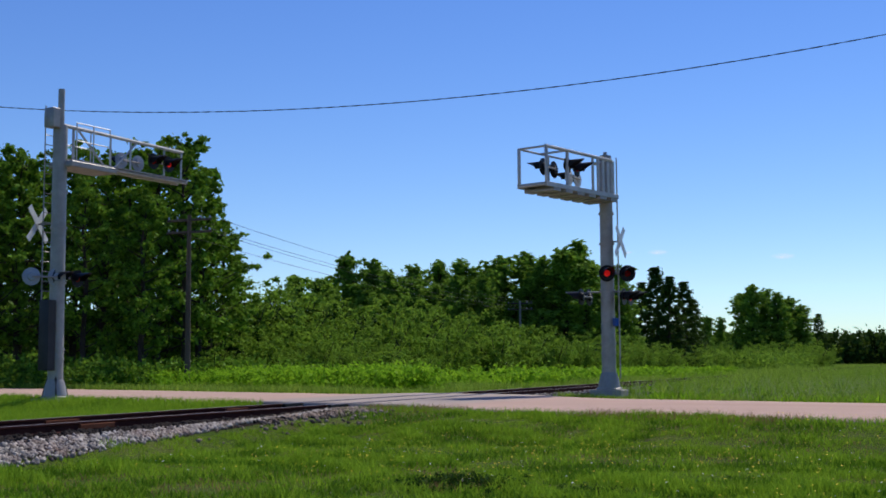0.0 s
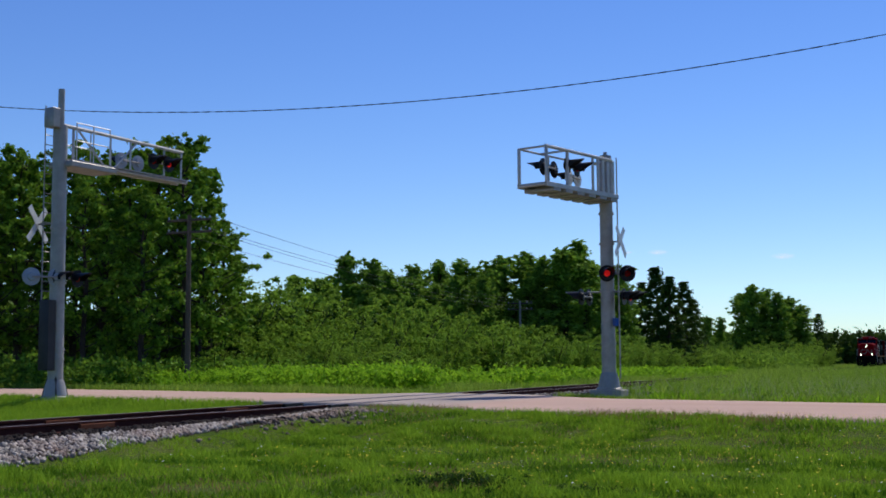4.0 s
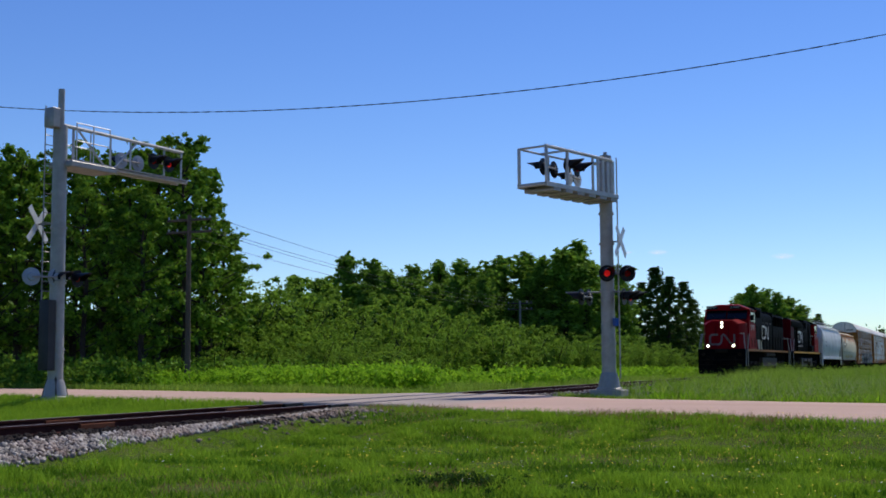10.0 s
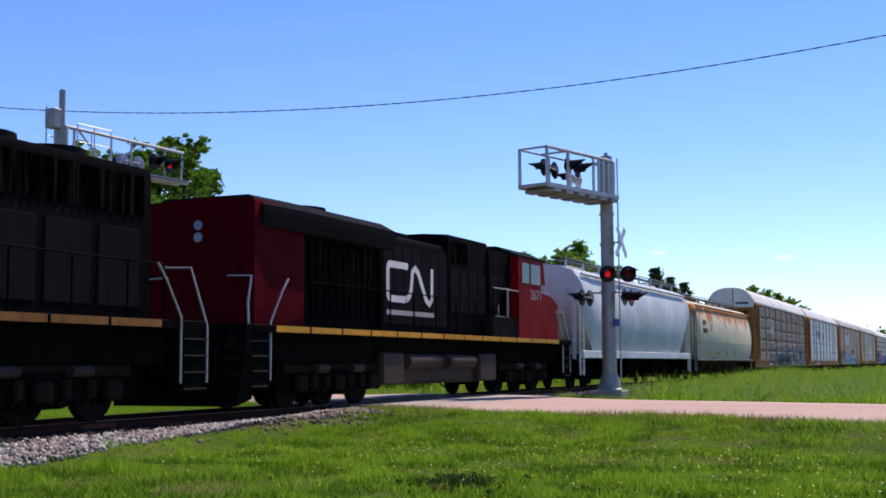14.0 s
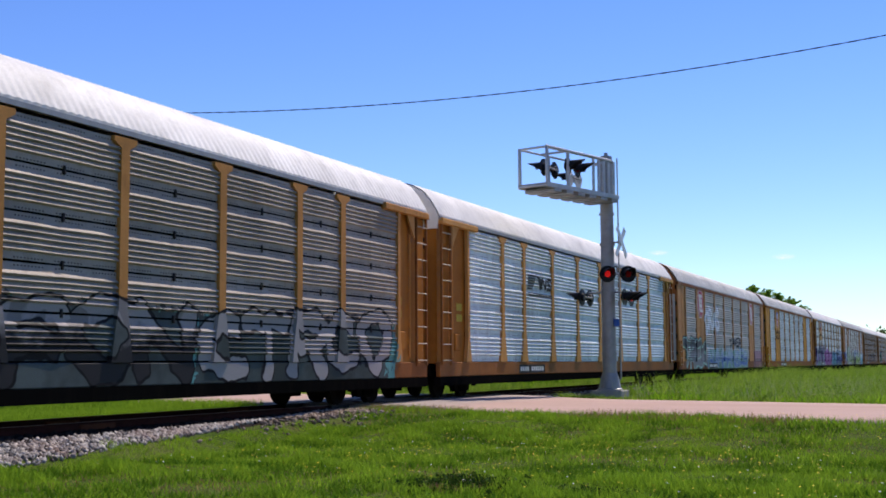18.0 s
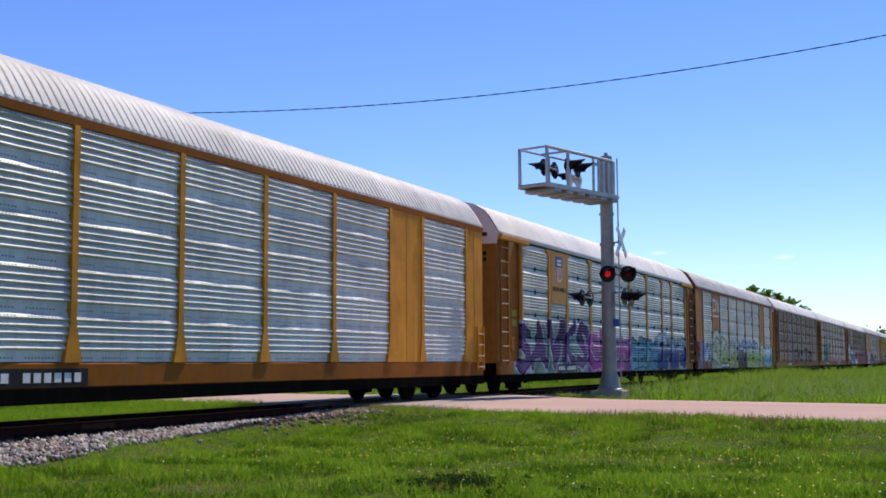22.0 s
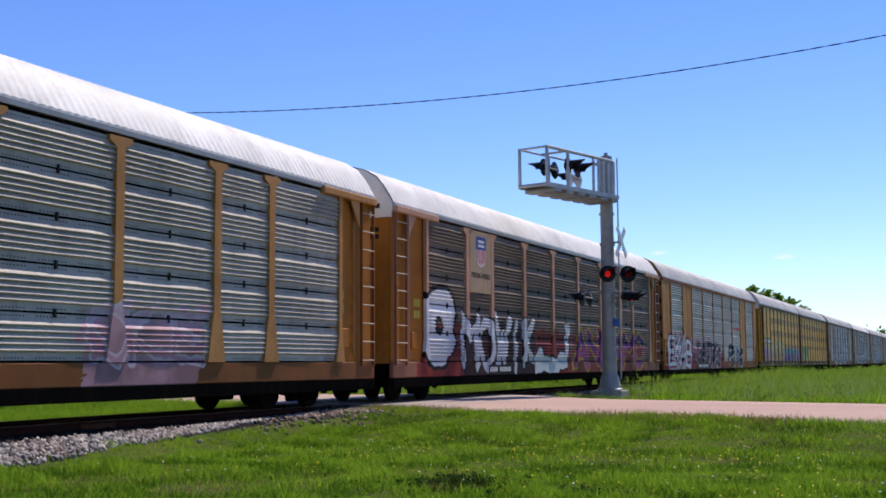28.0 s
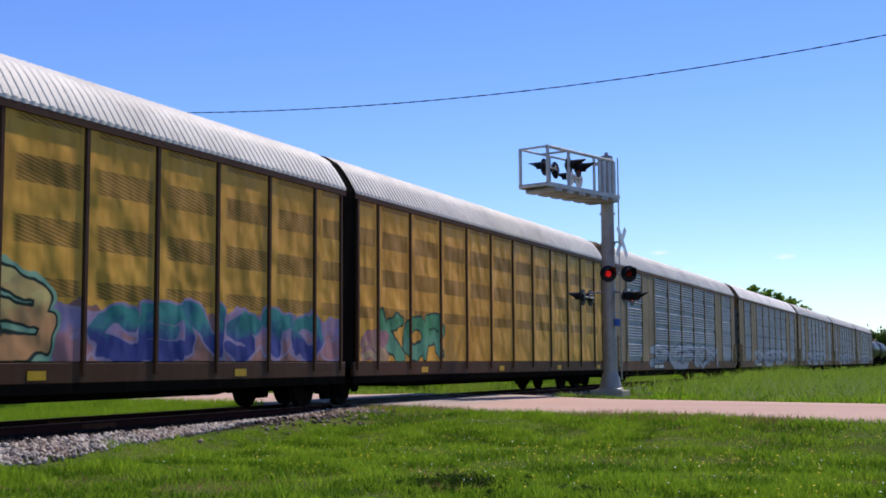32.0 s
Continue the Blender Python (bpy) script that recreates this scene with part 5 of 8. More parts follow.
def wheel_mesh(r):
    if r not in wheel_meshes:
        prof = [(0.0, -0.02), (0.1, -0.05), (0.14, -0.02), (r * 0.72, 0.0), (r - 0.06, -0.05), (r, -0.055), (r + 0.005, 0.05), (r + 0.03, 0.065), (r + 0.025, 0.085), (r - 0.06, 0.08), (0.14, 0.05), (0.0, 0.05)]
        me = Geo().lathe(prof, (0, 0, 0), (0, 1, 0), 24).mesh("wheel")
        me.materials.append(WHEEL)
        wheel_meshes[r] = me
    return wheel_meshes[r]


def bogie(parent, x, axles, r, mat=None):
    """A truck: cast side frames with springs, bolster, and its wheels."""
    g = Geo()
    half = (axles[-1] - axles[0]) / 2
    for s in (-1, 1):
        y0, y1 = (s * 0.98, s * 1.14)
        pts = [(-half - 0.28, r + 0.02), (-half - 0.2, r + 0.17), (-half + 0.2, r + 0.2), (-0.45, r + 0.32), (0.45, r + 0.32), (half - 0.2, r + 0.2), (half + 0.2, r + 0.17), (half + 0.28, r + 0.02),
               (half - 0.3, r - 0.06), (0.5, r - 0.26), (-0.5, r - 0.26), (-half + 0.3, r - 0.06)]
        g.prism(pts, min(y0, y1), max(y0, y1))
        for a in axles:
            g.disc((a, s * 1.1, r), (0, s, 0), 0.13, 0.09, 10)
        for k in (-0.2, 0.0, 0.2):
            g.tube([(k, s * 1.17, r - 0.2), (k, s * 1.17, r + 0.12)], 0.07, 8)
    g.box(-0.22, 0.22, -1.1, 1.1, r - 0.05, r + 0.3, 0.03)
    b = part("bogie", g, mat or GRIME_AND_SHADE, parent, "grimy cast-steel truck")
    b.location.x = x
    for a in axles:
        for s in (-1, 1):
            w = part("wheel", wheel_mesh(r), WHEEL, b, "worn steel wheel")
            w.location, w.rotation_euler = (a, 0.755 * s, r), (0, 0, 0 if s < 0 else math.pi)
        ax = part("axle", Geo().tube([(a, -0.74, r), (a, 0.74, r)], 0.08, 8), GRIME_AND_SHADE, b)
    return b


def coupler(parent, x, way):
    g = Geo().box(min(x, x + way * 0.75), max(x, x + way * 0.75), -0.09, 0.09, 0.72, 0.94, 0.03)
    g.box(min(x + way * 0.65, x + way * 0.95), max(x + way * 0.65, x + way * 0.95), -0.16, 0.14, 0.68, 0.98, 0.04)
    part("coupler", g, GRIME_AND_SHADE, parent, "rusty knuckle coupler")
    pts = [(x, -0.35, 0.78), (x + way * 0.3, -0.36, 0.42), (x + way * 0.65, -0.32, 0.36), (x + way * 0.9, -0.2, 0.55)]
    part("brake_hose", Geo().tube(pts, 0.03, 6), GRIME_AND_SHADE, parent)


def rib_profile(holed):
    """(depth, z) pieces of a ribbed side: rounded ridges and a flat band on each of five sheets."""
    pieces = []
    for k in range(5):
        z0 = 1.0 + 0.748 * k
        pts = [(0.0, z0 + (0.018 if holed else 0.0))]
        first, count, pitch = (0.14, 5, 0.096) if holed else (0.17, 5, 0.114)
        for i in range(count):
            for d, u in ((0.0, 0.0), (0.034, 0.13), (0.054, 0.3), (0.044, 0.48), (0.02, 0.72), (0.004, 0.9)):
                pts.append((d, z0 + first + pitch * (i + u)))
        pts.append((0.0, z0 + first + pitch * count))
        pts.append((0.0, z0 + (0.73 if holed else 0.748)))
        pieces.append(pts)
    return pieces


def ribbed(x0, x1, y=-1.53, seed=0, holed=False):
    """One bay of ribbed sheets, a little buckled; on the holed kind the sheets stand apart."""
    r = random.Random(seed)
    cols, sheets = 4, []
    for pts in rib_profile(holed):
        verts, faces, n = [], [], len(pts)
        for i in range(cols + 1):
            t = i / cols
            sag = 0.016 * math.sin(t * math.pi) * r.uniform(-1, 1)
            lift = r.uniform(-0.004, 0.004) if holed else 0.0
            for d, z in pts:
                verts.append((x0 + (x1 - x0) * t, y - d + sag, z + lift))
        for i in range(cols):
            for k in range(n - 1):
                faces.append((i * n + k, (i + 1) * n + k, (i + 1) * n + k + 1, i * n + k + 1))
        sheets.append(Geo().add(verts, faces))
    return sheets


ROOF_SECTION = [(-1.57, 4.86), (-1.57, 4.92), (-1.5, 5.05), (-1.31, 5.35), (-1.12, 5.58), (-0.8, 5.77), (-0.45, 5.86), (0, 5.89)]
ROOF_SECTION = ROOF_SECTION + [(-y, z) for y, z in reversed(ROOF_SECTION[:-1])]
roof_meshes = {}


def roof_mesh(length, mat, key):
    """Cross-ribbed roof sheet with rounded shoulders."""
    if (length, key) not in roof_meshes:
        deep = 0.015 if key == "grey" else 0.009
        rings, x = [], 0.0
        while x < length - 0.2:
            for dx, d in ((0.0, 0.0), (0.06, 0.0), (0.085, deep), (0.175, deep)):
                rings.append((x + dx, [(y * (1 + d * 0.4), z + d * (0.0 if z < 4.9 else 1.0 if z < 5.5 else 0.3)) for y, z in ROOF_SECTION]))
            x += 0.2
        rings.append((length, ROOF_SECTION))
        me = Geo().loft(rings, closed=False).mesh("roof", 25)
        me.materials.append(mat)
        roof_meshes[(length, key)] = me
    return roof_meshes[(length, key)]


def ladder_side(parent, x0, x1, z0, z1, y, mat, n=9):
    for x in (x0, x1):
        part("ladder_rail", Geo().box(x - 0.025, x + 0.025, y - 0.03, y + 0.03, z0, z1), mat, parent)
    for k in range(n):
        z = z0 + (z1 - z0) * (k + 0.3) / n
        part("rung", Geo().tube([(x0, y - 0.02, z), (x1, y - 0.02, z)], 0.016, 5), RUNGS, parent)


train = []


def wagon(name, start, label, category="freight wagon", group="wagons of the train"):
    ob = thing(name, pose(start + SPEED * 18, 0, 0), label, category, group)
    train.append((ob, start))
    return ob


def rack_base(ob, L, sill_mat, roof_mat, key, x0=0.55, eave_mat=None):
    """Underframe, dark block for the shaded inside, roof, trucks and couplers of an autorack."""
    part("underframe", Geo().box(x0 + 0.1, L - 0.1, -1.25, 1.25, 0.62, 1.0, 0.02), GRIME_AND_SHADE, ob, "dark steel underframe")
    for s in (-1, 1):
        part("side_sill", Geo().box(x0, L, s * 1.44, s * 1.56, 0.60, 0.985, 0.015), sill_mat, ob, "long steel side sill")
        # The flange hangs lower to include the black shadow under the sill.
        part("sill_flange", Geo().box(x0, L, s * 1.36, s * 1.575, 0.36, 0.6), GRIME_AND_SHADE, ob, "black lower edge of the sill, deepened to take in its shadow")
    part("centre_sill", Geo().prism([(x0 + 1.2, 0.66), (L - 1.2, 0.66), (L - 5.2, 0.34), (x0 + 5.2, 0.34)], -0.95, 0.95), GRIME_AND_SHADE, ob, "deep fish-belly centre sill")
    # A black block is added for the shade behind the sheets.
    part("dark_filler", Geo().box(x0 + 0.4, L - 0.4, -1.3, 1.44, 1.0, 4.78), GRIME_AND_SHADE, ob, "solid dark block standing for the shaded inside")
    roof = part("roof", roof_mesh(round(L - x0, 2), roof_mat, key), roof_mat, ob, "white ribbed metal roof")
    roof.location.x = x0
    for s in (-1, 1):
        part("eave_rail", Geo().box(x0, L, s * 1.5, s * 1.585, 4.73 if eave_mat is None else 4.79, 4.875), eave_mat or sill_mat, ob)
    for x in (3.1, L - 2.6):
        bogie(ob, x, (-0.88, 0.88), 0.42)
    coupler(ob, x0, -1)
    coupler(ob, L, 1)


def gable(ob, x, low, mat, way):
    pts = [(y * 0.985, z - 0.02) for y, z in ROOF_SECTION if z >= low] + [(1.5, low), (-1.5, low)]
    n = len(pts)
    verts = [(x, y, z) for y, z in pts] + [(x + way * 0.05, y, z) for y, z in pts]
    faces = [tuple(range(n)), tuple(range(2 * n - 1, n - 1, -1))] + [(i, n + i, n + (i + 1) % n, (i + 1) % n) for i in range(n)]
    part("end_gable", Geo().add(verts, faces), mat, ob, "pale upper end panel")


def post(ob, x, mat, flare=True):
    """An upright rib of the rack, wider at its foot."""
    w = 0.11
    if flare:
        prof = [(x - 0.28, 0.99), (x + 0.28, 0.99), (x + w + 0.04, 1.75), (x + w, 1.9), (x + w, 4.55), (x + 0.3, 4.66), (x + 0.3, 4.74), (x - 0.3, 4.74), (x - 0.3, 4.66), (x - w, 4.55), (x - w, 1.9), (x - w - 0.04, 1.75)]
    else:
        prof = [(x - 0.2, 0.99), (x + 0.2, 0.99), (x + 0.07, 1.6), (x + 0.07, 4.74), (x - 0.07, 4.74), (x - 0.07, 1.6)]
    part("post", Geo().prism(prof, -1.60, -1.5), mat, ob)


def far_side(ob, L, mat):
    part("side_panel", Geo().box(2.0, L - 1.6, 1.47, 1.53, 1.0, 4.74), mat, ob)


def mark(ob, x0, x1, z0, z1, text, y=-1.562):
    """Reporting mark on its black plate."""
    part("marking_plate", Geo().box(x0, x1, y - 0.004, y, z0, z1), PLATE, ob)
    n = 11
    for k in range(n):
        if k != 4:
            w = (x1 - x0 - 0.2) / n
            part("marking", Geo().box(x0 + 0.1 + w * k, x0 + 0.1 + w * (k + 0.68), y - 0.008, y - 0.004, z0 + (z1 - z0) * 0.24, z0 + (z1 - z0) * 0.76), LETTER, ob)


def shield(ob, x, z0, z1, w, y):
    """Heraldic badge: blue chief over red and white stripes."""
    h = z1 - z0
    blue = worn("badge blue", (0.03, 0.07, 0.32), 0.5)
    red = worn("badge red", (0.55, 0.03, 0.05), 0.5)
    g = Geo().prism([(x - w / 2, z0 + h * 0.56), (x + w / 2, z0 + h * 0.56), (x + w * 0.5, z1 - h * 0.1), (x + w * 0.36, z1), (x + w * 0.12, z1 - h * 0.05), (x, z1), (x - w * 0.12, z1 - h * 0.05), (x - w * 0.36, z1), (x - w * 0.5, z1 - h * 0.1)], y - 0.005, y)
    part("badge", g, blue, ob, "blue head of a striped shield badge")
    part("badge", Geo().prism([(x - w * 0.47, z0 + h * 0.55), (x + w * 0.47, z0 + h * 0.55), (x + w * 0.46, z0 + h * 0.16), (x + w * 0.2, z0 + h * 0.04), (x, z0), (x - w * 0.2, z0 + h * 0.04), (x - w * 0.46, z0 + h * 0.16)], y - 0.004, y), LETTER, ob, "white field of a striped shield badge")
    g = Geo()
    for k in range(-2, 3):
        g.box(x + k * w * 0.18 - w * 0.045, x + k * w * 0.18 + w * 0.045, y - 0.008, y - 0.004, z0 + h * (0.05 + 0.05 * abs(k)), z0 + h * 0.54)
    part("badge_stripes", g, red, ob, "red stripes")
    g = Geo()
    for k in (0, 1):
        g.box(x - w * 0.32, x + w * 0.32, y - 0.009, y - 0.005, z0 + h * (0.64 + 0.14 * k), z0 + h * (0.72 + 0.14 * k))
    part("badge_bars", g, LETTER, ob)


clip_mesh = Geo().box(-0.025, 0.025, -0.03, 0.02, -0.07, 0.07, 0.008).mesh("sheet_clip")
BAYS_A = (2.55, 5.35, 7.3, 10.2, 13.1, 16.0, 18.95, 21.85, 23.8, 26.75)


def rack_posts(start, label, panel, paint, zones=(), mark_text="", plate=(6.8, 9.3), logo=None, gable_mat=None, end=(0.44, 0.16, 0.022), gaps=True):
    """Autorack with outside posts and ladders at its ends."""
    ob = wagon("autorack_wagon", start, label)
    L = 28.5
    P = side_paint("ribbed zinc sheet", panel, zones, 0.52, 0.2 if panel[2] > 0.6 else 0.05, (0.18, 0.115, 0.08), 0.4, "holes")
    C = side_paint("rack paint", paint, zones, 0.55)
    S = side_paint("sill paint", tuple(v * q for v, q in zip(paint, (0.46, 0.36, 0.34))), zones, 0.6)
    E = side_paint("end paint", end, (), 0.55)
    rack_base(ob, L, S, ROOF, "white", 0.55, STEEL)
    for k, (a, b) in enumerate(zip(BAYS_A, BAYS_A[1:])):
        for sheet in ribbed(a + 0.02, b - 0.02, seed=k, holed=gaps):
            part("side_sheet", sheet, P, ob, "ribbed perforated metal sheet", 60)
        for i in range(1, 5) if gaps else ():
            part("sheet_clip", clip_mesh, PLATE, ob).location = ((a + b) / 2, -1.54, 1.0 + 0.748 * i)
    for k, x in enumerate(BAYS_A):
        post(ob, x, C, k not in (0, len(BAYS_A) - 1))
    far_side(ob, L, P)
    for x, way in ((0.58, 1), (L - 0.03, -1)):
        gable(ob, x, 4.55, gable_mat or ROOF, -way)
        part("gable_seam", Geo().box(x - way * 0.062, x - way * 0.05, -0.22, -0.17, 4.56, 5.8), PLATE, ob)
        if way > 0:
            if "silver autorack with yellow" in label:
                words(ob, "HEIGHT CAR", x - 0.052, -0.3, 4.78, 0.15, PLATE, width=1.0, back=True)
            else:
                part("marking", Geo().box(x - 0.058, x - 0.05, -1.2, -0.35, 4.78, 4.9), PLATE, ob)
            for z in (4.2, 4.02):
                part("marking", Geo().box(x - 0.005, x, -1.15, -0.8, z, z + 0.12), PLATE, ob)
        part("end_door", Geo().box(x, x + way * 0.06, -1.42, 1.42, 0.95, 4.57, 0.01), E, ob, "tall folding end door")
        for y in (-0.72, 0.0, 0.72):
            part("door_rib", Geo().box(x - way * 0.05, x, y - 0.03, y + 0.03, 1.0, 4.5), E, ob)
        a, b = (x + 0.04, x + 0.70) if way > 0 else (x - 0.70, x - 0.04)
        ladder_side(ob, a + 0.05, b, 0.9, 4.75, -1.57, S)
        part("end_sheet", Geo().box(min(x, x + way * 1.95), max(x, x + way * 1.95), -1.47, -1.42, 0.98, 4.75), E, ob, "plain end side sheet")
        part("end_cap_rail", Geo().box(min(x, x + way * 2.6), max(x, x + way * 2.6), -1.66, -1.5, 4.68, 4.84, 0.02), C, ob)
        # Plate added in the shape of the sunlit triangle under the cap rail.
        part("sun_patch_gusset", Geo().prism([(x + way * 0.8, 4.68), (x + way * 1.25, 4.68), (x + way * 0.8, 4.1)], -1.6, -1.56), C, ob)
        for z in (2.1, 2.4):
            part("placard", Geo().box(x + way * 1.35, x + way * 1.75, -1.476, -1.47, z, z + 0.2), worn("yellow placard", (0.5, 0.38, 0.04), 0.5), ob, "small yellow placard")
        part("latch_bar", Geo().tube([(x + way * 0.95, -1.52, 1.1), (x + way * 0.95, -1.52, 4.2)], 0.025, 6), C, ob)
        part("brake_box", Geo().box(x + way * 1.15, x + way * 1.6, -1.52, -1.42, 1.3, 1.75, 0.02), E, ob)
    mark(ob, plate[0], plate[1], 0.64, 0.9, mark_text)
    if logo:
        logo(ob)
    return ob


BAYS_B = (2.4, 5.05, 7.2, 10.0, 12.85, 15.7, 18.6, 21.5, 23.4, 26.4)


def rack_flush(start, label, panel, paint, zones=(), mark_text="", plate=(6.8, 9.3), logo=None, roof=None, solid=(1, 7), leaf=(0.10, 0.10, 0.11)):
    """Autorack with flush sides, solid logo bays and closed ends."""
    ob = wagon("autorack_wagon", start, label)
    L = 27.7
    P = side_paint("ribbed zinc sheet", panel, zones, 0.52, 0.2, (0.18, 0.125, 0.09), 0.36, "plain")
    C = side_paint("rack paint", paint, zones, 0.55, dent=0.07)
    D = side_paint("dark end paint", tuple(v * q for v, q in zip(paint, (0.5, 0.4, 0.35))), (), 0.6)
    S = side_paint("sill paint", tuple(v * q for v, q in zip(paint, (0.45, 0.34, 0.32))), zones, 0.6)
    rack_base(ob, L, S, roof or ROOF_GREY, "grey" if roof is None else "white", 0.75)
    for k, (a, b) in enumerate(zip(BAYS_B, BAYS_B[1:])):
        if k in solid:
            g = Geo().box(a, b, -1.565, -1.5, 0.985, 4.74, 0.008)
            g.box((a + b) / 2 - 0.012, (a + b) / 2 + 0.012, -1.572, -1.565, 1.0, 4.7)
            part("plain_panel", g, C, ob, "plain painted steel panel")
        else:
            for sheet in ribbed(a + 0.03, b - 0.03, seed=k + 20):
                part("side_sheet", sheet, P, ob, "ribbed metal sheet", 60)
    for k, x in enumerate(BAYS_B):
        post(ob, x, C, False)
    for a, b in ((0.75, 2.4), (26.4, L)):
        g = Geo().box(a, b, -1.56, -1.5, 0.985, 4.74, 0.008)
        g.box((a + b) / 2 - 0.015, (a + b) / 2 + 0.015, -1.57, -1.56, 1.0, 4.7)
        part("end_sheet", g, C, ob, "plain end side sheet")
        x = a + 0.3 if a < 5 else b - 0.3
        ladder_side(ob, x - 0.22, x + 0.22, 0.75, 2.0, -1.6, C, 4)
    far_side(ob, L, P)
    for x, way in ((0.75, 1), (L, -1)):
        sec = [(-1.5, 0.95), (-1.5, 4.85)] + [(y * 0.96, z) for y, z in ROOF_SECTION if z > 4.9] + [(1.5, 4.85), (1.5, 0.95)]
        inner = [(y * 0.55, 0.95 + (z - 0.95) * 0.985) for y, z in sec]
        n = len(sec)
        g = Geo().add([(x, y, z) for y, z in sec] + [(x - way * 0.42, y, z) for y, z in inner],
                      [(i, (i + 1) % n, n + (i + 1) % n, n + i) for i in range(n)] + [tuple(range(n, 2 * n))])
        part("end_door", g, D, ob, "closed curved end doors")
        # door leaf, placard and hinges on the slanting corner of the end
        def slant(t, z, out):
            return (x - way * (0.42 * t + out), -1.5 + 0.675 * t - out * 0.6, z)
        leaf_paint = worn("door leaf paint", leaf, 0.6, 0, (0.12, 0.08, 0.05), 0.5)
        for t0, t1, z0, z1, m in ((0.12, 0.72, 1.05, 4.25, leaf_paint), (0.76, 0.98, 4.3, 4.8, LETTER_DULL), (0.76, 0.98, 3.55, 3.95, LETTER_DULL)):
            v = [slant(t, z, o) for o in (0.0, 0.03) for t, z in ((t0, z0), (t1, z0), (t1, z1), (t0, z1))]
            part("door_leaf" if m is leaf_paint else "placard", Geo().add(v, [(0, 1, 2, 3), (7, 6, 5, 4), (0, 4, 5, 1), (1, 5, 6, 2), (2, 6, 7, 3), (3, 7, 4, 0)]), m, ob, "vertical folded door leaf" if m is leaf_paint else "small faded placard")
        for k in range(5):
            part("hinge", Geo().tube([slant(0.05, 1.3 + 0.8 * k, 0.02), slant(0.05, 1.5 + 0.8 * k, 0.02)], 0.035, 6), GRIME_AND_SHADE, ob)
        for y in (-0.95, -0.55, 0.0, 0.55):
            part("door_seal", Geo().box(x - way * 0.44, x - way * 0.2, y - 0.05, y + 0.05, 1.0, 5.4), D if y else GRIME_AND_SHADE, ob)
    mark(ob, plate[0], plate[1], 0.62, 0.9, mark_text)
    if logo:
        logo(ob)
    return ob


# sprayed colours
K = (0.01, 0.01, 0.012)


def emblem_patch(ob):
    part("logo_plate", Geo().box(6.75, 8.75, -1.585, -1.57, 2.95, 3.95), worn("pale plate", (0.42, 0.45, 0.46), 0.5, 0.2), ob, "paler repainted patch")
    emblem(ob, 6.85, 8.5, 3.28, 3.86, -1.586, worn("emblem red", (0.5, 0.03, 0.09), 0.5), "red ribbon emblem")


def emblem_black(ob):
    y = -1.58
    g = Geo()
    for k in range(6):
        g.prism([(7.72 - k * 0.02, 3.78 - k * 0.085), (8.5 - k * 0.07, 3.78 - k * 0.085), (8.42 - k * 0.07, 3.73 - k * 0.085), (7.70 - k * 0.02, 3.73 - k * 0.085)], y - 0.004, y)
    g.prism([(8.5, 3.8), (8.95, 3.72), (9.1, 3.45), (8.85, 3.3), (8.75, 3.55)], y - 0.004, y)
    part("emblem", g, PLATE, ob, "black horse-mane emblem")
    g = Geo()
    flat_stroke(g, [(9.02, 3.36), (9.08, 3.72)], 0.12, y)
    flat_stroke(g, [(9.1, 3.72), (9.42, 3.38)], 0.12, y)
    flat_stroke(g, [(9.44, 3.38), (9.5, 3.72)], 0.12, y)
    flat_stroke(g, [(10.02, 3.70), (9.66, 3.70), (9.64, 3.58), (9.98, 3.50), (9.96, 3.38), (9.58, 3.38)], 0.11, y)
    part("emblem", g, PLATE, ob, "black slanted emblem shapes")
    bars(ob, 7.65, 10.05, y, 3.08, 3.24, 1, PLATE)


def emblem_octagon(ob):
    red = worn("sign red", (0.55, 0.02, 0.06), 0.5)
    for x, z, r in ((6.13, 4.02, 0.82), (22.45, 4.02, 0.75)):
        for rr, m, d in ((r, LETTER, 0.0), (r * 0.93, red, 0.004), (r * 0.86, LETTER, 0.007), (r * 0.83, red, 0.01)):
            pts = [(x + math.cos(a) * rr * 1.0, z + math.sin(a) * rr) for a in [math.pi / 8 + k * math.pi / 4 for k in range(8)]]
            part("emblem", Geo().prism(pts, -1.576 - d, -1.57), m, ob, "red eight-sided sign")
        for k in range(4):
            for i in range(5):
                u = x - r * 0.52 + r * (0.05 * k + 0.19 * i)
                part("emblem_bar", Geo().box(u, u + r * (0.16 if i else 0.18), -1.588, -1.58, z + r * (0.46 - 0.3 * k) - (0.1 if i else 0.15), z + r * (0.46 - 0.3 * k) + 0.1), LETTER, ob)


def emblem_striped_shield(ob):
    shield(ob, 6.13, 3.45, 4.6, 0.95, -1.573)
    brown = worn("brown lettering", (0.07, 0.035, 0.015), 0.6)
    words(ob, "BUILDING", 5.3, -1.573, 3.0, 0.26, brown, width=1.62, label="dark brown slogan")
    words(ob, "AMERICA", 5.3, -1.573, 2.62, 0.26, brown, width=1.62, label="dark brown slogan")
    part("yellow_plate", Geo().box(1.75, 2.2, -1.575, -1.565, 1.05, 1.4), worn("lime label", (0.5, 0.5, 0.05), 0.5), ob)


def logo_post_shield(yellow):
    def f(ob):
        part("logo_plate", Geo().box(5.5, 7.15, -1.6, -1.56, 2.95, 4.72, 0.008), side_paint("logo plate paint", yellow, (), 0.5), ob, "plain painted logo plate")
        shield(ob, 6.35, 3.7, 4.6, 0.75, -1.602)
        words(ob, "BUILDING AMERICA", 5.62, -1.602, 3.38, 0.15, PLATE, width=1.44)
    return f


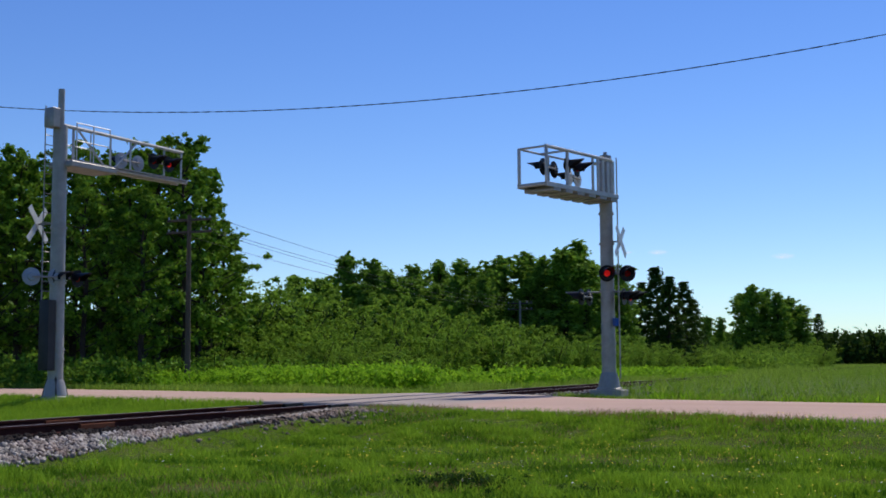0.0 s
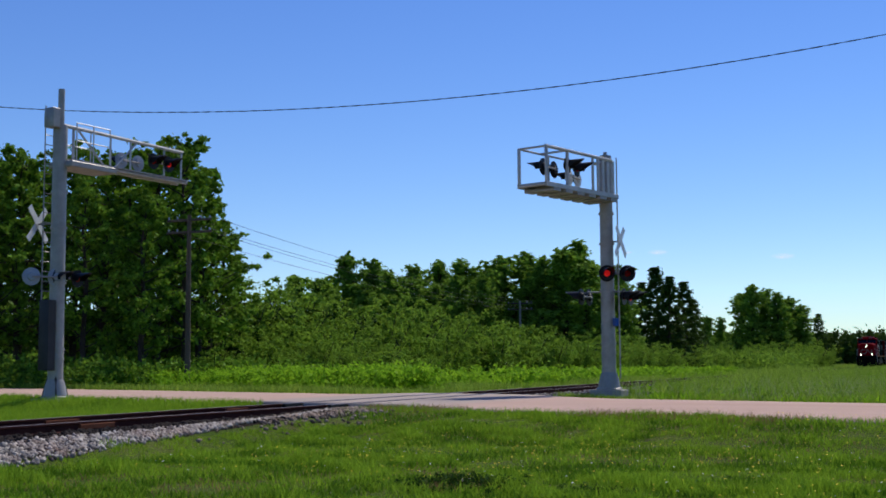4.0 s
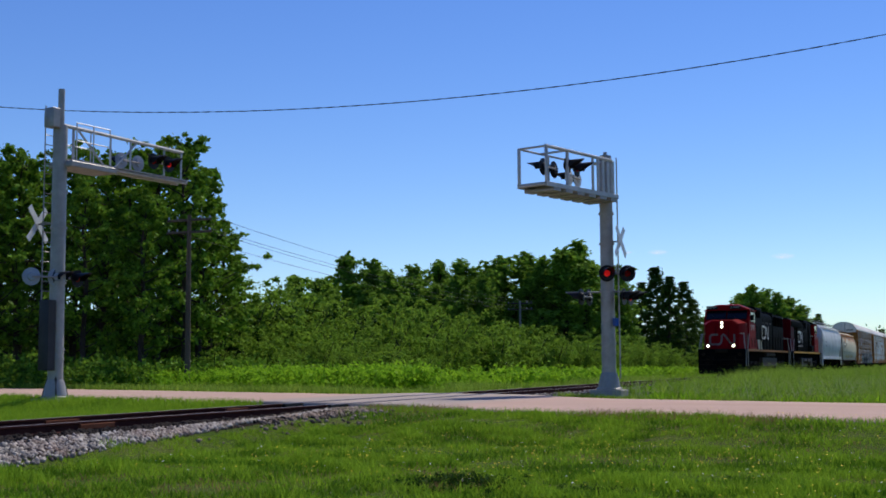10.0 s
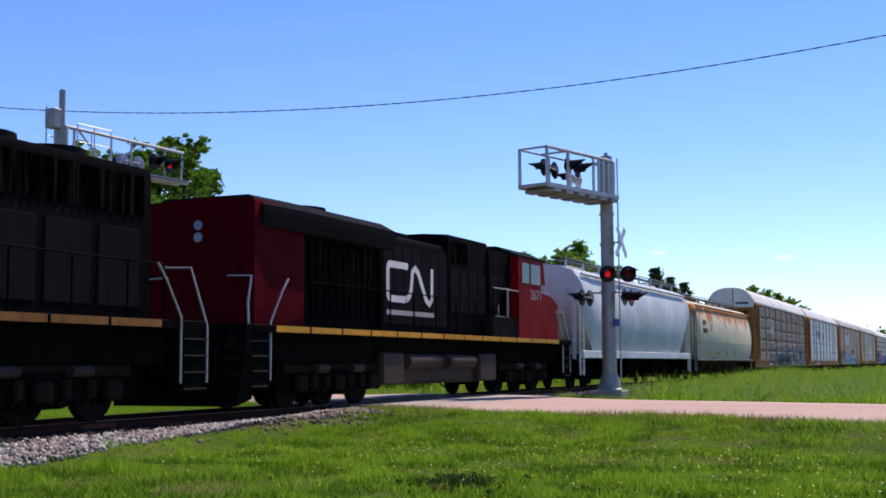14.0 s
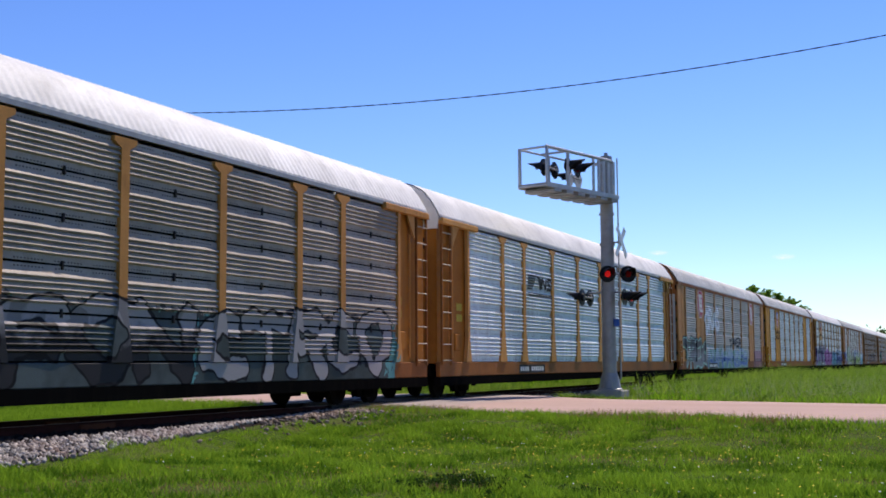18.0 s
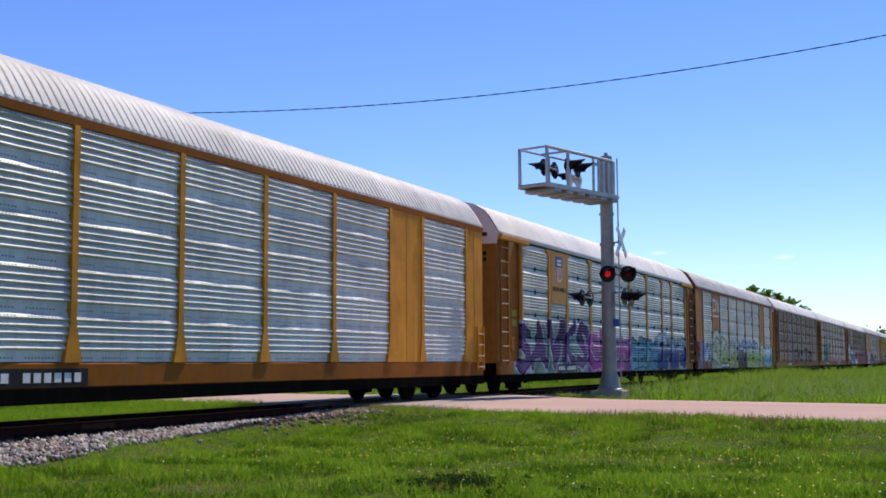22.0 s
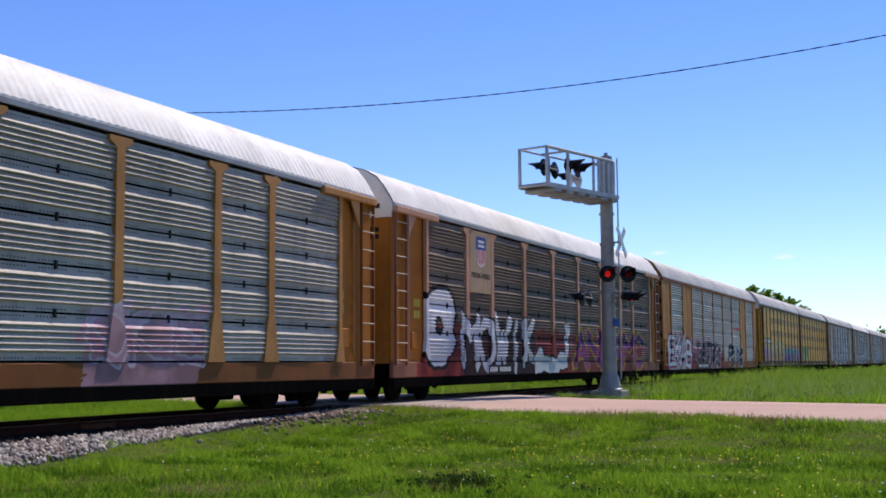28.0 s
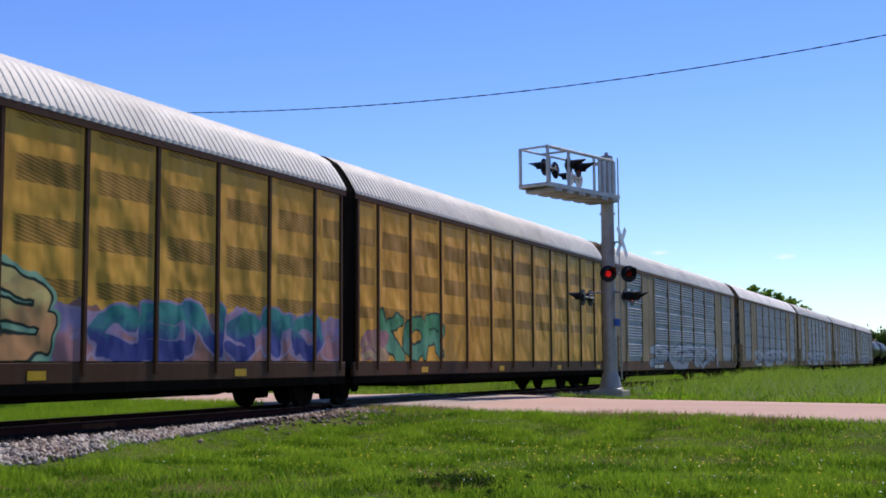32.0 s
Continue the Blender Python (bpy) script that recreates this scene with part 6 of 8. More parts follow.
def emblem_wave(ob):
    emblem(ob, 5.2, 6.95, 3.72, 4.42, -1.574, LETTER, "white ribbon emblem")
    bars(ob, 5.2, 6.95, -1.574, 3.42, 3.56, 1, LETTER)


def emblem_plate(ob):
    g = Geo()
    flat_stroke(g, [(8.2, 3.4), (8.3, 3.75), (8.6, 3.75), (8.75, 3.4), (9.1, 3.4), (9.2, 3.75), (9.7, 3.72)], 0.13, -1.58)
    part("emblem", g, LETTER_DULL, ob, "worn-off emblem")


def emblem_repainted(ob):
    y = -1.58
    part("logo_plate", Geo().box(7.45, 9.95, y - 0.002, y, 2.85, 3.75), worn("pale plate", (0.45, 0.48, 0.5), 0.5, 0.2), ob, "paler repainted patch")
    g = Geo()
    flat_stroke(g, [(7.95, 3.75), (7.75, 3.75), (7.75, 3.05), (7.95, 3.05)], 0.09, y - 0.003)
    flat_stroke(g, [(9.6, 3.75), (9.8, 3.75), (9.8, 3.05), (9.6, 3.05)], 0.09, y - 0.003)
    flat_stroke(g, [(8.5, 3.62), (8.2, 3.62), (8.15, 3.4), (8.2, 3.2), (8.5, 3.2)], 0.12, y - 0.003)
    flat_stroke(g, [(8.95, 3.62), (8.65, 3.62), (8.65, 3.42), (8.95, 3.4), (8.95, 3.2), (8.62, 3.2)], 0.12, y - 0.003)
    flat_stroke(g, [(9.1, 3.62), (9.45, 3.2)], 0.12, y - 0.003)
    flat_stroke(g, [(9.45, 3.62), (9.1, 3.2)], 0.12, y - 0.004)
    for x in (7.95, 8.1, 9.3, 9.5):
        g.disc((x, y, 2.93), (0, -1, 0), 0.06, 0.006, 10)
    part("emblem", g, PLATE, ob, "black bracketed emblem")


def emblem_swoosh(ob):
    g = Geo().box(20.0, 21.4, -1.58, -1.57, 2.85, 3.0).box(18.9, 19.9, -1.58, -1.57, 2.9, 2.98)
    part("emblem", g, worn("emblem red", (0.6, 0.03, 0.05), 0.5), ob, "red slanted bars")


# order of the train, from its head
def build_racks():
    mint = (0.38, 0.62, 0.50)
    rack_posts(0.57, "grey ribbed autorack with a red emblem and black spray tags", (0.43, 0.375, 0.32), (0.60, 0.27, 0.075),
               [(7.3, 9.9, 0.62, 2.1, (0.25, 0.25, 0.25), (0.1, 0.1, 0.1), K, "ES", None, None, 0.07), (9.8, 26.6, 0.6, 2.0, K, K, K, " ", (0.12, 0.40, 0.38)),
                (10.0, 18.0, 0.6, 2.1, (0.34, 0.31, 0.30), (0.03, 0.03, 0.032), K, "TEPON", (0.09, 0.085, 0.085), None, 0.12),
                (18.2, 26.2, 0.6, 2.1, (0.32, 0.30, 0.29), (0.36, 0.33, 0.32), K, "CTRCO", (0.06, 0.055, 0.055), None, 0.12)], "", (6.2, 8.3), emblem_patch)
    rack_posts(29.35, "bright silver autorack with yellow posts and a black emblem", (0.84, 0.95, 0.95), (0.70, 0.34, 0.095), (), "", (6.8, 9.3), emblem_black, gaps=False)
    rack_flush(58.4, "grey autorack with two red eight-sided signs and spray tags", (0.64, 0.58, 0.5), (0.62, 0.275, 0.09),
               [(1.9, 7.5, 0.62, 2.15, (0.07, 0.07, 0.075), (0.24, 0.24, 0.25), mint, "TREK", None, K, 0.14), (7.9, 20.8, 0.62, 1.75, (0.40, 0.50, 0.60), (0.10, 0.18, 0.42), (0.42, 0.55, 0.52), "NWMHANSEB", (0.22, 0.46, 0.38), None, 0.1),
                (14.6, 18.4, 1.75, 2.35, K, K, K, "TAFER", None, None, 0.05), (23.2, 26.4, 0.62, 1.8, K, K, K, " ", (0.40, 0.20, 0.22)),
                (7.4, 11.4, 2.5, 3.9, (0.86, 0.87, 0.88), (0.78, 0.80, 0.83), (0.50, 0.57, 0.70), "ORAS", None, None, 0.1)], "", (8.3, 10.6), emblem_octagon, leaf=(0.5, 0.49, 0.46))
    rack_flush(86.6, "yellow-framed silver autorack with a striped shield badge", (0.76, 0.79, 0.74), (0.70, 0.30, 0.03), (), "", (7.7, 10.4), emblem_striped_shield)
    rack_posts(115.1, "silver autorack with a shield badge and purple spray lettering", (0.86, 0.87, 0.80), (0.66, 0.31, 0.07),
               [(1.8, 9.9, 0.6, 2.35, (0.035, 0.018, 0.08), (0.16, 0.09, 0.24), (0.02, 0.012, 0.05), "SAVKS", (0.16, 0.36, 0.32), (0.45, 0.42, 0.55), 0.1),
                (9.7, 16.2, 0.6, 2.1, (0.45, 0.12, 0.36), (0.30, 0.05, 0.26), (0.55, 0.4, 0.52), "CRUM", (0.36, 0.08, 0.30), None, 0.12),
                (16.2, 21.0, 0.6, 1.95, (0.08, 0.24, 0.36), (0.1, 0.3, 0.42), K, "BEPA", (0.10, 0.30, 0.42)), (20.9, 26.9, 0.6, 2.25, (0.5, 0.58, 0.66), (0.03, 0.06, 0.22), K, "ENWS", (0.25, 0.40, 0.46), None, 0.13)],
               "", (6.2, 8.4), logo_post_shield((0.58, 0.29, 0.07)))
    rack_flush(143.95, "brown-framed grey autorack with green and black spray lettering", (0.80, 0.78, 0.69), (0.53, 0.225, 0.075),
               [(0.9, 5.2, 0.6, 2.1, (0.12, 0.2, 0.45), (0.2, 0.28, 0.5), (0.05, 0.08, 0.22), "WMA", None, None, 0.055), (4.6, 8.0, 0.6, 2.7, (0.50, 0.55, 0.42), (0.42, 0.5, 0.3), (0.05, 0.05, 0.06), "G", (0.46, 0.52, 0.42), None, 0.1),
                (7.8, 13.2, 0.6, 2.25, (0.58, 0.58, 0.52), (0.36, 0.46, 0.12), K, "RUSC", (0.46, 0.44, 0.42), None, 0.12), (13.0, 16.4, 0.6, 2.1, (0.66, 0.68, 0.66), (0.05, 0.05, 0.06), K, "KEMS", (0.05, 0.05, 0.05), None, 0.09),
                (16.4, 23.0, 0.6, 2.1, (0.56, 0.60, 0.42), (0.32, 0.48, 0.1), K, "SEOHP", (0.44, 0.30, 0.28), (0.6, 0.62, 0.6), 0.13), (22.9, 26.9, 0.6, 2.05, (0.68, 0.72, 0.72), (0.22, 0.45, 0.52), K, "OBO", (0.5, 0.58, 0.6), None, 0.19),
                (13.5, 20.0, 1.75, 2.35, (0.08, 0.16, 0.42), (0.08, 0.16, 0.42), (0.12, 0.2, 0.45), "WOVNS", None, None, 0.05)], "", (7.6, 10.0), emblem_wave)
    rack_posts(172.15, "dull dark-grey autorack with tan posts and small black tags", (0.30, 0.262, 0.22), (0.55, 0.265, 0.095),
               [(10.3, 23.0, 0.9, 2.0, (0.03, 0.03, 0.035), (0.08, 0.08, 0.08), K, "NEAKS TORW", None, None, 0.07)], "", (6.8, 9.3), emblem_plate)
    rack_posts(200.6, "grey autorack with tan posts, a black emblem and pink tags", (0.53, 0.49, 0.43), (0.58, 0.275, 0.095),
               [(4.6, 9.2, 0.8, 2.55, (0.04, 0.12, 0.05), (0.07, 0.16, 0.07), (0.50, 0.42, 0.55), "SEA", None, K, 0.15), (11.2, 15.6, 0.9, 1.9, (0.55, 0.52, 0.54), (0.52, 0.32, 0.36), (0.42, 0.06, 0.1), "ROMS", None, None, 0.09),
                (18.2, 21.4, 0.9, 2.0, (0.55, 0.4, 0.44), (0.48, 0.26, 0.32), (0.55, 0.46, 0.5), "OKE", (0.52, 0.30, 0.34), None, 0.06)], "", (6.9, 9.2), emblem_repainted)
    rack_posts(229.6, "weathered autorack with a shield badge and white-black spray lettering", (0.21, 0.166, 0.13), (0.66, 0.36, 0.23),
               [(2.0, 15.2, 0.6, 2.15, K, K, K, " ", (0.30, 0.028, 0.026)), (2.3, 4.4, 0.62, 2.85, (0.74, 0.75, 0.77), (0.55, 0.57, 0.6), K, "c", None, None, 0.2),
                (4.9, 11.2, 0.66, 2.4, (0.66, 0.68, 0.72), (0.5, 0.52, 0.56), K, "MOWIK", (0.02, 0.02, 0.024), None, 0.1),
                (10.6, 14.6, 0.62, 2.45, (0.74, 0.75, 0.77), (0.66, 0.68, 0.7), K, "j", None, None, 0.14),
                (15.4, 25.6, 0.7, 2.1, (0.03, 0.03, 0.16), (0.3, 0.08, 0.22), (0.42, 0.03, 0.10), "ANNAMO", (0.24, 0.04, 0.04), (0.40, 0.36, 0.03), 0.09)], "", (7.0, 9.0), logo_post_shield((0.52, 0.36, 0.22)))
    rack_flush(258.25, "tan-framed autorack with black and white spray letters", (0.58, 0.55, 0.48), (0.58, 0.262, 0.082),
               [(1.0, 15.6, 0.6, 1.7, K, K, K, " ", (0.30, 0.022, 0.05)), (1.8, 7.0, 0.6, 2.25, (0.66, 0.68, 0.7), (0.6, 0.62, 0.65), K, "EKAB", (0.66, 0.67, 0.7), (0.36, 0.025, 0.07), 0.07),
                (8.2, 14.8, 0.6, 2.1, K, (0.04, 0.04, 0.05), (0.6, 0.58, 0.58), "CHUTKS", (0.03, 0.03, 0.035), (0.42, 0.05, 0.1), 0.13),
                (6.9, 8.3, 1.5, 2.1, (0.6, 0.5, 0.52), (0.6, 0.5, 0.52), (0.4, 0.05, 0.1), "TLS", None, None, 0.06),
                (17.4, 19.8, 0.66, 2.05, K, (0.02, 0.02, 0.03), (0.62, 0.66, 0.7), "P1", None, None, 0.12), (19.9, 22.3, 0.66, 2.05, K, (0.02, 0.02, 0.03), (0.58, 0.6, 0.64), "OS", None, None, 0.13)], "", (8.6, 11.2), emblem_swoosh)


def yellow_rack(start, L, posts, zones, label, first):
    """Half of a twin autorack: flush yellow panels with louvred bands."""
    ob = wagon("autorack_wagon", start, label)
    m, n, l, b = material("yellow panel paint", 0.5)
    x, _, z = axes(n, l)
    c = mix(n, l, ramp(n, l, tex(n, l, 0.7, 6, 0.7), 0.3, 0.75), (0.48, 0.235, 0.028), (0.70, 0.38, 0.055))
    c = mix(n, l, ramp(n, l, tex(n, l, 5, 5, 0.65, (1, 1, 0.1)), 0.55, 0.8, 0, 0.4), c, (0.16, 0.08, 0.03))
    band = calc(n, l, "GREATER_THAN", calc(n, l, "SINE", calc(n, l, "MULTIPLY", z, 6.283 / 0.92)), 0.15)
    band = calc(n, l, "MULTIPLY", band, calc(n, l, "GREATER_THAN", z, 2.0))
    hatch = calc(n, l, "GREATER_THAN", calc(n, l, "SINE", calc(n, l, "MULTIPLY", calc(n, l, "ADD", calc(n, l, "MULTIPLY", z, 1.0), calc(n, l, "MULTIPLY", x, 0.22)), 6.283 / 0.062)), 0.0)
    fx = calc(n, l, "FRACT", calc(n, l, "DIVIDE", calc(n, l, "SUBTRACT", x, 2.0 if first else 1.51), 1.88 if first else 1.9))
    soft = ramp(n, l, calc(n, l, "ABSOLUTE", calc(n, l, "SUBTRACT", fx, 0.5)), 0.42, 0.36)
    band = calc(n, l, "MULTIPLY", calc(n, l, "MULTIPLY", band, soft), calc(n, l, "GREATER_THAN", x, 5.8 if first else 0.0))
    c = mix(n, l, calc(n, l, "MULTIPLY", band, calc(n, l, "MULTIPLY_ADD", hatch, 0.4, 0.38)), c, (0.13, 0.07, 0.015))
    c = spray(n, l, c, zones)
    l.new(c, b.inputs["Base Color"])
    b.inputs["IOR"].default_value = 1.2
    bump(n, l, b, tex(n, l, 1.25, 1.5, 0.5, (1.2, 1, 0.9)), 1.0, 0.15)
    DK = worn("brown post paint", (0.075, 0.032, 0.014), 0.6)
    part("underframe", Geo().box(0.3, L - 0.2, -1.3, 1.3, 0.6, 1.0, 0.02), GRIME_AND_SHADE, ob, "dark steel underframe")
    part("centre_sill", Geo().prism([(1.5, 0.66), (L - 1.5, 0.66), (L - 4.5, 0.36), (4.5, 0.36)], -0.95, 0.95), GRIME_AND_SHADE, ob, "deep fish-belly centre sill")
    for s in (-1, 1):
        part("sill_flange", Geo().box(0.6 if first else 0.25, L - 0.2, s * 1.36, s * 1.535, 0.5, 0.66), GRIME_AND_SHADE, ob)
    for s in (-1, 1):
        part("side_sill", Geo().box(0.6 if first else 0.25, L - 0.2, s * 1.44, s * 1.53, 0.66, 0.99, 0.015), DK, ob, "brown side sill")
    # Black filler block in place of a shaded hollow inside.
    part("dark_filler", Geo().box(1.0, L - 0.4, -1.3, 1.44, 1.0, 4.78), GRIME_AND_SHADE, ob, "solid dark block standing for the shaded inside")
    x0 = 0.98 if first else 0.25
    roof = part("roof", roof_mesh(round(L - 0.25 - x0, 2), ROOF_GREY, "grey"), ROOF_GREY, ob, "pale ribbed metal roof")
    roof.location.x = x0
    part("eave_rail", Geo().box(x0, L - 0.25, -1.575, -1.5, 4.74, 4.87), DK, ob)
    part("side_panel", Geo().box(2.0, L - 0.3, 1.47, 1.53, 1.0, 4.76), m, ob)
    for a, c2 in zip(posts, posts[1:]):
        part("side_panel", Geo().box(a + 0.06, c2 - 0.06, -1.53, -1.47, 1.0, 4.75, 0.012), m, ob, "yellow louvred steel panel")
    for a in posts:
        part("post", Geo().box(a - 0.05, a + 0.05, -1.565, -1.47, 0.8, 4.76, 0.015), DK, ob)
    k = 0
    for a, c2 in zip(posts, posts[1:]):
        k += 1
        if k % 3 == 0:
            part("reflector", Geo().box((a + c2) / 2 - 0.3, (a + c2) / 2 + 0.1, -1.54, -1.53, 0.72, 0.86), worn("yellow reflector", (0.55, 0.33, 0.02), 0.4), ob)
    if first:
        YE = side_paint("yellow end paint", (0.42, 0.20, 0.015), (), 0.55)
        gable(ob, 1.0, 4.55, ROOF, -1)
        part("end_door", Geo().box(0.98, 1.05, -1.45, 1.45, 0.95, 4.56, 0.01), YE, ob, "yellow folding end door")
        part("marking_plate", Geo().box(0.972, 0.98, -1.1, -0.3, 3.75, 4.0), PLATE, ob)
        part("marking", Geo().box(0.968, 0.972, -1.0, -0.4, 3.83, 3.92), LETTER_DULL, ob)
        part("end_sheet", Geo().box(1.0, posts[0], -1.46, -1.40, 0.98, 4.78), YE, ob, "recessed yellow end sheet")
        ladder_side(ob, 1.08, 1.7, 0.85, 4.7, -1.56, YE)
        coupler(ob, 0.9, -1)
        bogie(ob, 3.2, (-0.88, 0.88), 0.42)
        bogie(ob, L + 0.1, (-0.88, 0.88), 0.42)
        part("marking_plate", Geo().box(2.95, 4.15, -1.536, -1.53, 2.23, 2.58).box(4.35, 5.75, -1.536, -1.53, 2.23, 2.58), worn("navy plate", (0.05, 0.07, 0.10), 0.6), ob)
        for k in range(10):
            x = 3.03 + k * 0.26 if k < 4 else 4.42 + (k - 4) * 0.21
            part("marking", Geo().box(x, x + 0.14, -1.54, -1.536, 2.3, 2.5), LETTER, ob)
        part("gangway_hood", Geo().loft([(L - 0.27, [(y * 0.98, z - 0.03) for y, z in [(-1.5, 0.9)] + ROOF_SECTION + [(1.5, 0.9)]]), (L + 0.27, [(y * 0.98, z - 0.03) for y, z in [(-1.5, 0.9)] + ROOF_SECTION + [(1.5, 0.9)]])]), GRIME_AND_SHADE, ob, "black flexible joint between the halves")
    else:
        gable(ob, L - 0.28, 4.55, ROOF, 1)
        part("end_door", Geo().box(L - 0.33, L - 0.27, -1.45, 1.45, 0.95, 4.56, 0.01), m, ob)
        coupler(ob, L - 0.3, 1)
        bogie(ob, L - 2.4, (-0.88, 0.88), 0.42)
    return ob


build_racks()
blush, lilac = (0.34, 0.16, 0.17), (0.26, 0.2, 0.34)
yellow_rack(286.8, 22.3, (2.55, 4.06, 5.7, 7.56, 9.44, 11.29, 13.2, 15.08, 16.95, 18.8, 20.67, 21.87),
            [(2.4, 22, 0.95, 1.95, lilac, blush, (0.3, 0.22, 0.3), "OO OSO OOSO OSOO", blush, None, 0.2), (4.6, 12.6, 0.95, 2.4, (0.55, 0.44, 0.16), (0.48, 0.24, 0.1), (0.012, 0.025, 0.018), "VSSOB", None, (0.2, 0.36, 0.24), 0.11),
             (13.3, 21.0, 0.95, 2.05, (0.04, 0.22, 0.20), (0.04, 0.05, 0.2), (0.25, 0.2, 0.32), "CENSTO", None, None, 0.15)],
            "faded yellow twin autorack with sprayed letters, front half", True)
yellow_rack(309.05, 21.4, (0.45, 1.51, 3.36, 5.3, 7.14, 9.05, 10.95, 12.8, 14.66, 16.56, 18.13, 19.88, 21.0),
            [(1.6, 5.4, 0.95, 2.25, (0.05, 0.2, 0.08), (0.1, 0.28, 0.16), (0.02, 0.05, 0.03), "KOR", None, None, 0.14), (0.5, 2.2, 0.95, 1.8, blush, (0.4, 0.28, 0.15), (0.3, 0.15, 0.15), "S")],
            "faded yellow twin autorack with sprayed letters, rear half", False)
for k, s in enumerate((331.2, 359.9, 388.2, 416.5, 444.7)):
    rack_flush(s, "weathered grey autorack far back in the train", (0.44 - 0.05 * (k % 2), 0.46 - 0.05 * (k % 2), 0.47 - 0.05 * (k % 2)), (0.38, 0.27, 0.16),
               [(6, 22, 0.6, 1.8, (0.4, 0.42, 0.45), (0.3, 0.33, 0.38), (0.12, 0.12, 0.14), "SNEROM")], "", (7, 9), None, ROOF if k == 1 else None)


def tank_car(start):
    ob = wagon("tank_wagon", start, "black cylindrical tank wagon at the end of the train")
    r, zc, L = 1.5, 2.65, 17.5
    prof = [(0.0, 0.6), (0.7, 0.68), (1.2, 0.9), (r, 1.35), (r, L - 1.35), (1.2, L - 0.9), (0.7, L - 0.68), (0.0, L - 0.6)]
    part("tank", Geo().lathe(prof, (0, 0, zc), (1, 0, 0), 32), BLACK, ob, "black riveted tank barrel")
    part("dome", Geo().lathe([(0.5, 0), (0.5, 0.3), (0.4, 0.38), (0, 0.4)], (L / 2, 0, zc + r - 0.05), (0, 0, 1), 16), BLACK, ob)
    part("underframe", Geo().box(0.5, L - 0.5, -0.35, 0.35, 0.8, 1.2, 0.02), GRIME_AND_SHADE, ob)
    for x in (2.6, L - 2.6):
        part("saddle", Geo().box(x - 0.3, x + 0.3, -1.2, 1.2, 0.95, 1.75, 0.03), GRIME_AND_SHADE, ob)
        bogie(ob, x, (-0.88, 0.88), 0.42)
    coupler(ob, 0.5, -1)
    coupler(ob, L - 0.5, 1)


tank_car(473.4)
tank_car(491.2)


def hopper(start, L, label, body_mat, sill_mat, round_end, eave, width, bays, top_mat):
    """Covered hopper: curved sides, sloped ends, bays underneath, roof walk."""
    ob = wagon("covered_hopper", start, label)

    def section(f, low):
        pts = []
        for k in range(13):
            t = k / 12
            z = low + (eave - low) * t
            y = -width * (1 - 0.16 * abs(2 * t - 0.9) ** 2.2)
            pts.append((y * f, z))
        pts += [(-width * 0.72 * f, eave + 0.2), (-width * 0.4 * f, eave + 0.36), (0, eave + 0.42)]
        return pts + [(-y, z) for y, z in reversed(pts[:-1])]
    rings = []
    if round_end:
        for x, f, low in ((0.75, 0.55, 2.6), (0.85, 0.78, 2.0), (1.1, 0.93, 1.5), (1.6, 1, 1.02), (L - 1.6, 1, 1.02), (L - 1.1, 0.93, 1.5), (L - 0.85, 0.78, 2.0), (L - 0.75, 0.55, 2.6)):
            rings.append((x, section(f, low)))
    else:
        for x, f, low in ((0.85, 0.9, 3.2), (0.9, 0.99, 2.9), (2.6, 1, 1.42), (L - 2.6, 1, 1.42), (L - 0.9, 0.99, 2.9), (L - 0.85, 0.9, 3.2)):
            rings.append((x, section(f, low)))
    part("body", Geo().loft(rings), body_mat, ob, "smooth curved steel hopper body", 50)
    for s in (-1, 1):
        part("side_sill", Geo().box(0.9, L - 0.9, s * (width * 0.93 - 0.08), s * width * 0.97, 1.02 if round_end else 1.12, 1.12 if round_end else 1.4, 0.02), sill_mat, ob, "side sill of the hopper")
        part("roof_edge", Geo().tube([(1.3, s * width * 0.86, eave + 0.05), (L - 1.3, s * width * 0.86, eave + 0.05)], 0.06, 8), top_mat, ob)
        part("running_board", Geo().box(0.9, L - 0.9, s * 0.42, s * 0.72, eave + 0.55, eave + 0.6), WALK, ob, "grated roof walk")
        part("board_rail", Geo().tube([(0.9, s * 0.76, eave + 0.66), (L - 0.9, s * 0.76, eave + 0.66)], 0.025, 5), WALK, ob)
    for k in range(9):
        x = 1.3 + (L - 2.6) * k / 8
        for s in (-1, 1):
            part("board_bracket", Geo().box(x - 0.04, x + 0.04, s * 0.66, s * 0.74, eave + 0.2, eave + 0.62), top_mat, ob)
    for k in range(4):
        x = L * (0.2 + 0.2 * k)
        part("hatch", Geo().box(x - 1.2, x + 1.2, -0.28, 0.28, eave + 0.4, eave + 0.52, 0.03), top_mat, ob)
    for k in range(bays):
        x0 = 3.6 + (L - 7.2) * k / bays
        x1 = 3.6 + (L - 7.2) * (k + 1) / bays
        top, low = 1.06 if round_end else 1.3, 0.38
        m = (x0 + x1) / 2
        verts = [(x0, -1.25, top), (x1, -1.25, top), (x1, 1.25, top), (x0, 1.25, top), (m - 0.35, -0.75, low), (m + 0.35, -0.75, low), (m + 0.35, 0.75, low), (m - 0.35, 0.75, low)]
        part("discharge_bay", Geo().add(verts, [(0, 1, 5, 4), (1, 2, 6, 5), (2, 3, 7, 6), (3, 0, 4, 7), (4, 5, 6, 7), (3, 2, 1, 0)]), BAY_BROWN if round_end else GRIME_AND_SHADE, ob, "sloped discharge bay")
        part("outlet_gate", Geo().box(m - 0.4, m + 0.4, -0.8, 0.8, low - 0.1, low, 0.01), GRIME_AND_SHADE, ob)
